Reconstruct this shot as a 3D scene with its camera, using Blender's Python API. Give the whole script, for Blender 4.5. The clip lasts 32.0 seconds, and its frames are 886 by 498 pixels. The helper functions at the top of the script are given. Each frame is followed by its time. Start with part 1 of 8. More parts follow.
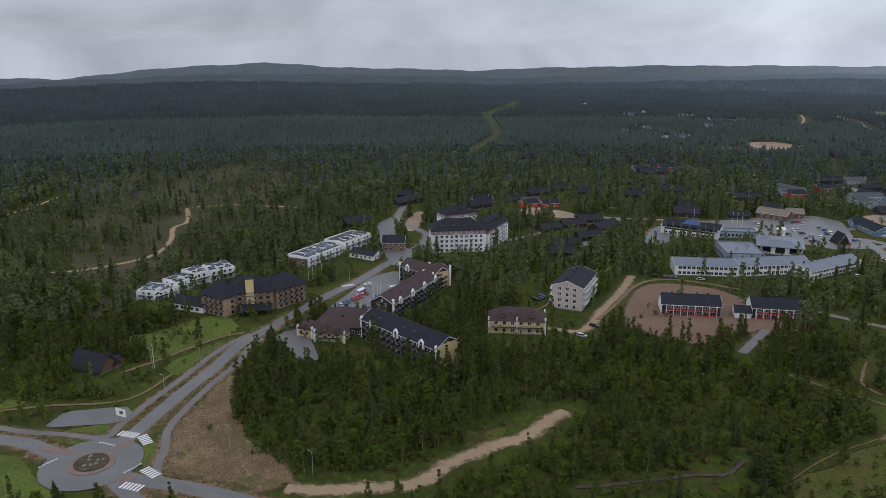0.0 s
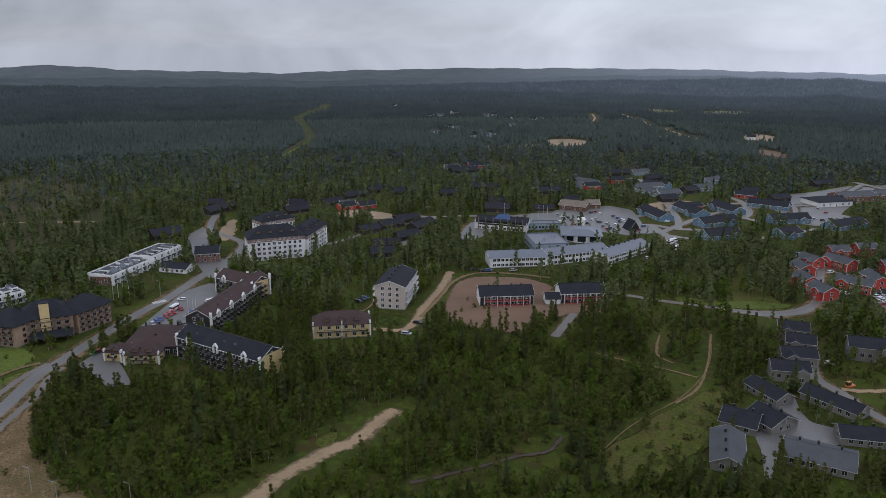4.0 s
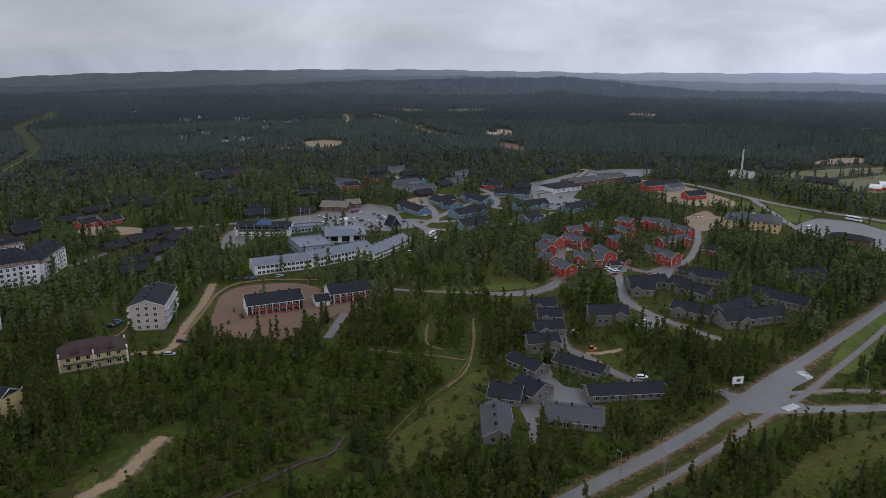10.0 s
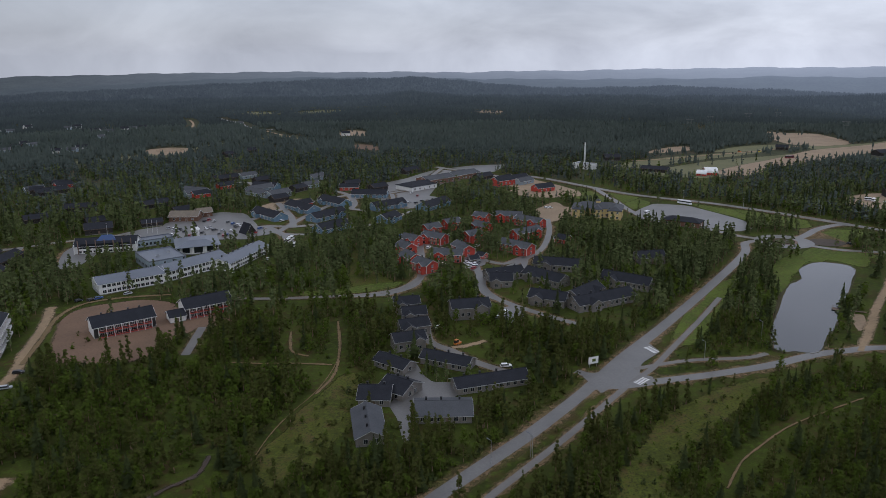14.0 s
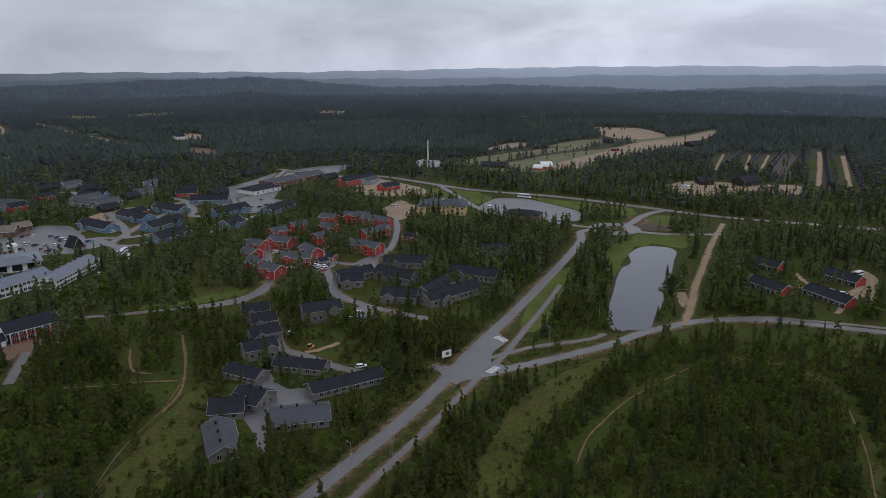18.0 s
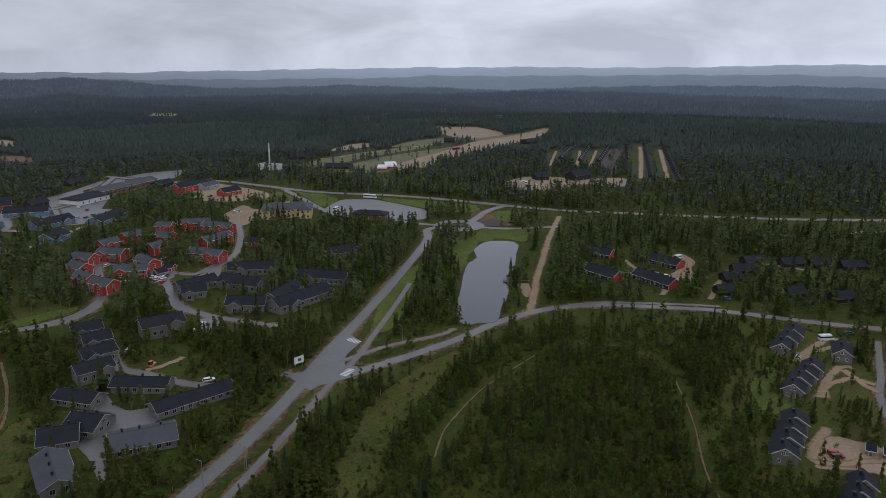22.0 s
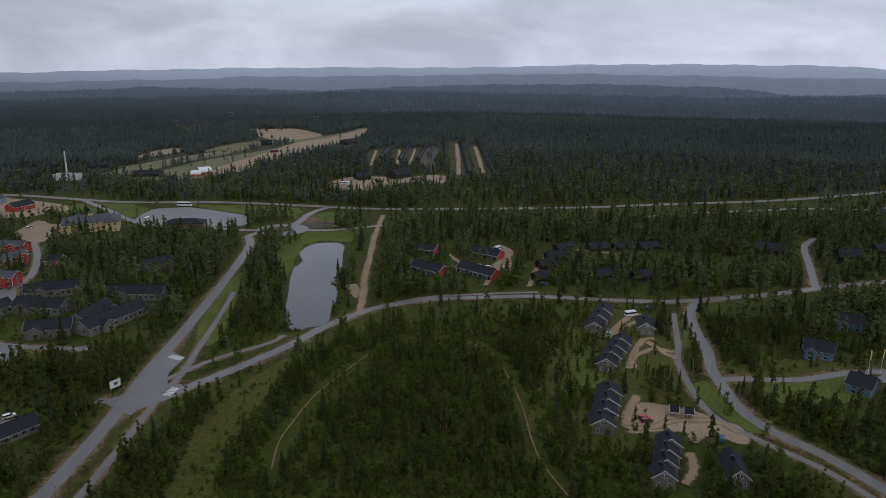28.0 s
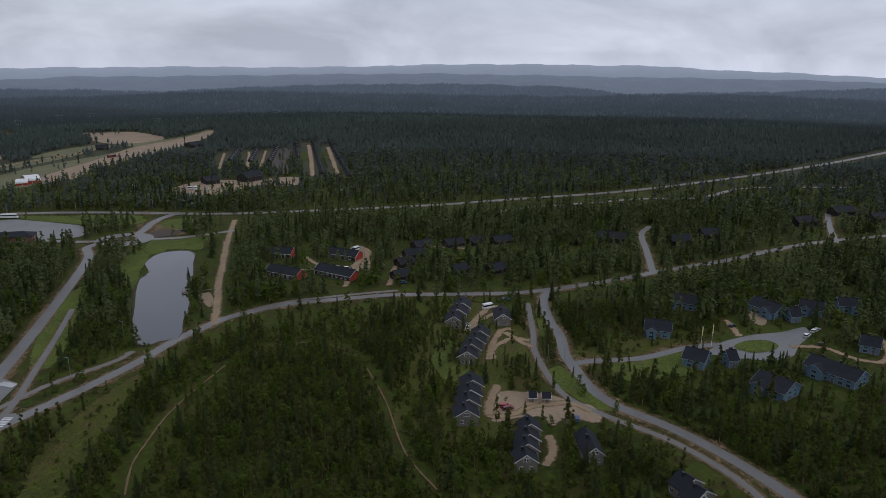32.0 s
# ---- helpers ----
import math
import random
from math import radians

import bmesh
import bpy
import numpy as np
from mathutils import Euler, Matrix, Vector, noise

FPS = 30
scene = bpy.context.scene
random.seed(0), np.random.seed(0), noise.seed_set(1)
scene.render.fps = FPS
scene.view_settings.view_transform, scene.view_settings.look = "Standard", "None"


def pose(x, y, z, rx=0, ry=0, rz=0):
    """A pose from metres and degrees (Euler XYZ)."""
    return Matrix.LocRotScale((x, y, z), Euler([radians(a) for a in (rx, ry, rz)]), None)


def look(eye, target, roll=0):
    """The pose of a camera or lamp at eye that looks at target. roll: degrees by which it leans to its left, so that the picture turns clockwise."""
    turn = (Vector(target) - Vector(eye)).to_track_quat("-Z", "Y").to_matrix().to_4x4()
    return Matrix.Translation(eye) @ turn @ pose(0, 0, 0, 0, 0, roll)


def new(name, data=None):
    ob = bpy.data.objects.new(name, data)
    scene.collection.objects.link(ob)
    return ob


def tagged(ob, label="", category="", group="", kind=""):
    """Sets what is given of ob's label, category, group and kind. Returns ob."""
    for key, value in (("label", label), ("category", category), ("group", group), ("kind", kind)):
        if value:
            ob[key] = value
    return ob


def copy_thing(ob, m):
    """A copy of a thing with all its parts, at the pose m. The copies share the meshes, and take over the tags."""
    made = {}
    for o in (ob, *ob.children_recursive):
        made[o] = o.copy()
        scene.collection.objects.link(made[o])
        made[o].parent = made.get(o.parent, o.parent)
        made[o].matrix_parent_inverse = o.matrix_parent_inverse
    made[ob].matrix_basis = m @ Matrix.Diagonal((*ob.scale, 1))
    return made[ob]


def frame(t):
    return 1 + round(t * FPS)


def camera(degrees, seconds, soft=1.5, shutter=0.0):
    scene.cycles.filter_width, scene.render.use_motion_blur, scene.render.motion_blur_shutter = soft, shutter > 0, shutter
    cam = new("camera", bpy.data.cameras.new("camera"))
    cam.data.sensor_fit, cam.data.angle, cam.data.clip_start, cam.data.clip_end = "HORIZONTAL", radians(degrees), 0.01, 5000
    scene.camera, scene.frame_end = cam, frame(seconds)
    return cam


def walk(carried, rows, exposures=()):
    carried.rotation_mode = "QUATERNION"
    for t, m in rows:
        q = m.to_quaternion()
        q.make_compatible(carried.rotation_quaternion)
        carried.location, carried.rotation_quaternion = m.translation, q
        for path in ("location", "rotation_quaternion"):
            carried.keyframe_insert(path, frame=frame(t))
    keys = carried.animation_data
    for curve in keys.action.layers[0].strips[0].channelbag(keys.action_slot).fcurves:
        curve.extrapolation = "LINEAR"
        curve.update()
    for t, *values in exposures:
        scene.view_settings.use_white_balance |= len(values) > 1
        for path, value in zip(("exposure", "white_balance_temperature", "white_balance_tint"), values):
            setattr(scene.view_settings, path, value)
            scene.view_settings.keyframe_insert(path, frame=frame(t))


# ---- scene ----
cam = camera(62.2, 32.0, soft=0.7)
EYE = 120.0


def turn(heading, down, lean):
    """The pose of the hovering camera: heading clockwise from +y, degrees below level, lean to its left."""
    return pose(0, 0, EYE, 0, 0, -heading) @ pose(0, 0, 0, 90 - down, 0, 0) @ pose(0, 0, 0, 0, 0, lean)


TURNS = (
    (0.0, -48.00, 15.36, -0.04),
    (0.5, -45.75, 15.33, -0.00),
    (1.0, -43.91, 15.27, 0.01),
    (1.5, -42.29, 15.24, 0.07),
    (2.0, -40.71, 15.22, 0.13),
    (2.5, -39.00, 15.21, 0.18),
    (3.0, -37.15, 15.20, 0.23),
    (3.5, -35.26, 15.17, 0.27),
    (5.5, -29.02, 15.06, 0.34),
    (6.0, -27.44, 15.03, 0.39),
    (6.5, -25.80, 15.01, 0.43),
    (7.0, -24.13, 14.99, 0.44),
    (7.5, -22.47, 14.97, 0.43),
    (8.0, -20.92, 14.96, 0.43),
    (8.5, -19.39, 14.96, 0.40),
    (9.0, -17.83, 14.96, 0.38),
    (9.5, -16.28, 14.96, 0.31),
    (10.0, -14.75, 14.96, 0.23),
    (10.5, -13.25, 14.96, 0.14),
    (11.0, -11.86, 14.96, -0.03),
    (11.5, -10.49, 14.95, -0.12),
    (12.0, -9.16, 14.95, -0.17),
    (12.5, -7.79, 14.93, -0.26),
    (13.0, -6.37, 14.93, -0.32),
    (13.5, -4.94, 14.94, -0.36),
    (14.0, -3.53, 14.93, -0.44),
    (14.5, -2.11, 14.94, -0.46),
    (16.5, 3.99, 14.97, -0.45),
    (17.0, 5.52, 14.97, -0.39),
    (17.5, 7.07, 14.99, -0.36),
    (18.0, 8.60, 15.03, -0.33),
    (18.5, 10.16, 15.03, -0.28),
    (19.0, 11.73, 15.04, -0.23),
    (19.5, 13.29, 15.05, -0.15),
    (20.0, 14.88, 15.05, -0.10),
    (20.5, 16.45, 15.04, -0.09),
    (21.0, 18.03, 15.03, -0.05),
    (21.5, 19.57, 15.01, -0.02),
    (22.0, 20.80, 15.01, 0.05),
    (22.5, 21.71, 15.02, 0.04),
    (23.0, 22.70, 15.02, 0.04),
    (23.5, 23.82, 15.00, 0.05),
    (24.0, 25.06, 14.98, 0.09),
    (24.5, 26.30, 14.99, 0.09),
    (25.0, 27.52, 14.99, 0.07),
    (25.5, 28.68, 14.99, 0.06),
    (27.5, 33.56, 14.98, 0.12),
    (28.0, 34.77, 14.97, 0.13),
    (28.5, 36.02, 14.97, 0.13),
    (29.0, 37.46, 14.97, 0.15),
    (29.5, 38.94, 14.97, 0.18),
    (30.0, 40.43, 14.97, 0.23),
    (30.5, 41.94, 14.97, 0.28),
    (31.0, 43.41, 14.95, 0.36),
    (31.5, 44.78, 14.95, 0.38),
    (32.0, 46.20, 14.94, 0.43),
)
walk(cam, [(t, turn(a, b, c)) for t, a, b, c in TURNS], ((0.0, 0.4), (8.0, 0.22), (17.0, 0.02), (24.0, -0.06), (32.0, -0.2)))

# ---- sky and light ----
scene.view_settings.exposure = 0.0
world = bpy.data.worlds.new("overcast")
scene.world = world
world.use_nodes = True
wn, wl = world.node_tree.nodes, world.node_tree.links
wn.clear()


def wnode(kind, **values):
    n = wn.new(kind)
    for k, v in values.items():
        n.inputs[k].default_value = v
    return n


w_out = wn.new("ShaderNodeOutputWorld")
w_bg = wnode("ShaderNodeBackground", Strength=1.0)
w_sky = wn.new("ShaderNodeTexSky")
w_sky.sky_type = "NISHITA"
w_sky.sun_disc = False
w_sky.sun_elevation, w_sky.sun_rotation = radians(38), radians(150)
w_dim = wn.new("ShaderNodeVectorMath")
w_dim.operation = "SCALE"
w_dim.inputs["Scale"].default_value = 0.1
wl.new(w_sky.outputs[0], w_dim.inputs[0])
w_geo = wn.new("ShaderNodeTexCoord")
w_sep = wn.new("ShaderNodeSeparateXYZ")
wl.new(w_geo.outputs["Generated"], w_sep.inputs[0])
# the cloud deck is flat: its texture is read where the ray meets it
w_up = wn.new("ShaderNodeMath")
w_up.operation = "MAXIMUM"
w_up.inputs[1].default_value = 0.0
wl.new(w_sep.outputs["Z"], w_up.inputs[0])
w_off = wn.new("ShaderNodeMath")
w_off.operation = "ADD"
w_off.inputs[1].default_value = 0.36
wl.new(w_up.outputs[0], w_off.inputs[0])
w_div = wn.new("ShaderNodeVectorMath")
w_div.operation = "DIVIDE"
w_com = wn.new("ShaderNodeCombineXYZ")
for k in "XYZ":
    wl.new(w_off.outputs[0], w_com.inputs[k])
wl.new(w_geo.outputs["Generated"], w_div.inputs[0])
wl.new(w_com.outputs[0], w_div.inputs[1])
w_cloud = wnode("ShaderNodeTexNoise", Scale=1.6, Detail=7.0, Roughness=0.54, Distortion=0.35)
wl.new(w_div.outputs[0], w_cloud.inputs["Vector"])
w_ramp = wn.new("ShaderNodeValToRGB")
w_ramp.color_ramp.elements[0].position, w_ramp.color_ramp.elements[0].color = 0.34, (0.405, 0.437, 0.54, 1)
w_ramp.color_ramp.elements[1].position, w_ramp.color_ramp.elements[1].color = 0.67, (0.66, 0.705, 0.835, 1)
wl.new(w_cloud.outputs["Fac"], w_ramp.inputs[0])
# an overcast sky grows brighter towards the zenith
w_zen = wn.new("ShaderNodeMapRange")
w_zen.inputs["From Min"].default_value, w_zen.inputs["From Max"].default_value = 0.0, 1.0
w_zen.inputs["To Min"].default_value, w_zen.inputs["To Max"].default_value = 1.0, 1.75
wl.new(w_sep.outputs["Z"], w_zen.inputs["Value"])
w_low = wn.new("ShaderNodeMapRange")
w_low.interpolation_type = "SMOOTHSTEP"
w_low.inputs["From Min"].default_value, w_low.inputs["From Max"].default_value = -0.03, 0.05
w_low.inputs["To Min"].default_value, w_low.inputs["To Max"].default_value = 1.18, 1.0
wl.new(w_sep.outputs["Z"], w_low.inputs["Value"])
w_gain = wn.new("ShaderNodeMath")
w_gain.operation = "MULTIPLY"
wl.new(w_zen.outputs[0], w_gain.inputs[0])
wl.new(w_low.outputs[0], w_gain.inputs[1])
# the cloud is thicker over the western fells
w_west = wn.new("ShaderNodeMapRange")
w_west.inputs["From Min"].default_value, w_west.inputs["From Max"].default_value = -0.9, 0.75
w_west.inputs["To Min"].default_value, w_west.inputs["To Max"].default_value = 0.56, 1.2
wl.new(w_sep.outputs["X"], w_west.inputs["Value"])
w_all = wn.new("ShaderNodeMath")
w_all.operation = "MULTIPLY"
wl.new(w_gain.outputs[0], w_all.inputs[0])
wl.new(w_west.outputs[0], w_all.inputs[1])
w_mul = wn.new("ShaderNodeVectorMath")
w_mul.operation = "SCALE"
wl.new(w_ramp.outputs[0], w_mul.inputs[0])
wl.new(w_all.outputs[0], w_mul.inputs["Scale"])
w_mix = wn.new("ShaderNodeMix")
w_mix.data_type = "RGBA"
w_mix.inputs["Factor"].default_value = 0.9
wl.new(w_dim.outputs[0], w_mix.inputs[6])
wl.new(w_mul.outputs[0], w_mix.inputs[7])
wl.new(w_mix.outputs[2], w_bg.inputs["Color"])
wl.new(w_bg.outputs[0], w_out.inputs["Surface"])

sun_data = bpy.data.lights.new("sun", "SUN")
sun_data.energy, sun_data.angle, sun_data.color = 0.35, radians(25), (1.0, 0.97, 0.93)
sun = new("sun", sun_data)
sun.matrix_world = look((-250, -430, 400), (0, 0, 0))


# ---- materials ----
def material(name, base, other=None, rough=0.85, scale=1.0, fine=12.0, bump=0.2, metal=0.0, island=0.0, objects=0.0, spec=0.4, glow=None, boards=0.0):
    """A surface that varies between two colours at a broad and a fine scale (per metre), with relief."""
    m = bpy.data.materials.new(name)
    m.use_nodes = True
    n, l = m.node_tree.nodes, m.node_tree.links
    b = n["Principled BSDF"]
    b.inputs["Roughness"].default_value, b.inputs["Metallic"].default_value = rough, metal
    b.inputs["Specular IOR Level"].default_value = spec
    other = other or tuple(c * 0.7 for c in base)
    tex = n.new("ShaderNodeTexCoord")
    broad, small = n.new("ShaderNodeTexNoise"), n.new("ShaderNodeTexNoise")
    broad.inputs["Scale"].default_value, small.inputs["Scale"].default_value = scale, fine
    broad.inputs["Detail"].default_value, small.inputs["Detail"].default_value = 4.0, 3.0
    for t in (broad, small):
        l.new(tex.outputs["Object"], t.inputs["Vector"])
    add = n.new("ShaderNodeMath")
    add.operation = "ADD"
    l.new(broad.outputs["Fac"], add.inputs[0])
    last = small.outputs["Fac"]
    for amount, node, socket in ((island, "ShaderNodeNewGeometry", "Random Per Island"), (objects, "ShaderNodeObjectInfo", "Random")):
        if amount:
            r, k, s = n.new(node), n.new("ShaderNodeMath"), n.new("ShaderNodeMath")
            k.operation, k.inputs[1].default_value, k.inputs[2].default_value = "MULTIPLY_ADD", amount, -amount / 2
            l.new(r.outputs[socket], k.inputs[0])
            s.operation = "ADD"
            l.new(k.outputs[0], s.inputs[0])
            l.new(last, s.inputs[1])
            last = s.outputs[0]
    l.new(last, add.inputs[1])
    half = n.new("ShaderNodeMapRange")
    half.inputs["From Min"].default_value, half.inputs["From Max"].default_value = 0.65, 1.35
    l.new(add.outputs[0], half.inputs["Value"])
    mix = n.new("ShaderNodeMix")
    mix.data_type = "RGBA"
    mix.inputs[6].default_value, mix.inputs[7].default_value = (*other, 1), (*base, 1)
    l.new(half.outputs[0], mix.inputs["Factor"])
    l.new(mix.outputs[2], b.inputs["Base Color"])
    if bump:
        h = n.new("ShaderNodeBump")
        h.inputs["Strength"].default_value, h.inputs["Distance"].default_value = bump, 0.1
        l.new(small.outputs["Fac"], h.inputs["Height"])
        if boards:
            w = n.new("ShaderNodeTexWave")
            w.bands_direction, w.inputs["Scale"].default_value = "Z", boards
            l.new(tex.outputs["Object"], w.inputs["Vector"])
            h2 = n.new("ShaderNodeBump")
            h2.inputs["Strength"].default_value, h2.inputs["Distance"].default_value = 0.6, 0.06
            l.new(w.outputs["Fac"], h2.inputs["Height"])
            l.new(h.outputs[0], h2.inputs["Normal"])
            h = h2
        l.new(h.outputs[0], b.inputs["Normal"])
    if glow:
        b.inputs["Emission Color"].default_value, b.inputs["Emission Strength"].default_value = (*glow, 1), 1.0
    return m


M = {
    "asphalt": material("damp asphalt", (0.152, 0.146, 0.136), (0.096, 0.092, 0.087), 0.45, 0.07, 1.6, 0.1, spec=0.45),
    "path": material("worn asphalt path", (0.160, 0.148, 0.132), (0.100, 0.093, 0.084), 0.55, 0.1, 2.0, 0.1),
    "dirt": material("gravel and dirt", (0.31, 0.218, 0.126), (0.205, 0.144, 0.082), 0.9, 0.12, 1.5, 0.4),
    "trail": material("sandy trail", (0.178, 0.116, 0.054), (0.098, 0.072, 0.030), 0.95, 0.15, 1.2, 0.4),
    "tan": material("tan render and timber", (0.37, 0.255, 0.175), (0.25, 0.170, 0.118), 0.85, 0.25, 3.0, 0.2),
    "sign": material("lit sign", (0.7, 0.5, 0.65), (0.6, 0.4, 0.55), 0.4, glow=(1.0, 0.62, 0.9)),
    "sand": material("pale sand", (0.315, 0.228, 0.146), (0.205, 0.150, 0.096), 0.95, 0.05, 0.8, 0.3),
    "soil": material("reddish soil", (0.172, 0.104, 0.064), (0.116, 0.072, 0.045), 0.95, 0.08, 1.0, 0.4),
    "bog": material("bare wet peat", (0.066, 0.044, 0.029), (0.032, 0.023, 0.015), 0.8, 0.12, 0.9, 0.5),
    "field": material("pale stubble field", (0.150, 0.142, 0.066), (0.096, 0.098, 0.042), 0.95, 0.03, 0.4, 0.3),
    "water": material("lake water", (0.012, 0.015, 0.018), (0.010, 0.012, 0.014), 0.06, 0.02, 0.5, 0.015, spec=0.5),
    "bark": material("pine bark", (0.26, 0.17, 0.11), (0.15, 0.105, 0.075), 0.95, 1.0, 8.0, 0.3),
    "needle": material("pine needles", (0.084, 0.095, 0.024), (0.043, 0.049, 0.013), 0.9, 0.05, 0.5, 0.0, island=0.28, spec=0.05),
    "spruce": material("spruce needles", (0.054, 0.070, 0.024), (0.028, 0.038, 0.014), 0.9, 0.05, 0.5, 0.0, island=0.28, spec=0.05),
    "birch": material("birch leaves", (0.086, 0.120, 0.018), (0.045, 0.065, 0.011), 0.85, 0.05, 0.5, 0.0, island=0.35, spec=0.05),
    "midpine": material("dull pine needles", (0.124, 0.150, 0.058), (0.056, 0.069, 0.029), 0.9, 0.03, 0.4, 0.0, island=0.22, spec=0.03),
    # distant pines: haze is put into a paler, bluer needle colour
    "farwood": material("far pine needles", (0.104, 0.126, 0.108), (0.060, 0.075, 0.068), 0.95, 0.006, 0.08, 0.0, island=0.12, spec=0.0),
    "slate": material("dark roof felt", (0.026, 0.028, 0.034), (0.015, 0.016, 0.020), 0.7, 0.25, 3.0, 0.3, spec=0.1),
    "roof_wood": material("weathered shingle roof", (0.20, 0.165, 0.125), (0.12, 0.10, 0.08), 0.8, 0.3, 3.0, 0.3, spec=0.2),
    "roof_grey": material("grey sheet roof", (0.13, 0.147, 0.175), (0.095, 0.106, 0.128), 0.42, 0.12, 2.0, 0.1),
    "roof_brown": material("brown roof", (0.070, 0.046, 0.042), (0.046, 0.032, 0.030), 0.7, 0.2, 2.5, 0.3, spec=0.1),
    "roof_blue": material("blue painted roof", (0.035, 0.075, 0.18), (0.025, 0.05, 0.13), 0.5, 0.2, 2.0, 0.1),
    "roof_mid": material("grey felt roof", (0.082, 0.086, 0.092), (0.056, 0.059, 0.064), 0.7, 0.2, 2.5, 0.3, spec=0.1),
    "white": material("white paint", (0.76, 0.755, 0.735), (0.56, 0.555, 0.535), 0.7, 0.3, 3.0, 0.1),
    "plaster": material("off-white render", (0.756, 0.734, 0.713), (0.583, 0.562, 0.540), 0.85, 0.2, 3.0, 0.2),
    "pink": material("pale stone render", (0.47, 0.40, 0.345), (0.37, 0.315, 0.275), 0.85, 0.2, 3.0, 0.2),
    "yellow": material("pale yellow render", (0.60, 0.46, 0.215), (0.46, 0.35, 0.16), 0.85, 0.2, 3.0, 0.2),
    "topboard": material("pinkish-brown boards", (0.27, 0.185, 0.16), (0.19, 0.135, 0.118), 0.85, 0.3, 4.0, 0.3, boards=3.0),
    "brick": material("red-brown brick", (0.23, 0.115, 0.080), (0.15, 0.080, 0.060), 0.9, 0.3, 5.0, 0.3, boards=4.0),
    "brown": material("brown timber", (0.19, 0.13, 0.095), (0.12, 0.085, 0.065), 0.85, 0.3, 5.0, 0.3, boards=3.0),
    "darkwood": material("black-stained timber", (0.040, 0.035, 0.032), (0.022, 0.020, 0.019), 0.85, 0.3, 5.0, 0.3, boards=3.0),
    "greywood": material("grey weathered timber", (0.225, 0.205, 0.180), (0.115, 0.105, 0.094), 0.85, 0.3, 5.0, 0.4, boards=2.6),
    "redwood": material("red painted timber", (0.50, 0.062, 0.040), (0.36, 0.048, 0.034), 0.8, 0.3, 5.0, 0.3, boards=3.0),
    "bluewood": material("blue painted timber", (0.14, 0.23, 0.31), (0.10, 0.17, 0.23), 0.8, 0.3, 5.0, 0.3, boards=3.0),
    "palewood": material("pale blue-grey timber", (0.30, 0.36, 0.40), (0.21, 0.26, 0.29), 0.8, 0.3, 5.0, 0.3, boards=3.0),
    "logs": material("brown logs", (0.17, 0.085, 0.05), (0.10, 0.055, 0.036), 0.85, 0.3, 5.0, 0.4, boards=2.2),
    "metal": material("galvanised steel", (0.45, 0.46, 0.47), (0.36, 0.37, 0.38), 0.45, 0.5, 4.0, 0.05, metal=0.7),
    "black": material("black metal", (0.02, 0.02, 0.021), (0.012, 0.012, 0.013), 0.5, 0.5, 4.0, 0.05),
    "glass": material("window glass", (0.020, 0.024, 0.028), (0.014, 0.017, 0.020), 0.08, 0.3, 2.0, 0.0, spec=0.6),
    "palegrey": material("pale grey paint", (0.40, 0.40, 0.39), (0.30, 0.30, 0.29), 0.8, 0.3, 3.0, 0.1),
    "rubber": material("tyre rubber", (0.018, 0.018, 0.018), (0.012, 0.012, 0.012), 0.9, 2.0, 20.0, 0.1),
    "stripe": material("white road paint", (0.72, 0.72, 0.70), (0.52, 0.52, 0.50), 0.6, 0.5, 4.0, 0.05),
    "cobble": material("reddish paving", (0.215, 0.145, 0.115), (0.145, 0.098, 0.078), 0.85, 0.4, 3.0, 0.4),
    "stone": material("grey stone", (0.22, 0.21, 0.20), (0.13, 0.125, 0.12), 0.9, 0.5, 3.0, 0.5),
}


def forest_floor(name, bands, relief=0.6):
    """Moss, yellow-green grass, brown heather and pale lichen in drifts."""
    m = bpy.data.materials.new(name)
    m.use_nodes = True
    n, l = m.node_tree.nodes, m.node_tree.links
    b = n["Principled BSDF"]
    b.inputs["Roughness"].default_value, b.inputs["Specular IOR Level"].default_value = 0.95, 0.1
    tex = n.new("ShaderNodeTexCoord")
    colours = None
    for scale, detail, low, high, c0, c1 in bands:
        t = n.new("ShaderNodeTexNoise")
        t.inputs["Scale"].default_value, t.inputs["Detail"].default_value, t.inputs["Roughness"].default_value = scale, detail, 0.6
        l.new(tex.outputs["Object"], t.inputs["Vector"])
        r = n.new("ShaderNodeMapRange")
        r.inputs["From Min"].default_value, r.inputs["From Max"].default_value = low, high
        l.new(t.outputs["Fac"], r.inputs["Value"])
        x = n.new("ShaderNodeMix")
        x.data_type = "RGBA"
        l.new(r.outputs[0], x.inputs["Factor"])
        if c0:
            x.inputs[6].default_value = (*c0, 1)
        else:
            l.new(colours, x.inputs[6])
        x.inputs[7].default_value = (*c1, 1)
        colours = x.outputs[2]
    l.new(colours, b.inputs["Base Color"])
    h = n.new("ShaderNodeBump")
    h.inputs["Strength"].default_value, h.inputs["Distance"].default_value = relief, 0.3
    l.new(t.outputs["Fac"], h.inputs["Height"])
    l.new(h.outputs[0], b.inputs["Normal"])
    return m


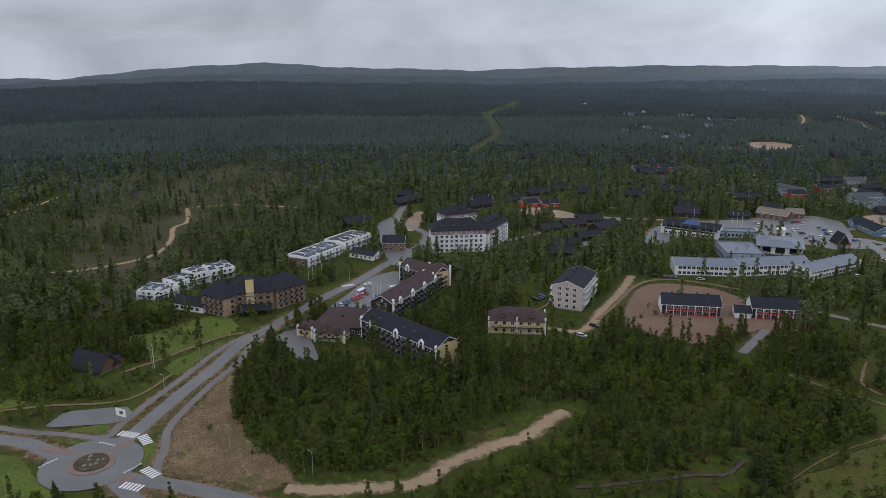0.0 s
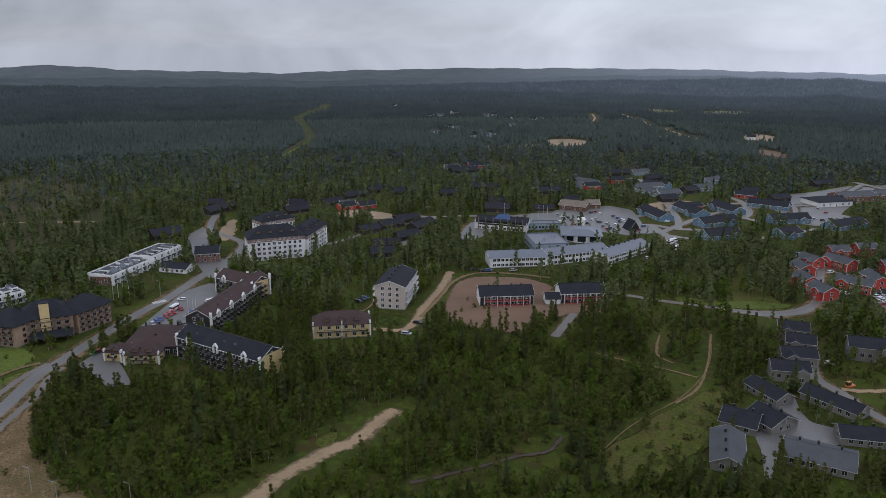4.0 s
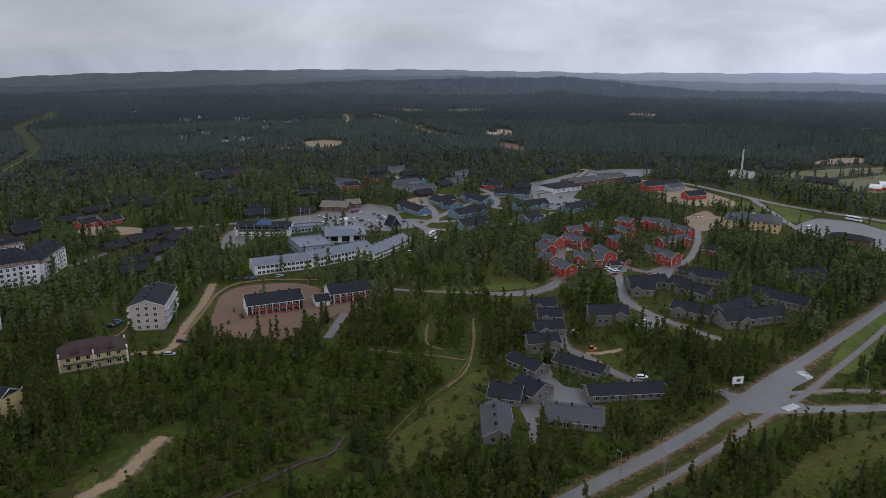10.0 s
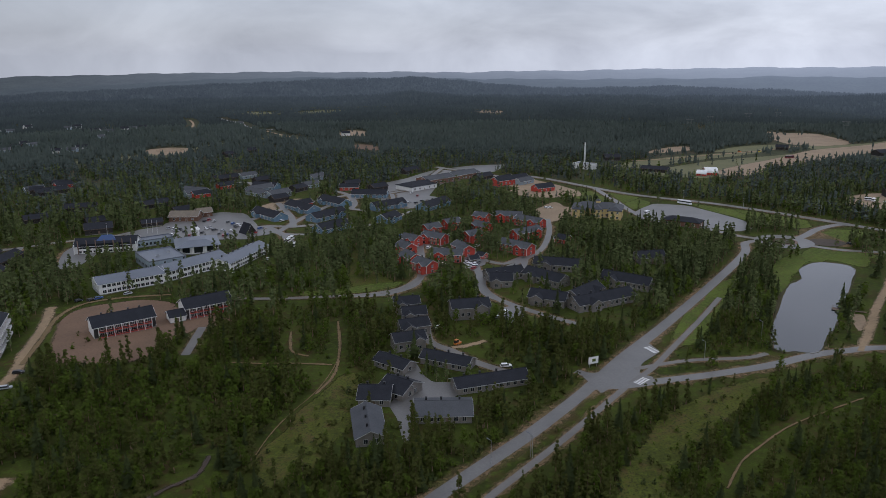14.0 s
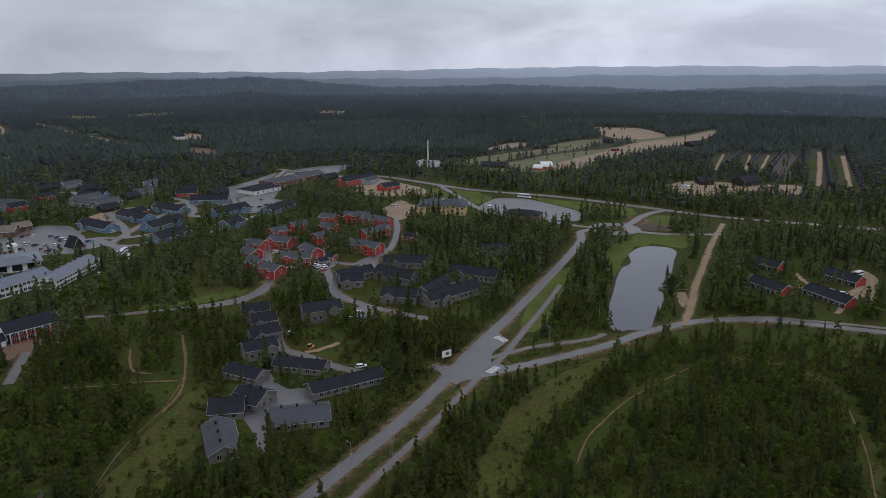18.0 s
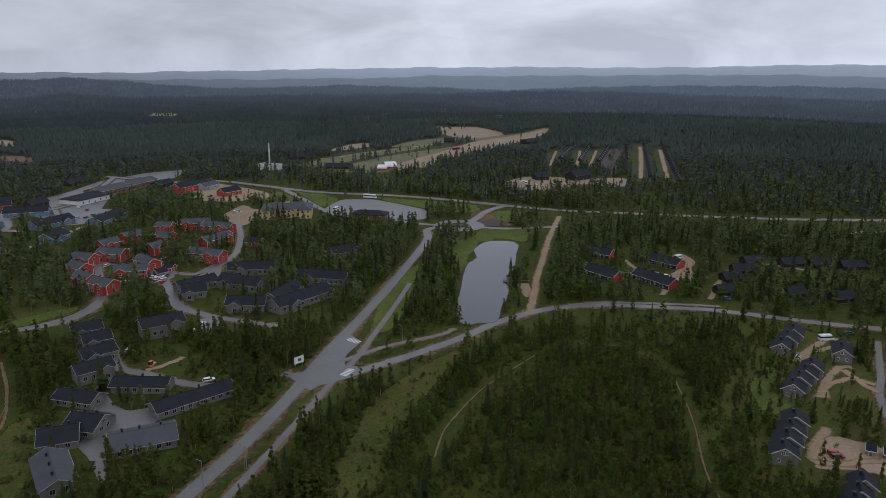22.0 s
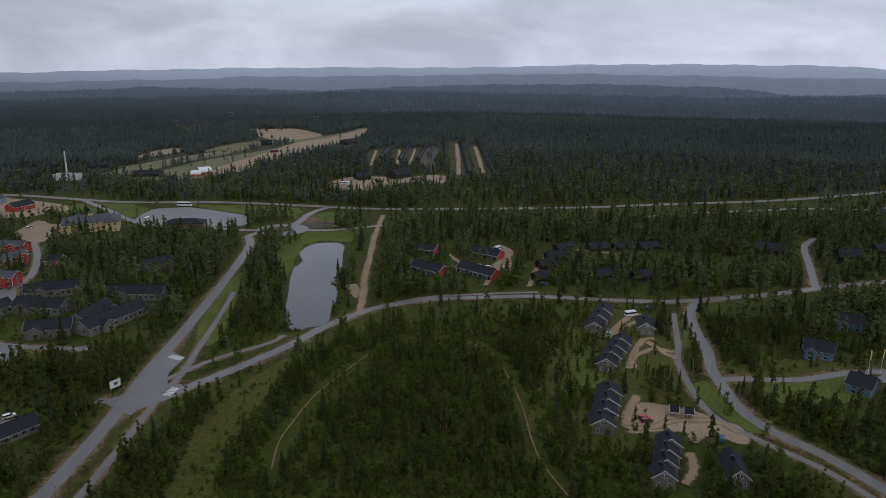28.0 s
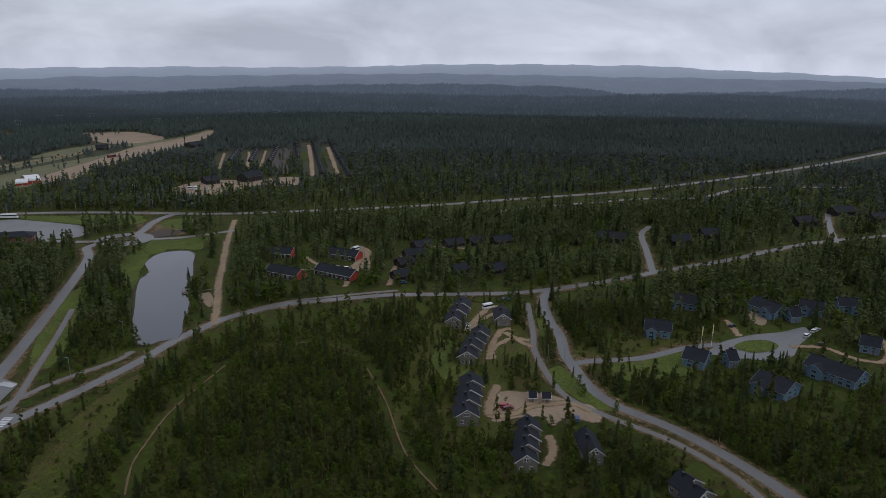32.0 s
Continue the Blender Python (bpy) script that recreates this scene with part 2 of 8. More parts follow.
def haze_painted_hills():
    """Forested backdrop hills; haze is put into their emission, stronger with distance."""
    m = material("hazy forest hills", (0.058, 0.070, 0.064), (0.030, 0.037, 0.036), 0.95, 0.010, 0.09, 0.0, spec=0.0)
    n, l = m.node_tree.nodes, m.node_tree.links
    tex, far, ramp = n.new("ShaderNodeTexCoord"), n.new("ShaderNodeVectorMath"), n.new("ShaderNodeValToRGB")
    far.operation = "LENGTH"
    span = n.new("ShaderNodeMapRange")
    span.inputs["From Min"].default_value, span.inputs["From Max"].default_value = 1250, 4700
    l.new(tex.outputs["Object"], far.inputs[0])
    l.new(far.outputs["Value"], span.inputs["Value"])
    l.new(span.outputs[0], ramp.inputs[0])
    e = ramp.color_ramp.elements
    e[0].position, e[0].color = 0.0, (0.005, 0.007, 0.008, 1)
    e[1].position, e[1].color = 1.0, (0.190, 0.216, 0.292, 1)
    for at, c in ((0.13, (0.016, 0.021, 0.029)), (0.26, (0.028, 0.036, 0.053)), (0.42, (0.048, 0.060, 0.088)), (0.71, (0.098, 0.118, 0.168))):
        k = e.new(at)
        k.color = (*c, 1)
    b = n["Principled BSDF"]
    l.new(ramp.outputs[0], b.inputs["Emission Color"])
    # the haze emission is weaker in the west, under the thicker cloud
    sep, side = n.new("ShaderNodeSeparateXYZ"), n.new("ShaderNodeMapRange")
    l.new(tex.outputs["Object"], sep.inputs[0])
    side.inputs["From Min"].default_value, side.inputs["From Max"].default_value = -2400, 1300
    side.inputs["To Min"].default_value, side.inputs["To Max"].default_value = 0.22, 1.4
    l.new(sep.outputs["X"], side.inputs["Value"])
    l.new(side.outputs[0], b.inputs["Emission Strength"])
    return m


M["hills"] = haze_painted_hills()
M["moss"] = forest_floor("forest floor", ((0.022, 5.0, 0.40, 0.60, (0.028, 0.037, 0.007), (0.050, 0.063, 0.010)), (0.09, 6.0, 0.50, 0.64, None, (0.054, 0.040, 0.014)), (0.35, 6.0, 0.50, 0.64, None, (0.055, 0.079, 0.011)), (1.3, 4.0, 0.56, 0.70, None, (0.026, 0.030, 0.011))))
# heather floor, greyer than the near moss: some haze is in the colours
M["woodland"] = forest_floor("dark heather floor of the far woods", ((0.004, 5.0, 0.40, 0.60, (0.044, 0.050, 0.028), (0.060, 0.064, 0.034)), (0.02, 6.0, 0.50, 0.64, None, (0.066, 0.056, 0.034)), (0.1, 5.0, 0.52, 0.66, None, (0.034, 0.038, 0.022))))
M["meadow"] = forest_floor("open meadow", ((0.03, 5.0, 0.40, 0.60, (0.052, 0.060, 0.012), (0.084, 0.088, 0.017)), (0.12, 6.0, 0.48, 0.62, None, (0.086, 0.066, 0.024)), (0.5, 6.0, 0.48, 0.64, None, (0.082, 0.100, 0.017)), (1.6, 4.0, 0.50, 0.66, None, (0.028, 0.034, 0.012))))
M["lawn"] = forest_floor("rough grass", ((0.05, 5.0, 0.40, 0.60, (0.064, 0.084, 0.018), (0.098, 0.124, 0.024)), (0.2, 6.0, 0.50, 0.64, None, (0.084, 0.080, 0.028)), (0.7, 6.0, 0.48, 0.64, None, (0.108, 0.150, 0.028)), (2.0, 4.0, 0.52, 0.68, None, (0.042, 0.054, 0.015))))
M["heath"] = forest_floor("stony heath", ((0.03, 5.0, 0.42, 0.58, (0.050, 0.046, 0.022), (0.074, 0.060, 0.034)), (0.15, 6.0, 0.50, 0.62, None, (0.046, 0.052, 0.018)), (0.5, 6.0, 0.58, 0.66, None, (0.120, 0.108, 0.086)), (1.6, 4.0, 0.54, 0.68, None, (0.040, 0.040, 0.016))))
M["earth"] = forest_floor("bare earth and thin grass", ((0.06, 6.0, 0.42, 0.58, (0.118, 0.086, 0.040), (0.195, 0.130, 0.074)), (0.10, 7.0, 0.52, 0.64, None, (0.088, 0.080, 0.028)), (0.35, 7.0, 0.54, 0.66, None, (0.215, 0.148, 0.088)), (1.3, 5.0, 0.50, 0.66, None, (0.056, 0.046, 0.022))))
PAINT = {c: material(c + " car paint", v, tuple(0.9 * k for k in v), 0.3, 0.5, 3.0, 0.0, spec=0.5) for c, v in {
    "white": (0.75, 0.75, 0.75), "silver": (0.42, 0.43, 0.45), "black": (0.015, 0.015, 0.018), "grey": (0.12, 0.125, 0.13), "red": (0.38, 0.03, 0.03),
    "blue": (0.03, 0.09, 0.28), "green": (0.05, 0.16, 0.07), "maroon": (0.15, 0.02, 0.03), "orange": (0.5, 0.16, 0.03), "yellow": (0.6, 0.5, 0.05)}.items()}


def thin(m, share):
    """Lets part of the light through, as needles and leaves do."""
    n, l = m.node_tree.nodes, m.node_tree.links
    b, out = n["Principled BSDF"], n["Material Output"]
    t, x = n.new("ShaderNodeBsdfTranslucent"), n.new("ShaderNodeMixShader")
    x.inputs[0].default_value = share
    l.new(b.inputs["Base Color"].links[0].from_socket, t.inputs["Color"])
    l.new(b.outputs[0], x.inputs[1])
    l.new(t.outputs[0], x.inputs[2])
    l.new(x.outputs[0], out.inputs["Surface"])


for k, share in (("needle", 0.25), ("spruce", 0.25), ("birch", 0.3), ("midpine", 0.12), ("farwood", 0.12)):
    thin(M[k], share)


def ragged(m):
    """The same surface, thinning out raggedly towards the rim of its sheet (the sheet's first UV runs from 0 inside to 1 at the rim)."""
    c = m.copy()
    c.name = m.name + ", ragged rim"
    n, l = c.node_tree.nodes, c.node_tree.links
    uv, sep, tex, noisy = n.new("ShaderNodeUVMap"), n.new("ShaderNodeSeparateXYZ"), n.new("ShaderNodeTexCoord"), n.new("ShaderNodeTexNoise")
    uv.uv_map = "rim"
    l.new(uv.outputs[0], sep.inputs[0])
    l.new(tex.outputs["Object"], noisy.inputs["Vector"])
    noisy.inputs["Scale"].default_value, noisy.inputs["Detail"].default_value, noisy.inputs["Roughness"].default_value = 0.45, 5.0, 0.65
    k = n.new("ShaderNodeMath")
    k.operation, k.inputs[1].default_value = "MULTIPLY_ADD", 1.5
    l.new(noisy.outputs["Fac"], k.inputs[0])
    l.new(sep.outputs[0], k.inputs[2])
    r = n.new("ShaderNodeMapRange")
    r.inputs["From Min"].default_value, r.inputs["From Max"].default_value = 0.92, 1.5
    r.inputs["To Min"].default_value, r.inputs["To Max"].default_value = 1.0, 0.0
    l.new(k.outputs[0], r.inputs["Value"])
    l.new(r.outputs[0], n["Principled BSDF"].inputs["Alpha"])
    return c


SOFT = {k: ragged(M[k]) for k in ("trail", "dirt", "bog", "earth", "sand", "soil", "lawn", "meadow", "heath", "field")}


# ---- mesh helpers ----
def mesh(name, verts, faces, mats, index=None):
    me = bpy.data.meshes.new(name)
    me.from_pydata([tuple(v) for v in verts], [], faces)
    for m in mats if isinstance(mats, (list, tuple)) else [mats]:
        me.materials.append(m)
    if index is not None:
        me.polygons.foreach_set("material_index", index)
    me.update()
    return me


def rim_uv(me, rim):
    """Writes how near each vertex lies to the rim, as the UV map of ragged()."""
    layer = me.uv_layers.new(name="rim")
    co = np.zeros(len(me.loops) * 2, np.float32)
    co[0::2] = [rim[l.vertex_index] for l in me.loops]
    layer.data.foreach_set("uv", co)
    return me


def ribbon(line, widths, heights):
    """A band of four vertices across, its outer quarters being the rim."""
    verts, rim = [], []
    for k, p in enumerate(line):
        d = (line[min(k + 1, len(line) - 1)] - line[max(k - 1, 0)]).normalized()
        s = Vector((-d.y, d.x))
        for e, u in ((1.9, 1.0), (0.45, 0.0), (-0.45, 0.0), (-1.9, 1.0)):
            q = p + s * e * widths[k][0 if e > 0 else 1]
            verts.append((q.x, q.y, float(land(q.x, q.y)) + heights[k] - 0.06 * u))
            rim.append(1.0 if k in (0, len(line) - 1) else u)
    faces = [(4 * k + j, 4 * k + j + 1, 4 * k + j + 5, 4 * k + j + 4) for k in range(len(line) - 1) for j in range(3)]
    return verts, faces, rim


def part(name, me, parent, m=None, label=""):
    ob = new(name, me)
    ob.parent = parent
    if m is not None:
        ob.matrix_basis = m
    return tagged(ob, label)


class Shape:
    """Collects boxes and prisms into one mesh."""

    def __init__(self):
        self.v, self.f, self.i = [], [], []

    def add(self, verts, faces, slot=0):
        k = len(self.v)
        self.v += [tuple(p) for p in verts]
        self.f += [tuple(k + a for a in f) for f in faces]
        self.i += [slot] * len(faces)
        return self

    def box(self, x0, x1, y0, y1, z0, z1, slot=0):
        return self.prism([(x0, y0), (x1, y0), (x1, y1), (x0, y1)], z0, z1, slot)

    def prism(self, ring, z0, z1, slot=0, top=None):
        n = len(ring)
        top = top or ring
        faces = [tuple(range(n))[::-1], tuple(range(n, 2 * n))] + [(a, (a + 1) % n, n + (a + 1) % n, n + a) for a in range(n)]
        return self.add([(x, y, z0) for x, y in ring] + [(x, y, z1) for x, y in top], faces, slot)

    def tube(self, x, y, z0, z1, r0, r1, n=8, slot=0):
        a = [2 * math.pi * k / n for k in range(n)]
        return self.prism([(x + r0 * math.cos(t), y + r0 * math.sin(t)) for t in a], z0, z1, slot, [(x + r1 * math.cos(t), y + r1 * math.sin(t)) for t in a])

    def slab(self, quad, thick, slot=0):
        """A sheet of four corners with a thickness downwards."""
        lo = [(x, y, z - thick) for x, y, z in quad]
        return self.add(lo + list(quad), [(3, 2, 1, 0), (4, 5, 6, 7), (0, 1, 5, 4), (1, 2, 6, 5), (2, 3, 7, 6), (3, 0, 4, 7)], slot)

    def mesh(self, name, mats):
        return mesh(name, self.v, self.f, mats, self.i)


SHARED = {}


def shared(key, make):
    if key not in SHARED:
        SHARED[key] = make()
    return SHARED[key]


# ---- the lie of the land ----
RIDGE = ((-95, 0), (20, 0), (30, 5), (45, 9), (60, 7), (72, 3), (95, 3))
BACK = {
    2150: ((-95, -3.3), (-60, -3.2), (-30, -3.2), (-12, -3.25), (-8, -3.2), (-5.7, -2.92), (-3.5, -3.2), (0, -3.3), (20, -3.3), (30, -3.0), (40, -3.2), (55, -3.3), (60, -3.1), (67, -2.95), (77, -3.0), (95, -3.0)),
    2700: ((-95, -2.8), (-80, -2.8), (-66, -2.55), (-55, -2.8), (-43, -2.9), (-31, -2.6), (-20, -2.2), (-12, -2.0), (-6, -1.9), (-1, -2.3), (5, -2.8), (14, -2.6), (24, -3.0), (35, -2.6), (45, -2.43), (55, -2.53), (60, -3.0), (67, -2.8), (77, -2.2), (95, -2.2)),
    3700: ((-95, -2.4), (-80, -2.4), (-66, -1.9), (-55, -2.0), (-43, -2.3), (-31, -2.1), (-20, -1.7), (-10, -1.7), (0, -1.9), (10, -2.0), (20, -1.8), (30, -1.7), (45, -1.5), (60, -1.6), (77, -1.7), (95, -1.7)),
    4700: ((-95, -1.9), (-79, -1.9), (-75, -2.1), (-70, -1.55), (-66, -1.3), (-61, -1.06), (-57, -1.4), (-46, -1.7), (-39, -1.45), (-31, -1.28), (-18, -1.23), (-2, -1.4), (7, -1.3), (15, -1.18), (25, -1.08), (36, -1.1), (49, -0.77), (61, -0.79), (67, -1.05), (77, -1.36), (95, -1.4)),
}


def land(x, y):
    """Height of the ground."""
    r = np.hypot(x, y)
    a = np.degrees(np.arctan2(x, y))
    hill = np.interp(a, [p[0] for p in RIDGE], [p[1] for p in RIDGE])
    rise = hill * np.exp(-((r - 1330) / np.where(r < 1330, 260, 120)) ** 2) - np.clip(hill, 0, 6) * 4.0 * np.clip((r - 1380) / 240, 0, 1)
    roll = 5.0 * np.sin(x / 170.0 + 1.0) * np.sin(y / 210.0) * np.clip((r - 900) / 500, 0, 1)
    fall = 25.0 * np.clip((r - 1780) / 300, 0, 1) + 160.0 * np.clip((r - 2000) / 700, 0, 1)
    return rise * np.clip((2100 - r) / 300, 0, 1) + roll * np.clip((1700 - r) / 200, 0, 1) - fall


def ground_sheet():
    radii = np.concatenate([[0.0], np.arange(40, 2400, 40), np.geomspace(2400, 4950, 14)])
    angles = np.radians(np.arange(0, 360, 2.5))
    verts, faces = [(0.0, 0.0, 0.0)], []
    n = len(angles)
    for r in radii[1:]:
        x, y = r * np.sin(angles), r * np.cos(angles)
        verts += list(zip(x, y, land(x, y)))
    for k in range(n):
        faces.append((0, 1 + (k + 1) % n, 1 + k))
    for i in range(len(radii) - 2):
        for k in range(n):
            a, b = 1 + i * n + k, 1 + i * n + (k + 1) % n
            faces.append((a, b, b + n, a + n))
    # the haze-greyed floor sets in raggedly from 700 to 960 m
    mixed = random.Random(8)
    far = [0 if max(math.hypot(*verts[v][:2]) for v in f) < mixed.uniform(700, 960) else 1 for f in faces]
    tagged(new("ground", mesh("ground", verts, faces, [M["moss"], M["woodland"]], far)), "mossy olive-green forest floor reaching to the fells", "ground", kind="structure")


ground_sheet()


CRESTS = sorted(BACK)


def crest_height(radius, a):
    """Height of the ridge line at that distance, by heading in degrees."""
    rows = BACK[radius]
    el = np.interp(a, [p[0] for p in rows], [p[1] for p in rows])
    el = el + 0.03 * np.sin(a * 1.7 + radius) + 0.015 * np.sin(a * 5.1) + 0.02 * np.sin(a * 0.73 + radius)
    return EYE + radius * np.tan(np.radians(el)), np.tan(np.radians(el))


def fell(r, a):
    """Height of the far country: four ridges, one behind the other, with valleys between."""
    rows = [(1620.0, land(1620 * np.sin(np.radians(a)), 1620 * np.cos(np.radians(a))) - 3.0)]
    for n, c in enumerate(CRESTS):
        z, slope = crest_height(c, a)
        rows.append((float(c), z))
        if n < 3:
            d = c + 0.42 * (CRESTS[n + 1] - c)
            rows.append((d, np.minimum(EYE + d * slope - 14.0, z - 4.0)))
    rows.append((4860.0, rows[-1][1] - 90))
    out = np.zeros_like(r) + rows[0][1]
    for (r0, z0), (r1, z1) in zip(rows, rows[1:]):
        t = np.clip((r - r0) / (r1 - r0), 0, 1)
        out = np.where(r >= r0, z0 + (z1 - z0) * t * t * (3 - 2 * t), out)
    x, y = r * np.sin(np.radians(a)), r * np.cos(np.radians(a))
    spurs = np.sin(x / 190 + 1.4 * np.sin(y / 260)) * np.sin(y / 230 + 1.1 * np.sin(x / 310)) + 0.5 * np.sin(x / 83 + y / 120)
    calm = np.min([np.clip(np.abs(r - c) / 160, 0, 1) for c in CRESTS], axis=0) * np.clip((r - 1620) / 200, 0, 1)
    return out + 6.0 * spurs * calm


def backdrop():
    a = np.arange(-95, 95.1, 0.4)
    radii = np.concatenate([np.arange(1620, 2860, 40), np.arange(2860, 4861, 80)])
    verts, n = [], len(a)
    for r in radii:
        z = fell(np.full(n, r), a)
        verts += list(zip(r * np.sin(np.radians(a)), r * np.cos(np.radians(a)), z))
    faces = [(j * n + k, (j + 1) * n + k, (j + 1) * n + k + 1, j * n + k + 1) for j in range(len(radii) - 1) for k in range(n - 1)]
    # the ridges emit the painted haze colour of this material
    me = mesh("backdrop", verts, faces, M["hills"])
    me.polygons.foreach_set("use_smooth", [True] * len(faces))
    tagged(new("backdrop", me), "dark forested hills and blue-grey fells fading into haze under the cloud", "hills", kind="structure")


backdrop()

# ---- roads, yards and water ----
KEEP_CLEAR = []  # (points, half width) of strips
CLEAR_AREAS = []  # polygons without trees, and how many trees may stay
BUILT = []  # footprints


def smooth(points, closed=False, step=6):
    p = [Vector((x, y)) for x, y in points]
    n = len(p)
    out = []
    for k in range(n if closed else n - 1):
        if closed:
            a, b, c, d = p[k - 1], p[k], p[(k + 1) % n], p[(k + 2) % n]
        else:
            a, b, c, d = p[max(k - 1, 0)], p[k], p[k + 1], p[min(k + 2, n - 1)]
        for i in range(step):
            t = i / step
            out.append(0.5 * ((2 * b) + (c - a) * t + (2 * a - 5 * b + 4 * c - d) * t * t + (3 * b - a - 3 * c + d) * t ** 3))
    if not closed:
        out.append(p[-1])
    return out


STRIPS = {
    "road": ("asphalt", "road", "damp grey asphalt road with worn edges", 0.16, 0.0),
    "path": ("path", "footpath", "narrow grey asphalt footpath", 0.12, 0.0),
    "track": ("trail", "track", "unpaved sandy track", 0.09, 0.25),
    "dirt": ("dirt", "dirt_road", "light brown dirt road", 0.10, 0.3),
    "peat": ("bog", "peat_ditch", "dark brown wet peat strip", 0.07, 0.5),
    "slope": ("lawn", "ski_slope", "grassy ski slope cut through the forest", 0.10, 0.4),
    "trail": ("trail", "trail", "narrow trodden trail through the forest", 0.07, 0.35),
}


def strip(kind, width, points):
    mat, name, label, lift, rag = STRIPS[kind]
    lift = 0.235 + 0.001 * len(KEEP_CLEAR)
    line = smooth(points)
    r = random.Random(len(points) * 100 + int(width * 10) + int(points[0][0]))
    heights = [lift + (0.3 if p.length > 600 else 0) for p in line]
    if mat in SOFT:
        half = width * (0.32 if kind in ("trail", "track") else 0.42)
        widths = [[half * (1 + rag * (0.5 * math.sin(k * 0.6 + 2 * e + width) + 0.3 * math.sin(k * 1.7 + e)) + 0.3 * rag * r.uniform(-1, 1)) for e in (1, -1)] for k in range(len(line))]
        verts, faces, rim = ribbon(line, widths, heights)
        me = rim_uv(mesh(name, verts, faces, SOFT[mat]), rim)
    else:
        verts = []
        for k, p in enumerate(line):
            d = (line[min(k + 1, len(line) - 1)] - line[max(k - 1, 0)]).normalized()
            s = Vector((-d.y, d.x))
            for e in (1, -1):
                q = p + s * e * width / 2
                verts.append((q.x, q.y, float(land(q.x, q.y)) + heights[k]))
        me = mesh(name, verts, [(2 * k, 2 * k + 1, 2 * k + 3, 2 * k + 2) for k in range(len(line) - 1)], M[mat])
    tagged(new(name, me), label, "road" if kind == "road" else "path", kind="structure")
    if kind in ("road", "path"):  # gravel shoulder
        low = [0.203 + 0.0002 * len(KEEP_CLEAR) + (0.15 if p.length > 600 else 0) for p in line]
        widths = [[width / 2 + (1.6 if kind == "road" else 0.9) * r.uniform(0.3, 1.5) for e in (1, -1)] for p in line]
        sv, sf, rim = ribbon(line, widths, low)
        tagged(new("verge", rim_uv(mesh("verge", sv, sf, SOFT["earth"]), rim)), "rough grassy verge beside the road", "verge", kind="structure")
    KEEP_CLEAR.append((np.array([(p.x, p.y) for p in line]), width / 2))


PATCHES = {
    "asphalt": ("asphalt", "yard", "grey asphalt parking yard", "yard", 0.13, 0.0),
    "dirt": ("earth", "bare_ground", "bare brown earth with thin grass", "earth", 0.05, 0.02),
    "sand": ("sand", "sand_yard", "pale sandy yard", "sand", 0.06, 0.04),
    "soil": ("soil", "soil_patch", "reddish-brown bare soil", "soil", 0.08, 0.05),
    "lawn": ("lawn", "lawn", "short green grass", "grass", 0.05, 0.12),
    "meadow": ("meadow", "meadow", "open olive-green meadow", "meadow", 0.05, 0.05),
    "bog": ("bog", "peat", "mottled brown bare ground", "peat", 0.08, 0.12),
    "heath": ("heath", "heath", "stony grey-green heath with few trees", "heath", 0.05, 0.42),
    "field": ("field", "field", "pale green stubble field", "field", 0.3, 0.02),
    "splitter": ("cobble", "traffic_island", "low reddish paved traffic island", "island", 0.3, 0.0),
    "glade": ("meadow", "glade", "open grassy glade with scattered pines", "grass", 0.05, 0.42),
    "isle": ("lawn", "traffic_island", "round grass island of the turning circle", "island", 0.3, 0.15),
    "lake": ("water", "lake", "dark still lake reflecting the grey sky", "lake", 0.14, 0.0),
}


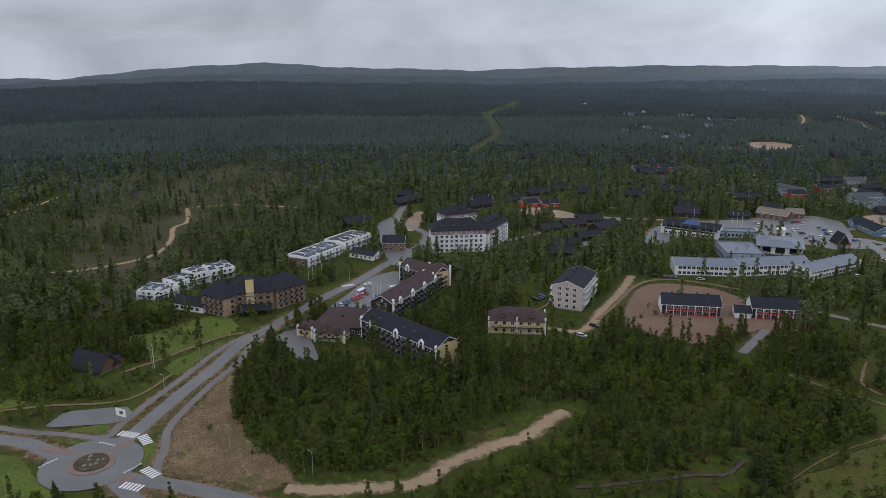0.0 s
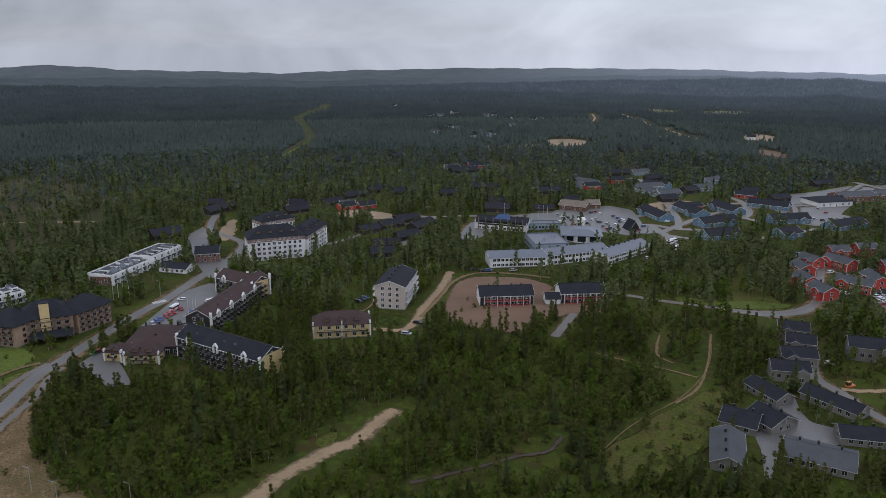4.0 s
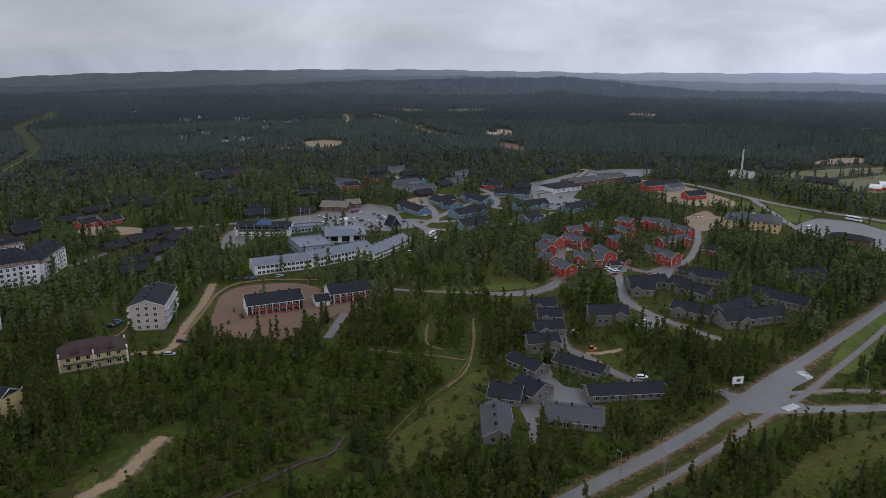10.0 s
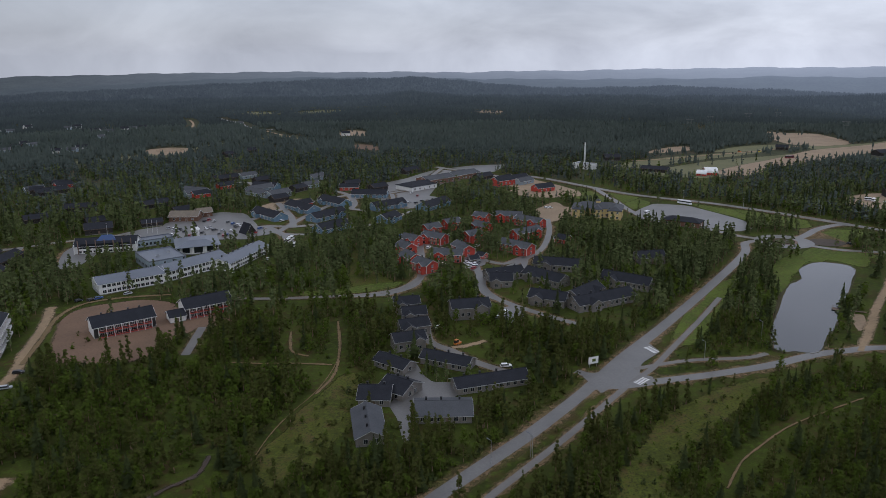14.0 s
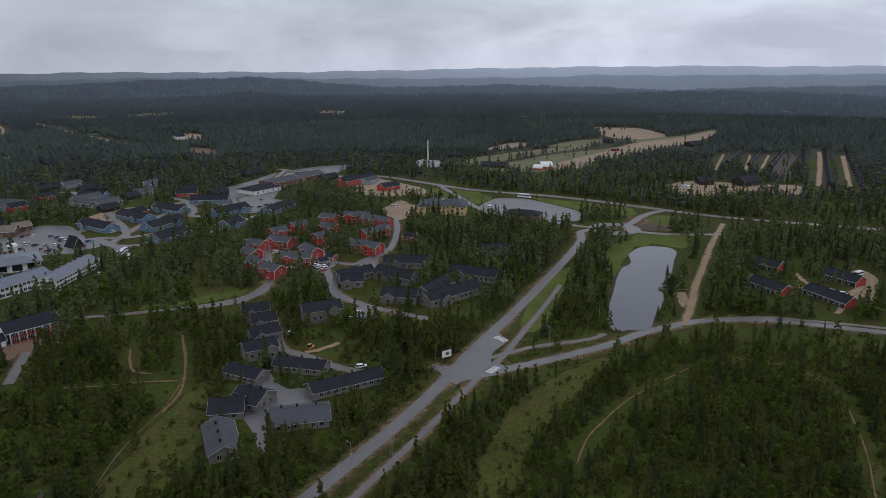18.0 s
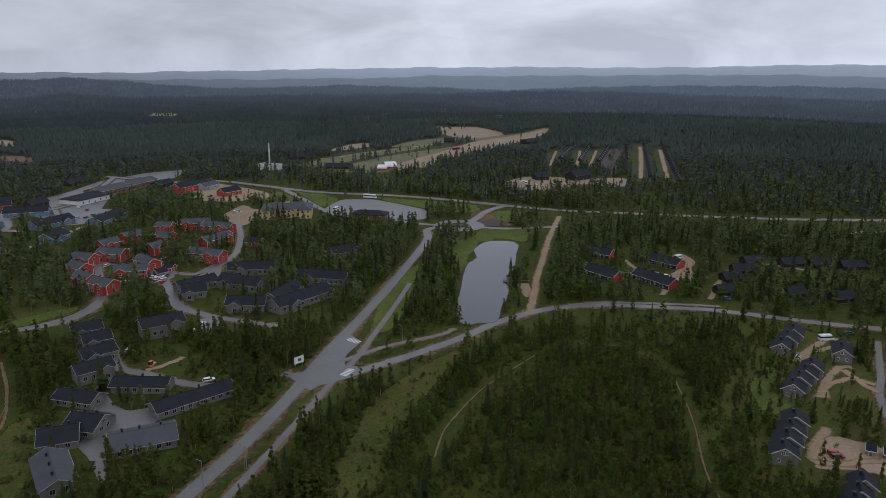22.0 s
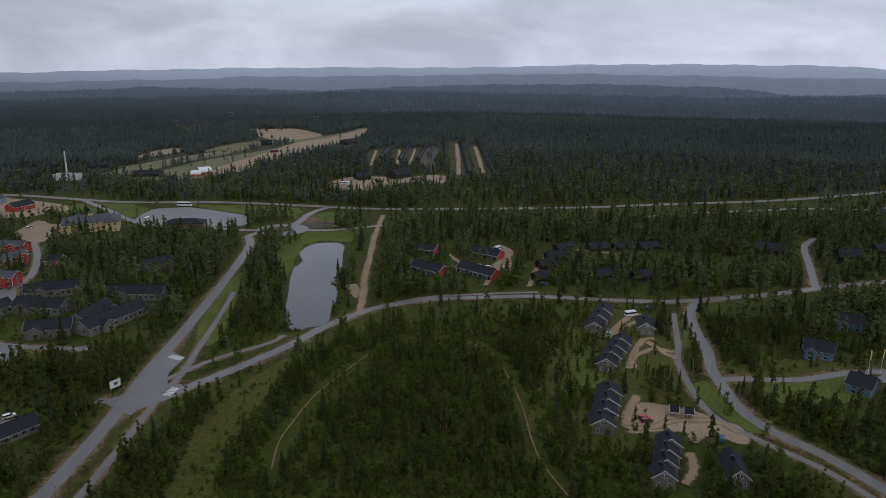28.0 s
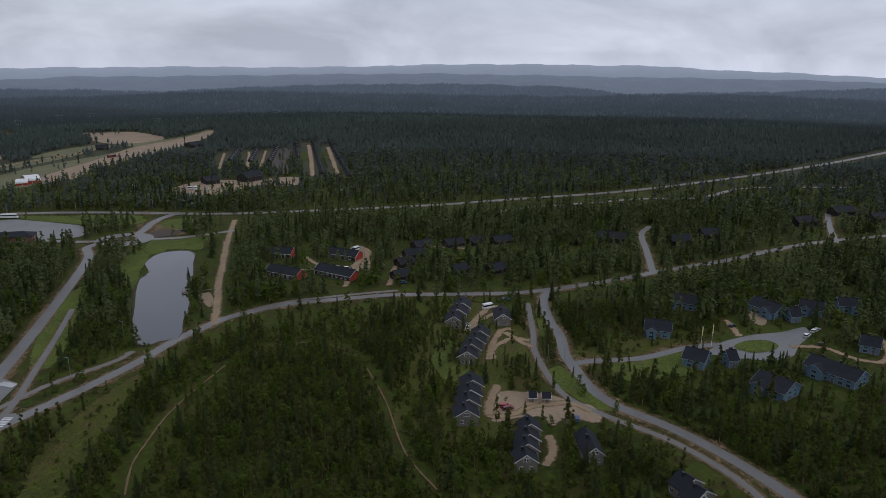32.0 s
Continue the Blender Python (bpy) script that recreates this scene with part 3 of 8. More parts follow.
def patch(kind, points):
    mat, name, label, category, lift, trees = PATCHES[kind]
    line = smooth(points, True, 5)
    if kind == "asphalt":  # straight kerbed edges with cut corners
        p = [Vector(q) for q in points]
        line = [q for k in range(len(p)) for q in (p[k].lerp(p[k - 1], 0.12), p[k].lerp(p[(k + 1) % len(p)], 0.12))]
    lift = 0.02 + 0.0025 * len(CLEAR_AREAS) + 0.0
    if kind in ("splitter", "isle"):
        lift = 0.36
    if kind in ("asphalt", "sand"):  # paved and sanded yards lie over the verges
        lift = 0.222 + 0.0002 * len(CLEAR_AREAS)
    size = max(abs(max(p[0] for p in points) - min(p[0] for p in points)), 1) * max(abs(max(p[1] for p in points) - min(p[1] for p in points)), 1)
    r = random.Random(int(points[0][0] * 7 + points[0][1]))
    rag = 0.0 if kind == "asphalt" else (1.8 if kind in ("lawn", "meadow", "bog", "heath", "dirt", "sand") else (0.0 if kind == "isle" else 0.9))
    rag = min(rag, 0.035 * math.sqrt(size))
    soft = mat in SOFT and kind not in ("splitter", "isle")
    turn_way = 1 if sum(line[k - 1].x * line[k].y - line[k].x * line[k - 1].y for k in range(len(line))) > 0 else -1
    margin = min(2.6, 0.035 * math.sqrt(size)) if soft else 0.0
    bm = bmesh.new()
    outer, ring = [], []
    for k, p in enumerate(line):
        x = p.x + rag * (0.6 * math.sin(k * 0.8 + line[0].x) + 0.25 * r.uniform(-1, 1))
        y = p.y + rag * (0.6 * math.sin(k * 1.1 + line[0].y) + 0.25 * r.uniform(-1, 1))
        d = (line[(k + 1) % len(line)] - line[k - 1]).normalized()
        o = Vector((d.y, -d.x)) * turn_way * margin
        ring.append(bm.verts.new((x, y, float(land(x, y)) + lift)))
        if soft:
            outer.append(bm.verts.new((x + o.x * 1.4, y + o.y * 1.4, float(land(x, y)) + lift * 0.3)))
    face = bm.faces.new(ring)
    for k in range(len(outer)):
        bm.faces.new((ring[k - 1], ring[k], outer[k], outer[k - 1]))
    bmesh.ops.triangulate(bm, faces=[face])
    for f in bm.faces:
        f.normal_update()
        if f.normal.z < 0:
            f.normal_flip()
    bm.verts.index_update()
    rim = [0.0] * len(bm.verts)
    for v in outer:
        rim[v.index] = 1.0
    me = bpy.data.meshes.new(name)
    bm.to_mesh(me)
    bm.free()
    me.materials.append(SOFT[mat] if soft else M[mat])
    if soft:
        rim_uv(me, rim)
    ob = tagged(new(name, me), label, category, kind="structure")
    CLEAR_AREAS.append((np.array([(p.x, p.y) for p in line]), trees, kind in ("meadow", "lawn", "bog", "heath", "glade")))
    if kind == "lake":
        KEEP_CLEAR.append((np.array([(p.x, p.y) for p in line if p.y > 375 and p.x > 150]), 5.0))  # open grass round the far end
    if kind == "lake":  # a low stony shore round the water
        sv = []
        c = sum(line, Vector((0, 0))) / len(line)
        for p in line:
            o = (p - c).normalized()
            for d, z in ((-0.6, 0.1), (0.8, 0.32), (2.6, 0.02)):
                sv.append((p.x + o.x * d + r.uniform(-0.3, 0.3), p.y + o.y * d + r.uniform(-0.3, 0.3), z))
        n = len(line)
        sf = [(3 * k + j, 3 * ((k + 1) % n) + j, 3 * ((k + 1) % n) + j + 1, 3 * k + j + 1) for k in range(n) for j in (0, 1)]
        tagged(new("shore", mesh("shore", sv, sf, M["heath"])), "low grassy stony lake shore", "shore", kind="structure")


def disc(name, x, y, r0, r1, z, mat, label, category, height=0.0):
    n = 40
    s = Shape()
    ring = [(x + r1 * math.cos(2 * math.pi * k / n), y + r1 * math.sin(2 * math.pi * k / n)) for k in range(n)]
    if height:
        s.prism(ring, z - 0.1, z + height)
    else:
        s.add([(a, b, z) for a, b in ring], [tuple(range(n))])
    return tagged(new(name, s.mesh(name, M[mat])), label, category, kind="structure")


def roundabout(x, y, outer, inner):
    disc("road", x, y, 0, outer, 0.335, "asphalt", "asphalt ring of a roundabout", "road")
    disc("kerb", x, y, 0, inner + 1.8, 0.37, "cobble", "raised reddish paved apron of the roundabout", "kerb", 0.12)
    disc("island", x, y, 0, inner, 0.49, "heath", "planted earth centre of the roundabout", "island", 0.35)
    r = random.Random(int(x))
    for k in range(7):
        a, d = r.uniform(0, 6.3), r.uniform(0.5, inner - 1)
        s = Shape()
        n, q = 7, r.uniform(0.4, 0.9)
        s.prism([(q * r.uniform(0.7, 1.2) * math.cos(2 * math.pi * i / n), q * r.uniform(0.7, 1.2) * math.sin(2 * math.pi * i / n)) for i in range(n)], 0, q * 0.5, 0,
                [(q * 0.6 * math.cos(2 * math.pi * i / n), q * 0.5 * math.sin(2 * math.pi * i / n)) for i in range(n)])
        ob = new("boulder", s.mesh("boulder", M["stone"]))
        ob.location = (x + d * math.cos(a), y + d * math.sin(a), 0.80)
        tagged(ob, "grey boulder on the roundabout island", "boulder", "boulders on the roundabout")
    KEEP_CLEAR.append((np.array([(x, y)]), outer))


def crossing(x, y, heading):
    e = tagged(new("zebra_crossing"), "white painted zebra crossing on asphalt", "crossing")
    e.matrix_basis = pose(x, y, 0.365, 0, 0, heading)
    me = shared("stripe", lambda: Shape().box(-0.36, 0.36, -1.6, 1.6, -0.005, 0.012).mesh("stripe", M["stripe"]))
    for k in range(6):
        part("stripe", me, e, pose((k - 2.5) * 1.15, 0, 0))


def give_way(x, y, heading):
    e = tagged(new("road_marking"), "short white dashes painted across the lane", "road marking", "give-way lines")
    e.matrix_basis = pose(x, y, 0.366, 0, 0, heading)
    me = shared("dash", lambda: Shape().box(-0.4, 0.4, -0.2, 0.2, -0.004, 0.01).mesh("dash", M["stripe"]))
    for k in range(5):
        part("dash", me, e, pose((k - 2) * 1.3, 0, 0))


# ---- buildings ----
# style: name, label, category, wall, roof, trim, roof form, storeys, window step, extras
STYLES = {
    "hut": ("log_hut", "dark log hut with a steep black roof", "hut", "logs", "slate", "darkwood", "gable", 1, 4.0, ""),
    "inn": ("hotel_wing", "brown four-storey hotel wing with timber balconies and a dark roof", "hotel", "tan", "slate", "brown", "hip", 4, 3.2, "balcony vent"),
    "terrace": ("holiday_flats", "white stepped flat-roofed holiday flats with roof hoods", "apartments", "white", "roof_mid", "white", "flat", 2, 3.0, ""),
    "cottage_white": ("cottage", "white single-storey cottage with a dark roof", "house", "plaster", "slate", "white", "gable", 1, 3.0, "door"),
    "brickflat": ("shop", "low brown brick shop with a flat roof", "shop", "brick", "roof_mid", "white", "flat", 1, 3.0, "door"),
    "brick": ("brick_house", "red-brown brick house with a dark roof", "house", "brick", "slate", "white", "gable", 2, 3.0, "door vent"),
    "dark": ("cabin", "dark-stained timber cabin with a black roof", "cabin", "darkwood", "slate", "brown", "gable", 1, 3.5, "door"),
    "grand": ("hotel", "white five-storey hotel with a dark mansard roof and dormers", "hotel", "plaster", "slate", "white", "hip", 5, 3.0, "dormer balcony"),
    "lodge": ("hotel_wing", "long hotel wing with black balconies and dark brown roof", "hotel", "darkwood", "roof_brown", "white", "gable", 3, 3.2, "fins balcony lights"),
    "lodge_dark": ("hotel_wing", "long black-timbered hotel wing with balconies under a charcoal roof", "hotel", "darkwood", "slate", "white", "gable", 3, 3.2, "fins balcony lights"),
    "lodge_low": ("hotel_lobby", "low hotel lobby under a broad red-brown roof", "hotel", "darkwood", "roof_brown", "white", "hip", 1, 3.0, "lights vent"),
    "cream": ("guest_house", "cream-yellow guest house with white corner fins and a brown roof", "house", "yellow", "roof_brown", "white", "hip", 2, 3.6, "fins door lights balcony"),
    "flats": ("apartment_block", "pale four-storey apartment block with a dark gable roof", "apartments", "pink", "slate", "white", "gable", 4, 3.0, "balcony vent"),
    "chalet": ("row_chalet", "two-storey chalet row with red timber balconies and white partitions", "chalet", "darkwood", "slate", "white", "gable", 2, 3.2, "balcony partition vent"),
    "spa": ("spa_hotel", "long white two-storey spa hotel with a grey sheet roof", "hotel", "white", "roof_grey", "white", "gable", 2, 2.4, "band vent"),
    "hall": ("hall", "flat grey-roofed hall of the spa hotel", "hall", "palewood", "roof_grey", "roof_grey", "flat", 1, 2.4, ""),
    "hall_round": ("pool_hall", "round glazed pool hall with a grey sheet roof", "hall", "white", "roof_grey", "white", "octagon", 1, 2.4, ""),
    "sport": ("sports_hall", "white sports hall with a dark blue roof", "hall", "white", "slate", "white", "gable", 2, 3.0, "fins band"),
    "logbar": ("restaurant", "log restaurant with a light wooden roof", "restaurant", "logs", "roof_wood", "white", "gable", 1, 3.0, "door"),
    "aframe": ("a_frame_hut", "black A-frame hut with white edges", "hut", "darkwood", "slate", "white", "gable", 1, 3.0, ""),
    "blue": ("holiday_house", "blue timber holiday house with white edges and a black roof", "house", "bluewood", "slate", "white", "gable", 2, 3.2, "door vent wing"),
    "paleblue": ("house", "pale blue timber house with a grey roof", "house", "palewood", "roof_mid", "white", "gable", 1, 3.2, "door"),
    "market": ("supermarket", "white supermarket with a low dark roof", "shop", "white", "slate", "white", "hip", 1, 4.0, "door"),
    "shop": ("shop", "dark red brick shop with a blue-grey roof", "shop", "brick", "roof_mid", "white", "gable", 1, 3.5, "door band"),
    "redhouse": ("red_house", "red timber house with white edges and a dark roof", "house", "redwood", "slate", "white", "gable", 1, 3.2, "door"),
    "red": ("red_villa", "red two-storey timber villa with white edges and a grey roof", "villa", "redwood", "roof_mid", "white", "gable", 2, 2.8, "door wing vent corner balcony"),
    "grey": ("log_house", "grey timber holiday house with white barge boards and a black roof", "house", "greywood", "slate", "palegrey", "gable", 1, 2.8, "door vent wing"),
    "slate": ("log_house", "grey timber holiday house with a grey felt roof", "house", "greywood", "roof_mid", "palegrey", "gable", 1, 2.8, "door vent wing"),
    "school": ("school", "pale yellow two-storey school with hipped grey-brown roofs and projecting wings", "school", "yellow", "roof_mid", "white", "hip", 2, 2.6, "door porch"),
    "station": ("service_station", "dark red-brown service station with a dark low roof", "service station", "brick", "slate", "white", "hip", 1, 3.0, "door band"),
    "plant": ("heating_plant", "pale grey flat-roofed heating plant", "plant", "white", "roof_grey", "white", "flat", 1, 5.0, "door"),
    "barn": ("barn", "red barn with a rounded white roof", "barn", "redwood", "white", "white", "barrel", 1, 6.0, "door"),
    "cabin": ("red_cabin", "red-ended timber cabin with a long black roof", "cabin", "darkwood", "slate", "white", "gable", 1, 3.2, "door vent ends"),
    "shed": ("shed", "small grey shed with a black roof", "shed", "greywood", "slate", "white", "gable", 1, 9.0, "door"),
    "villa": ("blue_villa", "blue timber villa with pale edges and a black roof", "villa", "bluewood", "slate", "palewood", "gable", 2, 3.0, "door vent wing"),
}


def window_mesh(w, h, trim, glazed):
    """A casing with a middle bar, in one piece; with the panes set back in it, or open."""
    xs, zs = (-w / 2 - 0.1, -w / 2, -0.04, 0.04, w / 2, w / 2 + 0.1), (-0.1, 0.0, h, h + 0.1)
    front = [(x, -0.07, z) for z in zs for x in xs]
    back = [(x, -0.015, z) for z in zs for x in xs]
    s = Shape()
    faces, slots = [], []
    n = len(xs)
    for j in range(3):
        for i in range(5):
            q = (j * n + i, j * n + i + 1, (j + 1) * n + i + 1, (j + 1) * n + i)
            if j == 1 and i in (1, 3):
                inner = tuple(24 + k for k in q)
                faces += [(q[k], q[(k + 1) % 4], inner[(k + 1) % 4], inner[k]) for k in range(4)]
                slots += [0] * 4
                if glazed:
                    faces.append(inner)
                    slots.append(1)
            else:
                faces.append(q)
                slots.append(0)
    rim = [0, 5, 23, 18]
    for k in range(4):
        a, b = rim[k], rim[(k + 1) % 4]
        faces.append((a, b, 24 + b, 24 + a))
        slots.append(0)
    s.add(front + back, faces)
    s.i = slots
    return s.mesh("window", [M[trim], M["glass"]])


def add_window(parent, m, w, h, trim, far):
    key = (round(w, 1), round(h, 1), trim, far)
    win = part("window", shared(("window",) + key, lambda: window_mesh(key[0], key[1], trim, far)), parent, m)
    if not far:
        part("pane", shared(("pane",) + key[:2], lambda: Shape().box(-key[0] / 2, key[0] / 2, -0.03, 0.015, 0, key[1]).mesh("pane", M["glass"])), win)


def roof_mesh(form, L, D, h, rh, over, mats):
    s = Shape()
    l, d = L / 2 + over, D / 2 + over
    drop = rh * over / (D / 2)
    e, t = h - drop + 0.22, 0.22
    if form == "gable":
        top = h + rh + 0.22
        s.slab([(-l, -d, e), (l, -d, e), (l, 0, top), (-l, 0, top)], t)
        s.slab([(-l, 0, top), (l, 0, top), (l, d, e), (-l, d, e)], t)
        s.box(-l, l, -0.15, 0.15, top - 0.1, top + 0.07)
    elif form in ("hip", "octagon"):
        k = max(L / 2 - D / 2, 0.0) if form == "hip" else L * 0.2
        q = max(D / 2 - L / 2, 0.0) if form == "hip" else D * 0.2
        top = h + rh + 0.2
        ring = [(-l, -d), (l, -d), (l, d), (-l, d)]
        peak = [(-k, -q), (k, -q), (k, q), (-k, q)]
        s.prism(ring, e - t, e)
        s.add([(x, y, e) for x, y in ring] + [(x, y, top) for x, y in peak], [(0, 1, 5, 4), (1, 2, 6, 5), (2, 3, 7, 6), (3, 0, 4, 7), (4, 5, 6, 7)])
    elif form == "flat":
        s.box(-L / 2 + 0.25, L / 2 - 0.25, -D / 2 + 0.25, D / 2 - 0.25, h - 0.1, h + 0.12)
    elif form == "barrel":
        n = 10
        arc = [(-d * math.cos(math.pi * k / n), h + rh * math.sin(math.pi * k / n)) for k in range(n + 1)]
        verts = [(e, y, z - t) for e in (-l, l) for t in (0.0, 0.2) for y, z in arc]
        q = n + 1
        faces = []
        for k in range(n):
            faces += [(k, k + 1, 2 * q + k + 1, 2 * q + k), (q + k + 1, q + k, 3 * q + k, 3 * q + k + 1), (k + 1, k, q + k, q + k + 1), (2 * q + k, 2 * q + k + 1, 3 * q + k + 1, 3 * q + k)]
        faces += [(0, 2 * q, 3 * q, q), (n, q + n, 3 * q + n, 2 * q + n)]
        s.add(verts, faces)
    return s.mesh("roof", mats)


def wall_mesh(form, L, D, h, rh, mats):
    s = Shape()
    if form == "gable":
        a, b = L / 2, D / 2
        v = [(-a, -b, 0), (a, -b, 0), (a, b, 0), (-a, b, 0), (-a, -b, h), (a, -b, h), (a, b, h), (-a, b, h), (-a, 0, h + rh), (a, 0, h + rh)]
        s.add(v, [(3, 2, 1, 0), (0, 1, 5, 4), (2, 3, 7, 6), (1, 2, 6, 9, 5), (3, 0, 4, 8, 7), (4, 5, 9, 8), (6, 7, 8, 9)])
    elif form == "octagon":
        n = 10
        ring = [(L / 2 * math.cos(2 * math.pi * k / n), D / 2 * math.sin(2 * math.pi * k / n)) for k in range(n)]
        s.prism(ring, 0, h)
    else:
        s.box(-L / 2, L / 2, -D / 2, D / 2, 0, h)
    s.box(-L / 2 - 0.04, L / 2 + 0.04, -D / 2 - 0.04, D / 2 + 0.04, -0.3, 0.35, 1)
    return s.mesh("wall", mats)


GABLE_FIN = lambda: Shape().add([(-1.3, -0.3, -2.2), (-0.8, -0.3, -2.2), (-0.8, -0.3, 0.3), (0, -0.3, 1.1), (0.8, -0.3, 0.3), (0.8, -0.3, -2.2), (1.3, -0.3, -2.2), (1.3, -0.3, 0.6), (0, -0.3, 1.9), (-1.3, -0.3, 0.6),
                                (-1.3, 0.4, -2.2), (-0.8, 0.4, -2.2), (-0.8, 0.4, 0.3), (0, 0.4, 1.1), (0.8, 0.4, 0.3), (0.8, 0.4, -2.2), (1.3, 0.4, -2.2), (1.3, 0.4, 0.6), (0, 0.4, 1.9), (-1.3, 0.4, 0.6)],
                               [(0, 1, 2, 9), (2, 3, 8, 9), (3, 4, 7, 8), (4, 5, 6, 7), (10, 19, 12, 11), (12, 19, 18, 13), (13, 18, 17, 14), (14, 17, 16, 15), (0, 9, 19, 10), (9, 8, 18, 19), (8, 7, 17, 18), (7, 6, 16, 17), (1, 11, 12, 2), (2, 12, 13, 3), (3, 13, 14, 4), (4, 14, 15, 5)]).mesh("gable_fin", M["white"])


def house(style, x, y, rot, L, D, h, rh, ridge="l", tower=0, sky=0, end=0):
    name, label, category, wall, roof, trim, form, storeys, step, extra = STYLES[style]
    if ridge == "d":
        rot, L, D = rot + 90, D, L
    r = random.Random(int(x * 13 + y * 7))
    far = math.hypot(x, y) > 330
    if math.hypot(x, y) > 520:
        step *= 1.5
    e = tagged(new(name), label, category, category + "s of the village")
    e.matrix_basis = pose(x, y, float(land(x, y)) if math.hypot(x, y) > 900 else 0, 0, 0, rot)
    BUILT.append((x, y, rot, L, D, h + rh))
    over = 0.3 if form == "flat" else (1.3 if style == "inn" else 0.6)
    part("wall", wall_mesh(form, L, D, h, rh, [M[wall], M["stone"]]), e)
    part("roof", roof_mesh(form, L, D, h, rh, over, M[roof]), e)
    if form == "flat":
        s = Shape()
        for a in ((-L / 2, L / 2, -D / 2, -D / 2 + 0.25), (-L / 2, L / 2, D / 2 - 0.25, D / 2), (-L / 2, -L / 2 + 0.25, -D / 2 + 0.25, D / 2 - 0.25), (L / 2 - 0.25, L / 2, -D / 2 + 0.25, D / 2 - 0.25)):
            s.box(*a, h + 0.001, h + 0.7)
        part("parapet", s.mesh("parapet", M[trim]), e)
    if form == "gable":  # barge boards
        l, d = L / 2 + over, D / 2 + over
        z0, z1 = h - rh * over / (D / 2) + 0.24, h + rh + 0.26
        for sx in (-1, 1):
            s = Shape()
            for sy in (-1, 1):
                s.add([(sx * l, sy * d, z0 - 0.24), (sx * (l + 0.07), sy * d, z0 - 0.24), (sx * (l + 0.07), 0, z1 - 0.24), (sx * l, 0, z1 - 0.24), (sx * l, sy * d, z0), (sx * (l + 0.07), sy * d, z0), (sx * (l + 0.07), 0, z1), (sx * l, 0, z1)],
                      [(0, 1, 2, 3), (4, 5, 6, 7), (0, 1, 5, 4), (1, 2, 6, 5), (2, 3, 7, 6), (3, 0, 4, 7)])
            part("barge_board", s.mesh("barge_board", M[trim]), e)
        part("gutter", Shape().box(-l, l, -d - 0.12, -d, z0 - 0.3, z0 - 0.12).mesh("gutter", M[trim]), e)
    sh = h / storeys
    ww, wh = min(1.4, step * 0.48), min(1.5, sh * 0.52)
    lit = "lights" in extra
    if h > 2 and form not in ("octagon", "barrel"):
        n = max(1, int((L - 1.0) / step))
        for f in range(storeys):
            z = f * sh + sh * 0.32
            for k in range(n):
                if "door" in extra and f == 0 and k == n // 2:
                    continue
                add_window(e, pose((k - (n - 1) / 2) * step, -D / 2 - 0.01, z), ww * (1.5 if "band" in extra else 1), wh, trim, far)
        m = max(1, int((D - 2) / (step * 1.2))) if math.hypot(x, y) < 520 else 1
        for f in range(storeys):
            z = f * sh + sh * 0.32
            for k in range(m):
                for sx, turned in ((1, 90), (-1, -90)) if math.hypot(x, y) < 560 else ():
                    add_window(e, pose(sx * (L / 2 + 0.01), (k - (m - 1) / 2) * step * 1.2, z, 0, 0, turned), ww, wh, trim, far)
        if form == "gable" and rh > 2.4:
            for sx, turned in ((1, 90), (-1, -90)):
                add_window(e, pose(sx * (L / 2 + 0.01), 0, h + 0.3, 0, 0, turned), 0.8, 0.9, trim, far)
        if math.hypot(x, y) < 480 and ("corner" in extra or style in ("blue", "villa", "redhouse", "cabin")):
            me = Shape().box(-0.1, 0.1, -0.1, 0.1, 0.35, h).mesh("corner_board", M[trim])
            for sx in (-1, 1):
                for sy in (-1, 1):
                    part("corner_board", me, e, pose(sx * L / 2, sy * D / 2, 0))
        if ridge == "d":
            for f in range(storeys):
                for k in range(n):
                    add_window(e, pose((k - (n - 1) / 2) * step, D / 2 + 0.01, f * sh + sh * 0.32, 0, 0, 180), ww, wh, trim, far)
    if "door" in extra and h > 2:
        n = max(1, int((L - 1.0) / step))
        door = part("door", shared(("door", trim), lambda: Shape().box(-0.5, 0.5, -0.08, 0.02, 0.1, 2.15).box(-0.6, -0.5, -0.1, 0.02, 0.1, 2.25, 1).box(0.5, 0.6, -0.1, 0.02, 0.1, 2.25, 1).box(-0.6, 0.6, -0.1, 0.02, 2.15, 2.27, 1).mesh("door", [M["brown"], M[trim]])), e,
                    pose((n // 2 - (n - 1) / 2) * step, -D / 2 - 0.01, 0))
        if math.hypot(x, y) < 330:
            part("handle", shared("handle", lambda: Shape().box(0.36, 0.42, -0.16, -0.08, 1.05, 1.12).mesh("handle", M["metal"])), door)
    if "balcony" in extra:
        rail = "redwood" if style == "chalet" else ("white" if style in ("flats", "grand") else ("brown" if style == "inn" else ("tan" if style == "red" else "darkwood")))
        bw = step - 0.25
        def make():
            s = Shape().box(-bw / 2, bw / 2, -1.5, 0, -0.18, 0)
            s.box(-bw / 2, bw / 2, -1.5, -1.42, 0.95, 1.05, 1).box(-bw / 2, bw / 2, -1.48, -1.44, 0.1, 0.45, 1)
            s.box(-bw / 2, -bw / 2 + 0.06, -1.5, 0, 0, 1.0, 1).box(bw / 2 - 0.06, bw / 2, -1.5, 0, 0, 1.0, 1)
            return s.mesh("balcony", [M["stone"], M[rail]])
        me = shared(("balcony", style, round(bw, 1)), make)
        n = max(1, int((L - 1.0) / step))
        sides = ((-1, 0),) if ridge == "l" else ((-1, 0), (1, 180))
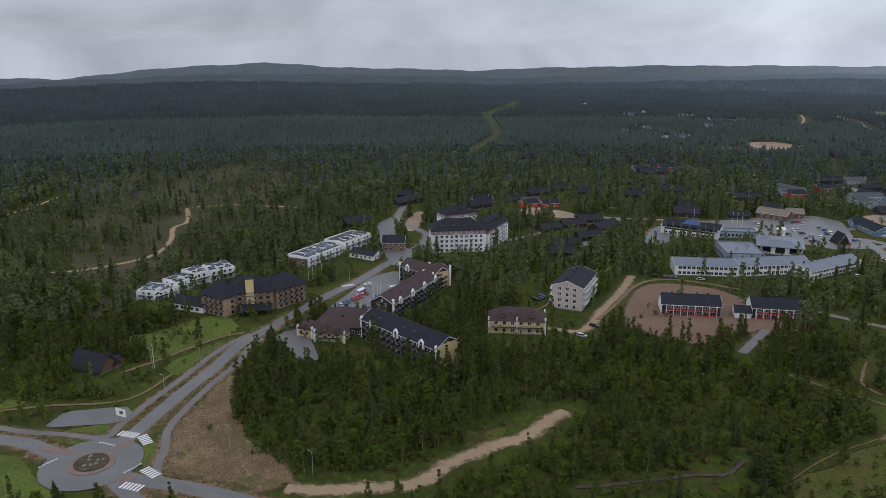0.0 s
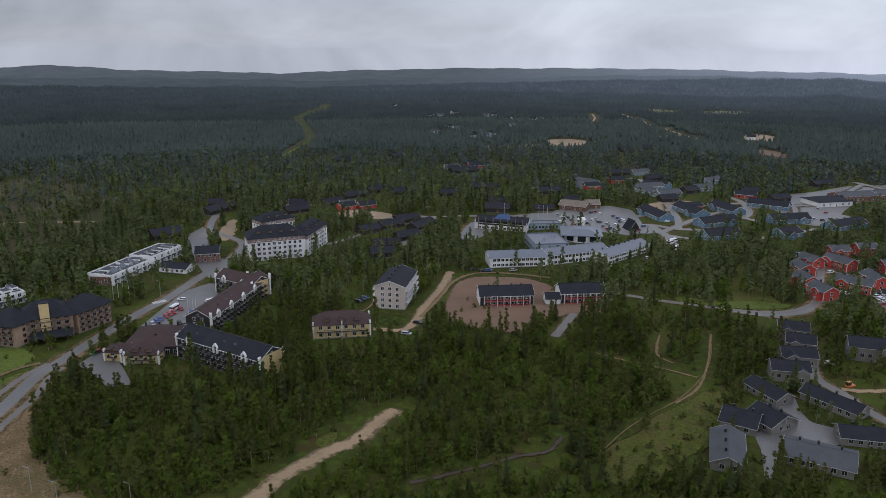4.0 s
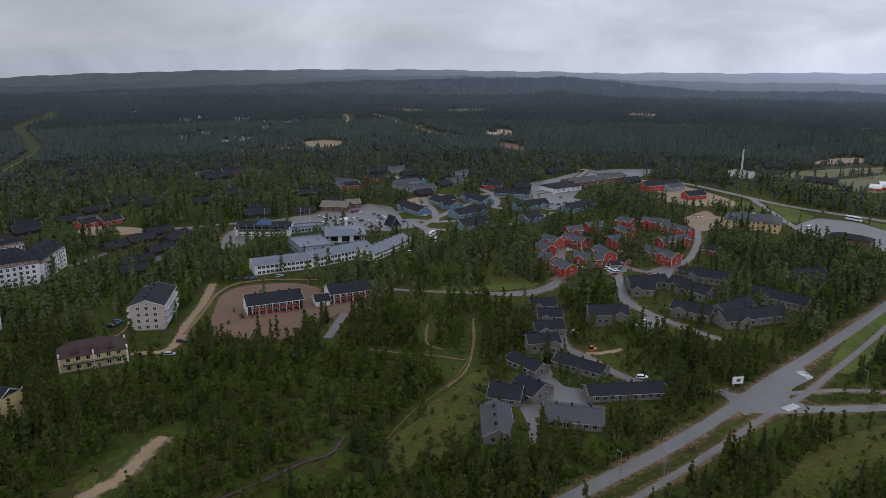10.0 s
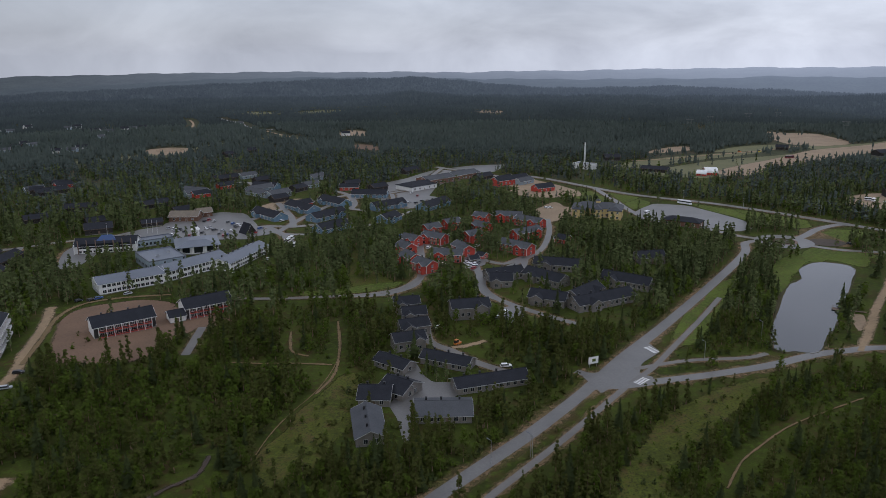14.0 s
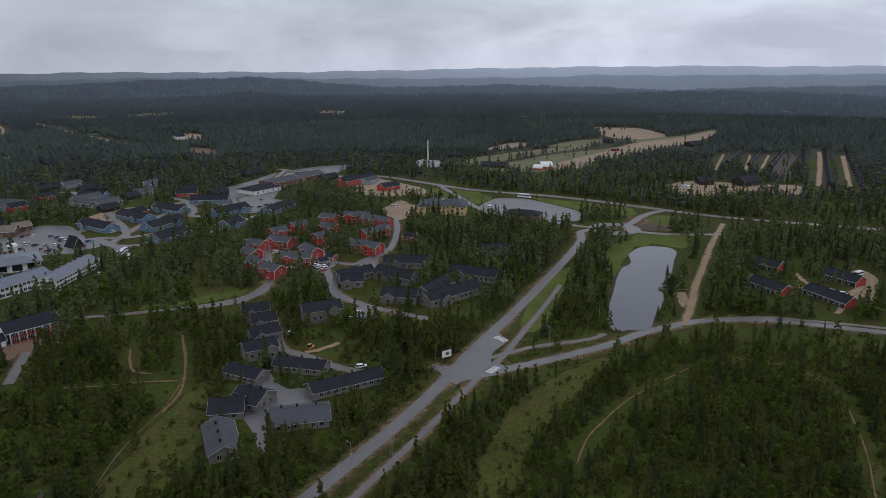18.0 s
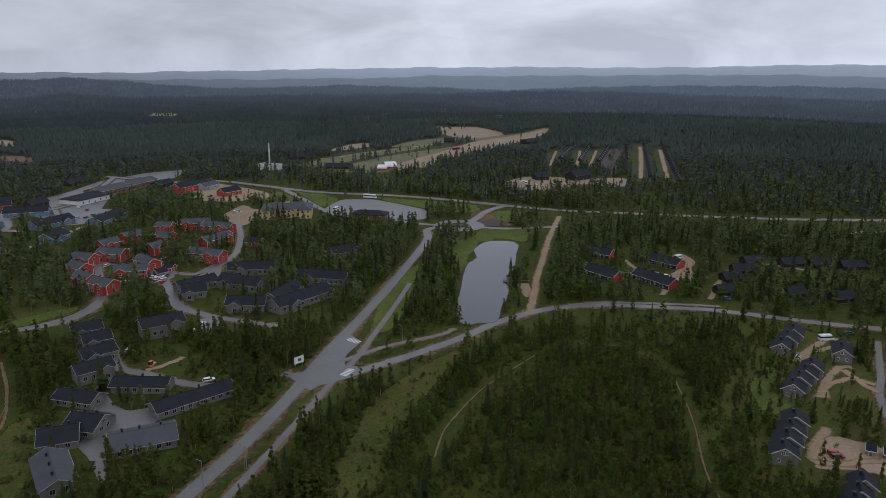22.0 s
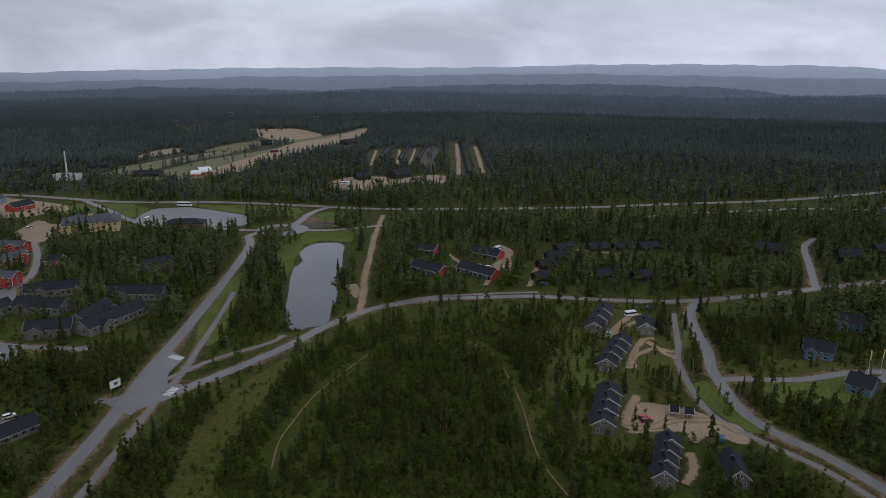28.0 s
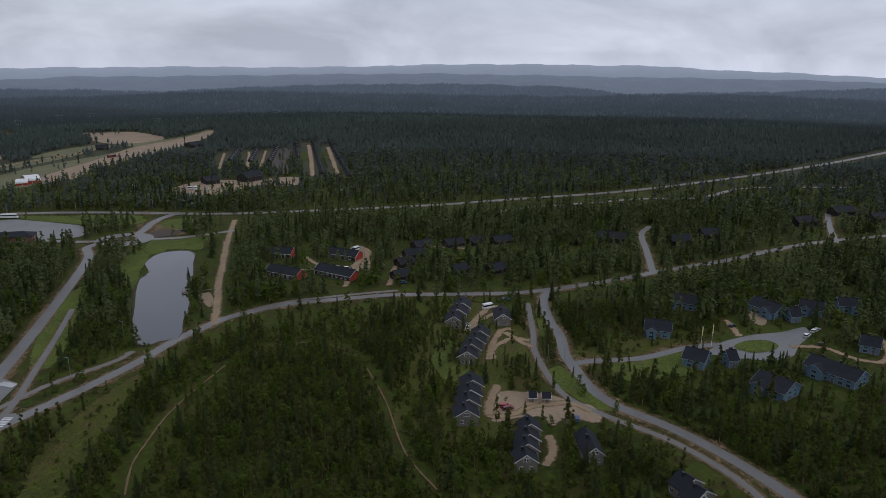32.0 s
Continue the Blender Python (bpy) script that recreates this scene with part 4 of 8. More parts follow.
        for sy, turned in sides:
            for f in range(0 if style in ("chalet", "lodge", "lodge_dark") else 1, storeys):
                for k in range(n):
                    if style == "grand" and k % 3 != 1:
                        continue
                    part("balcony", me, e, pose((k - (n - 1) / 2) * step, sy * (D / 2 + 0.02), f * sh + (0.25 if f == 0 else 0.05), 0, 0, turned))
    if "partition" in extra:
        me = Shape().box(-0.08, 0.08, -1.6, 0, 0, h).mesh("partition", M["white"])
        n = max(1, int((L - 1.0) / step))
        for k in range(n + 1):
            part("partition", me, e, pose((k - n / 2) * step, -D / 2, 0))
    if "fins" in extra:
        me = shared("gable_fin", GABLE_FIN)
        if style.startswith("lodge_d") or style == "lodge":
            n = max(2, int(L / 12))
            for k in range(n):
                part("gable_fin", me, e, pose((k + 0.5 - n / 2) * L / n, -D / 2 - 0.5, h + 0.2), "white arched gable fin")
        post = shared(("fin_post", round(h)), lambda: Shape().box(-0.3, 0.3, -0.5, 0.5, 0, h + 0.9).add([(-0.4, -0.6, h + 0.9), (0.4, -0.6, h + 0.9), (0.4, 0.6, h + 0.9), (-0.4, 0.6, h + 0.9), (0, -0.6, h + 1.4), (0, 0.6, h + 1.4)], [(0, 1, 4), (2, 3, 5), (1, 2, 5, 4), (3, 0, 4, 5), (3, 2, 1, 0)]).mesh("corner_fin", M["white"]))
        spots = [(-L / 2, -D / 2), (L / 2, -D / 2), (L / 2, D / 2)] + ([(0, -D / 2)] if style == "cream" and L > 18 else [])
        for px, py in spots:
            part("corner_fin", post, e, pose(px, py, 0))
        if style.startswith("lodge_d") or style == "lodge":
            part("end_wall", Shape().box(L / 2 + 0.003, L / 2 + 0.16, -D / 2 + 1, D / 2 - 1, 0, h + rh * 0.25).mesh("end_wall", M["yellow"]), e)
    if "dormer" in extra or style == "cream":
        me = shared(("dormer", roof), lambda: Shape().add([(-1.2, -1.6, 0), (1.2, -1.6, 0), (1.2, -1.6, 0.7), (0, -1.6, 1.5), (-1.2, -1.6, 0.7), (-1.2, 1.6, 0), (1.2, 1.6, 0), (1.2, 1.6, 0.7), (0, 1.6, 1.5), (-1.2, 1.6, 0.7)],
                                                          [(0, 1, 2, 3, 4), (9, 8, 7, 6, 5), (0, 5, 6, 1), (1, 6, 7, 2), (4, 9, 5, 0)]).add([(-1.4, -1.9, 0.58), (0, -1.9, 1.52), (0, 1.6, 1.52), (-1.4, 1.6, 0.58), (1.4, -1.9, 0.58), (1.4, 1.6, 0.58), (-1.4, -1.9, 0.7), (0, -1.9, 1.68), (0, 1.6, 1.68), (-1.4, 1.6, 0.7), (1.4, -1.9, 0.7), (1.4, 1.6, 0.7)], [(6, 7, 8, 9), (7, 10, 11, 8), (0, 1, 7, 6), (1, 4, 10, 7), (3, 0, 6, 9), (4, 5, 11, 10)], 1).mesh("dormer", [M["brown"], M[roof]]))
        n = max(2, int(L / 7))
        for k in range(n):
            part("dormer", me, e, pose((k + 0.5 - n / 2) * L * 0.8 / n, -D / 3 if style == "cream" else -D / 4 - 0.3, h + rh * (0.3 if style == "cream" else 0.4)))
    if style == "chalet":  # white rendered ends
        ring = [(-D / 2 - 0.05, 0), (D / 2 + 0.05, 0), (D / 2 + 0.05, h), (0, h + rh - 0.1), (-D / 2 - 0.05, h)]
        for sx in (-1, 1):
            a, b = sorted((sx * (L / 2 + 0.003), sx * (L / 2 + 0.05)))
            s = Shape().add([(a, y0, z0) for y0, z0 in ring] + [(b, y0, z0) for y0, z0 in ring], [(4, 3, 2, 1, 0), (5, 6, 7, 8, 9)] + [(k, (k + 1) % 5, 5 + (k + 1) % 5, 5 + k) for k in range(5)])
            part("end_wall", s.mesh("end_wall", M["white"]), e, None, "white end wall")
    if style == "grand":  # the top storey is clad in pinkish boards
        s = Shape()
        z0, z1, q = h * 0.8, h - 0.05, 0.03
        s.box(-L / 2 - q, L / 2 + q, -D / 2 - q, -D / 2 + q, z0, z1).box(-L / 2 - q, L / 2 + q, D / 2 - q, D / 2 + q, z0, z1)
        s.box(-L / 2 - q, -L / 2 + q, -D / 2 + q, D / 2 - q, z0, z1).box(L / 2 - q, L / 2 + q, -D / 2 + q, D / 2 - q, z0, z1)
        part("top_storey", s.mesh("top_storey", M["topboard"]), e, None, "pinkish-brown boarded top storey")
    if "vent" in extra:
        n = max(2, int(L / 6)) if math.hypot(x, y) < 450 else 1
        me = shared("vent", lambda: Shape().box(-0.3, 0.3, -0.3, 0.3, -0.6, 0.9).box(-0.42, 0.42, -0.42, 0.42, 0.95, 1.08).mesh("roof_vent", M["black"]))
        for k in range(n):
            yy = D / 2 * 0.18
            part("roof_vent", me, e, pose((k + 0.5 - n / 2) * L * 0.9 / n + r.uniform(-0.8, 0.8), yy, h + rh * 0.82 + 0.3))
    if lit:
        me = shared("skylight", lambda: Shape().box(-0.6, 0.6, -0.4, 0.4, -0.1, 0.12).box(-0.5, 0.5, -0.3, 0.3, 0.1, 0.16, 1).mesh("skylight", [M["roof_mid"], M["glass"]]))
        for k in range(max(2, int(L / 9))):
            part("skylight", me, e, pose(r.uniform(-0.4, 0.4) * L * 0.8, -D / 4, h + rh * 0.5 + 0.28, -math.degrees(math.atan2(rh, D / 2)) * -1, 0, 0))
    if "ends" in extra:
        for sx in (-1, 1):
            part("end_wall", Shape().add([(0, -D / 2, 0.3), (0, D / 2, 0.3), (0, D / 2, h), (0, 0, h + rh - 0.05), (0, -D / 2, h), (sx * 0.12, -D / 2, 0.3), (sx * 0.12, D / 2, 0.3), (sx * 0.12, D / 2, h), (sx * 0.12, 0, h + rh - 0.05), (sx * 0.12, -D / 2, h)],
                                             [(0, 1, 2, 3, 4), (9, 8, 7, 6, 5), (0, 5, 6, 1), (1, 6, 7, 2), (2, 7, 8, 3), (3, 8, 9, 4), (4, 9, 5, 0)]).mesh("end_wall", M["redwood"]), e, pose(sx * L / 2, 0, 0), "red boarded end wall")
    if "wing" in extra and h > 3.4 and L > 9 and ridge == "l" and math.hypot(x, y) < 620:
        ww_, out = min(6.0, L * 0.4), 2.2
        pk = h + min(ww_ * 0.3, rh * 0.85)
        px = L * 0.24 * (1 if r.random() < 0.5 else -1)
        y0, y1 = -D / 2 - out, -D / 2 + 0.3
        wing = part("gable_wing", Shape().add([(-ww_ / 2, y0, 0), (ww_ / 2, y0, 0), (ww_ / 2, y0, h), (0, y0, pk), (-ww_ / 2, y0, h), (-ww_ / 2, y1, 0), (ww_ / 2, y1, 0), (ww_ / 2, y1, h), (0, y1, pk), (-ww_ / 2, y1, h)],
                                              [(0, 1, 2, 3, 4), (9, 8, 7, 6, 5), (0, 5, 6, 1), (1, 6, 7, 2), (2, 7, 8, 3), (3, 8, 9, 4), (4, 9, 5, 0)]).mesh("gable_wing", M[wall]), e, pose(px, 0, 0))
        t = 0.5
        dz = (pk - h) * t / (ww_ / 2)
        part("wing_roof", Shape().slab([(-ww_ / 2 - t, y0 - 0.5, h - dz + 0.2), (0, y0 - 0.5, pk + 0.2), (0, -0.2, pk + 0.2), (-ww_ / 2 - t, -D / 2 + 0.6, h - dz + 0.2)], 0.18).slab([(0, y0 - 0.5, pk + 0.2), (ww_ / 2 + t, y0 - 0.5, h - dz + 0.2), (ww_ / 2 + t, -D / 2 + 0.6, h - dz + 0.2), (0, -0.2, pk + 0.2)], 0.18).mesh("wing_roof", M[roof]), wing)
        part("barge_board", Shape().add([(-ww_ / 2 - t, y0 - 0.56, h - dz - 0.02), (0, y0 - 0.56, pk - 0.02), (ww_ / 2 + t, y0 - 0.56, h - dz - 0.02), (ww_ / 2 + t, y0 - 0.56, h - dz + 0.22), (0, y0 - 0.56, pk + 0.22), (-ww_ / 2 - t, y0 - 0.56, h - dz + 0.22), (-ww_ / 2 - t, y0 - 0.5, h - dz - 0.02), (0, y0 - 0.5, pk - 0.02), (ww_ / 2 + t, y0 - 0.5, h - dz - 0.02), (ww_ / 2 + t, y0 - 0.5, h - dz + 0.22), (0, y0 - 0.5, pk + 0.22), (-ww_ / 2 - t, y0 - 0.5, h - dz + 0.22)],
                                             [(0, 1, 4, 5), (1, 2, 3, 4), (5, 4, 10, 11), (4, 3, 9, 10), (0, 6, 7, 1), (1, 7, 8, 2)]).mesh("barge_board", M[trim]), wing)
        for f in range(storeys):
            add_window(e, pose(px, y0 - 0.01, f * sh + sh * 0.3), 1.6, min(1.4, sh * 0.5), trim, True)
    if "porch" in extra:
        pw = min(4.0, L * 0.35)
        px = L * 0.22 * (1 if r.random() < 0.5 else -1)
        porch = part("porch", Shape().add([(-pw / 2, -1.8, 2.5), (pw / 2, -1.8, 2.5), (pw / 2, 1.5, 2.5), (-pw / 2, 1.5, 2.5), (0, -1.8, 2.5 + pw * 0.3), (0, 1.5, 2.5 + pw * 0.3)], [(0, 1, 4), (2, 3, 5), (1, 2, 5, 4), (3, 0, 4, 5), (3, 2, 1, 0)]).mesh("porch", M[roof]), e, pose(px, -D / 2, 0))
        for sx in (-1, 1):
            part("post", shared(("post", trim), lambda: Shape().box(-0.08, 0.08, -0.08, 0.08, 0, 2.5).mesh("post", M[trim])), porch, pose(sx * (pw / 2 - 0.15), -1.6, 0))
    if style == "school":
        for px, ww_, out in ((-L * 0.36, 9.0, 6.0), (L * 0.36, 9.0, 6.0), (0.0, 7.0, 3.0)):
            wing = part("gable_wing", Shape().box(-ww_ / 2, ww_ / 2, -D / 2 - out, -D / 2 + 0.02, 0, h - 0.3).mesh("gable_wing", M[wall]), e, pose(px, 0, 0))
            y0, y1, o = -D / 2 - out - 0.6, -0.5, 0.6
            top = h + (rh - 0.4) * 0.9
            ring = [(-ww_ / 2 - o, y0), (ww_ / 2 + o, y0), (ww_ / 2 + o, y1), (-ww_ / 2 - o, y1)]
            s = Shape().prism(ring, h - 0.4, h - 0.2).add([(a, b, h - 0.2) for a, b in ring] + [(0, y0 + ww_ / 2, top), (0, y1, top)], [(0, 1, 4), (1, 2, 5, 4), (2, 3, 5), (3, 0, 4, 5)])
            part("wing_roof", s.mesh("wing_roof", M[roof]), wing)
            for f in range(storeys):
                for k in (-1, 1):
                    add_window(e, pose(px + k * ww_ * 0.22, -D / 2 - out - 0.01, f * sh + sh * 0.3), 1.4, 1.5, trim, True)
        part("turret", Shape().box(-1.6, 1.6, -1.6, 1.6, h + rh * 0.6, h + rh + 1.2).prism([(-2.0, -2.0), (2.0, -2.0), (2.0, 2.0), (-2.0, 2.0)], h + rh + 1.2, h + rh + 2.6, 1, [(-0.1, -0.1), (0.1, -0.1), (0.1, 0.1), (-0.1, 0.1)]).mesh("turret", [M[wall], M[roof]]), e)
    if style == "sport":
        part("lantern", Shape().add([(-7, -5, h + 1.0), (7, -5, h + 1.0), (3, 0, h + rh + 1.6), (-3, 0, h + rh + 1.6), (-7, 5, h + 1.0), (7, 5, h + 1.0)], [(0, 1, 2, 3), (5, 4, 3, 2), (1, 5, 2), (4, 0, 3), (0, 4, 5, 1)]).mesh("lantern", M["roof_blue"]), e, None, "dark blue glazed roof lantern")
        me = shared("mast", lambda: Shape().box(-0.25, 0.25, -0.25, 0.25, 0, 9).mesh("column", M["brown"]))
        for k in range(7):
            part("column", me, e, pose((k - 3) * L / 7, -D / 2 - 1.0, 0))
        part("shopfront", Shape().box(-L * 0.4, L * 0.4, -0.1, 0.05, 3.6, 6.4).mesh("shopfront", M["glass"]), e, pose(0, -D / 2 - 0.1, 0))
    if tower:
        part("lift_tower", Shape().box(-1.8, 1.8, -1.2, 1.8, 0, h + rh + 0.8).box(-2.0, 2.0, -1.4, 2.0, h + rh + 0.8, h + rh + 1.05, 1).mesh("lift_tower", [M["yellow"], M["slate"]]), e, pose(0, -D / 2, 0), "tan rendered lift tower")
        part("canopy", Shape().slab([(-8, -6, 3.0), (8, -6, 3.0), (8, 0, 4.2), (-8, 0, 4.2)], 0.2).mesh("canopy", M["slate"]), e, pose(2, -D / 2 - 1.3, 0))
    for k in range(sky):
        me = shared("hood", lambda: Shape().prism([(-1.7, -1.7), (1.7, -1.7), (1.7, 1.7), (-1.7, 1.7)], 0, 2.4, 1, [(-0.4, -0.3), (0.4, -0.3), (0.4, 0.3), (-0.4, 0.3)]).box(-0.5, 0.5, -0.4, 0.4, 2.4, 2.8, 1).mesh("roof_hood", [M["white"], M["roof_grey"]]))
        part("roof_hood", me, e, pose((k + 0.5 - sky / 2) * L * 0.8 / sky, r.uniform(-0.2, 0.2) * D, h + 0.1))
    if style == "terrace":  # stepped white blocks with roof terraces between
        n = max(2, int(L / 4.5))
        for k in range(n):
            w, d, up = L / n * r.uniform(0.55, 0.95), D * r.uniform(0.3, 0.6), r.uniform(1.0, 2.6) if L < 20 else r.uniform(0.5, 1.3)
            px, py = (k + 0.5 - n / 2) * L / n, r.uniform(-0.2, 0.2) * D
            block = part("roof_block", Shape().box(-w / 2, w / 2, -d / 2, d / 2, h + 0.1, h + up).box(-w / 2 + 0.2, w / 2 - 0.2, -d / 2 + 0.2, d / 2 - 0.2, h + up, h + up + 0.08, 1).mesh("roof_block", [M["white"], M["roof_mid"]]), e, pose(px, py, 0), "white rendered roof block")
            part("window", shared(("roof_window", round(w, 0)), lambda: Shape().box(-w * 0.3, w * 0.3, -0.06, 0.03, 0.3, 0.9).mesh("window", M["glass"])), block, pose(0, -d / 2, h + 0.05))
        fin = shared(("terrace_fin", round(h, 1), round(D)), lambda: Shape().box(-0.15, 0.15, -D / 2 - 1.4, -D / 2, 0, h + 0.4).mesh("partition", M["white"]))
        for k in range(n + 1):
            part("partition", fin, e, pose((k - n / 2) * (L - 0.4) / n, -0.01, 0))
        part("loggia", Shape().box(-L / 2 + 0.3, L / 2 - 0.3, -D / 2 - 1.2, -D / 2 - 0.02, h * 0.48, h * 0.54).mesh("loggia", M["roof_mid"]), e)
    if form == "flat":
        me = shared("roof_unit", lambda: Shape().box(-0.9, 0.9, -0.7, 0.7, 0, 0.9).box(-0.7, 0.7, -0.5, 0.5, 0.9, 1.0, 1).mesh("roof_unit", [M["metal"], M["black"]]))
        for k in range(max(1, int(L / 9))):
            part("roof_unit", me, e, pose(r.uniform(-0.35, 0.35) * L, r.uniform(-0.3, 0.3) * D, h + 0.12))
    if form == "octagon":
        n = 10
        me = shared("tall_pane", lambda: Shape().box(-2.6, 2.6, -0.05, 0.05, 0.8, 4.8).mesh("glazing", M["glass"]))
        for k in range(n):
            a = 2 * math.pi * (k + 0.5) / n
            part("glazing", me, e, pose(L / 2 * 0.955 * math.cos(a), D / 2 * 0.955 * math.sin(a), 0, 0, 0, math.degrees(math.atan2(D * math.sin(a), L * math.cos(a))) + 90))
    return e


def terraced_row(x, y, heading, width, length, units):
    """A row of stepped houses, one behind the other; the ridge runs along the row."""
    e = tagged(new("terraced_row"), "grey timber terraced row with stepped dark blue-grey roofs" if units > 1 else "grey timber house with a dark gable roof", "terraced house", "terraced rows")
    e.matrix_basis = pose(x, y, 0, 0, 0, heading)
    BUILT.append((x + math.cos(radians(heading)) * length / 2, y + math.sin(radians(heading)) * length / 2, heading, length, width, 7))
    ul = length / units
    if units > 1:  # each unit stands a step aside of the one before
        e.matrix_basis = pose(x, y, 0, 0, 0, heading + math.degrees(math.atan2(1.5, ul)))
    for k in range(units):
        off, h = -1.5 * k, 3.4 + 0.2 * (k % 2)
        x0 = k * ul
        wall = part("wall", wall_mesh("gable", ul - 0.02, width, h, 2.4, [M["greywood"], M["stone"]]), e, pose(x0 + ul / 2, off, 0))
        roof = part("roof", roof_mesh("gable", ul - 0.4, width, h, 2.4, 0.5, M["slate"]), e, pose(x0 + ul / 2, off, 0))
        part("vent", shared("vent", lambda: Shape().box(-0.3, 0.3, -0.3, 0.3, -0.6, 0.9).box(-0.42, 0.42, -0.42, 0.42, 0.95, 1.08).mesh("roof_vent", M["black"])), roof, pose(0.5, 0.8, h + 2.2))
        board = Shape()
        l, d = ul / 2 + 0.28, width / 2 + 0.5
        z0, z1 = h - 2.4 * 0.5 / (width / 2) + 0.24, h + 2.66
        for sy in (-1, 1):
            board.add([(-l - 0.07, sy * d, z0 - 0.24), (-l, sy * d, z0 - 0.24), (-l, 0, z1 - 0.24), (-l - 0.07, 0, z1 - 0.24), (-l - 0.07, sy * d, z0), (-l, sy * d, z0), (-l, 0, z1), (-l - 0.07, 0, z1)],
                      [(0, 1, 2, 3), (4, 5, 6, 7), (0, 1, 5, 4), (1, 2, 6, 5), (2, 3, 7, 6), (3, 0, 4, 7)])
        part("barge_board", board.mesh("barge_board", M["white"]), roof)
        for side, turned in ((-1, 0), (1, 180)):
            for j in (-1, 1):
                add_window(e, pose(x0 + ul / 2 + j * ul * 0.25, off + side * (width / 2 + 0.01), 1.1, 0, 0, turned), 1.1, 1.3, "white", False)
        if k == 0:
            for j, z in ((-1.5, 1.1), (1.5, 1.1), (-0.5, 3.7), (0.5, 3.7)):
                add_window(e, pose(-0.01, off + j, z, 0, 0, -90), 0.8, 1.0, "white", False)


def igloo(x, y, heading):
    """A small dark glass-roofed cabin in the camp rows."""
    e = shared("igloo", lambda: None)
    if e is None:
        e = tagged(new("glass_cabin"), "small dark cabin with a pale glazed roof end", "cabin", "camp cabins")
        part("wall", wall_mesh("gable", 6.5, 5, 2.2, 1.6, [M["darkwood"], M["stone"]]), e)
        part("roof", roof_mesh("gable", 6.5, 5, 2.2, 1.6, 0.35, M["slate"]), e)
        part("glazing", Shape().slab([(-3.3, -2.4, 2.6), (-0.8, -2.4, 2.6), (-0.8, -0.3, 3.95), (-3.3, -0.3, 3.95)], 0.08).mesh("glazing", M["roof_grey"]), e)
        e.matrix_basis = pose(x, y, float(land(x, y)), 0, 0, heading)
        SHARED["igloo"] = e
    else:
        copy_thing(e, pose(x, y, float(land(x, y)), 0, 0, heading))
    BUILT.append((x, y, heading, 7, 6, 4))


# ---- vehicles and small things ----
def car_meshes(kind, colour):
    L, w, h = {"car": (4.4, 1.8, 1.45), "van": (6.2, 2.2, 2.7), "bus": (12.0, 2.5, 3.2), "tractor": (3.6, 1.9, 2.4)}[kind]
    s = Shape()
    zb = 0.32
    mid = 0.85 if kind == "car" else 1.0
    s.prism([(-L / 2, -w / 2 + 0.15), (-L / 2 + 0.2, -w / 2), (L / 2 - 0.35, -w / 2), (L / 2, -w / 2 + 0.3), (L / 2, w / 2 - 0.3), (L / 2 - 0.35, w / 2), (-L / 2 + 0.2, w / 2), (-L / 2, w / 2 - 0.15)], zb, mid)
    if kind == "car":
        s.prism([(-L / 2 + 0.35, -w / 2 + 0.12), (L * 0.13, -w / 2 + 0.12), (L * 0.13, w / 2 - 0.12), (-L / 2 + 0.35, w / 2 - 0.12)], h - 0.07, h, 0,
                [(-L / 2 + 0.7, -w / 2 + 0.25), (L * 0.1, -w / 2 + 0.25), (L * 0.1, w / 2 - 0.25), (-L / 2 + 0.7, w / 2 - 0.25)])
        g = Shape().prism([(-L / 2 + 0.1, -w / 2 + 0.06), (L * 0.28, -w / 2 + 0.06), (L * 0.28, w / 2 - 0.06), (-L / 2 + 0.1, w / 2 - 0.06)], mid, h - 0.07, 0,
                          [(-L / 2 + 0.5, -w / 2 + 0.2), (L * 0.12, -w / 2 + 0.2), (L * 0.12, w / 2 - 0.2), (-L / 2 + 0.5, w / 2 - 0.2)])
    elif kind == "tractor":
        s.prism([(-L / 2, -0.6), (0, -0.6), (0, 0.6), (-L / 2, 0.6)], h - 0.1, h)
        g = Shape().prism([(-L / 2, -0.55), (0, -0.55), (0, 0.55), (-L / 2, 0.55)], mid, h - 0.1)
    else:
        s.box(-L / 2, L / 2 - 0.5, -w / 2, w / 2, mid, h * 0.52)
        s.prism([(-L / 2, -w / 2), (L / 2 - 0.9, -w / 2), (L / 2 - 0.9, w / 2), (-L / 2, w / 2)], h * 0.8, h, 0, [(-L / 2 + 0.1, -w / 2 + 0.15), (L / 2 - 1.1, -w / 2 + 0.15), (L / 2 - 1.1, w / 2 - 0.15), (-L / 2 + 0.1, w / 2 - 0.15)])
        g = Shape().prism([(-L / 2 + 0.02, -w / 2 + 0.02), (L / 2 - 0.5, -w / 2 + 0.02), (L / 2 - 0.5, w / 2 - 0.02), (-L / 2 + 0.02, w / 2 - 0.02)], h * 0.52, h * 0.8, 0,
                          [(-L / 2 + 0.02, -w / 2 + 0.02), (L / 2 - 0.9, -w / 2 + 0.02), (L / 2 - 0.9, w / 2 - 0.02), (-L / 2 + 0.02, w / 2 - 0.02)])
    lamps = Shape().box(L / 2 - 0.06, L / 2 + 0.02, -w / 2 + 0.3, -w / 2 + 0.62, 0.6, 0.75).box(L / 2 - 0.06, L / 2 + 0.02, w / 2 - 0.62, w / 2 - 0.3, 0.6, 0.75)
    return s.mesh("body", PAINT[colour]), g.mesh("glazing", M["glass"]), lamps.mesh("headlights", M["white"]), L, w


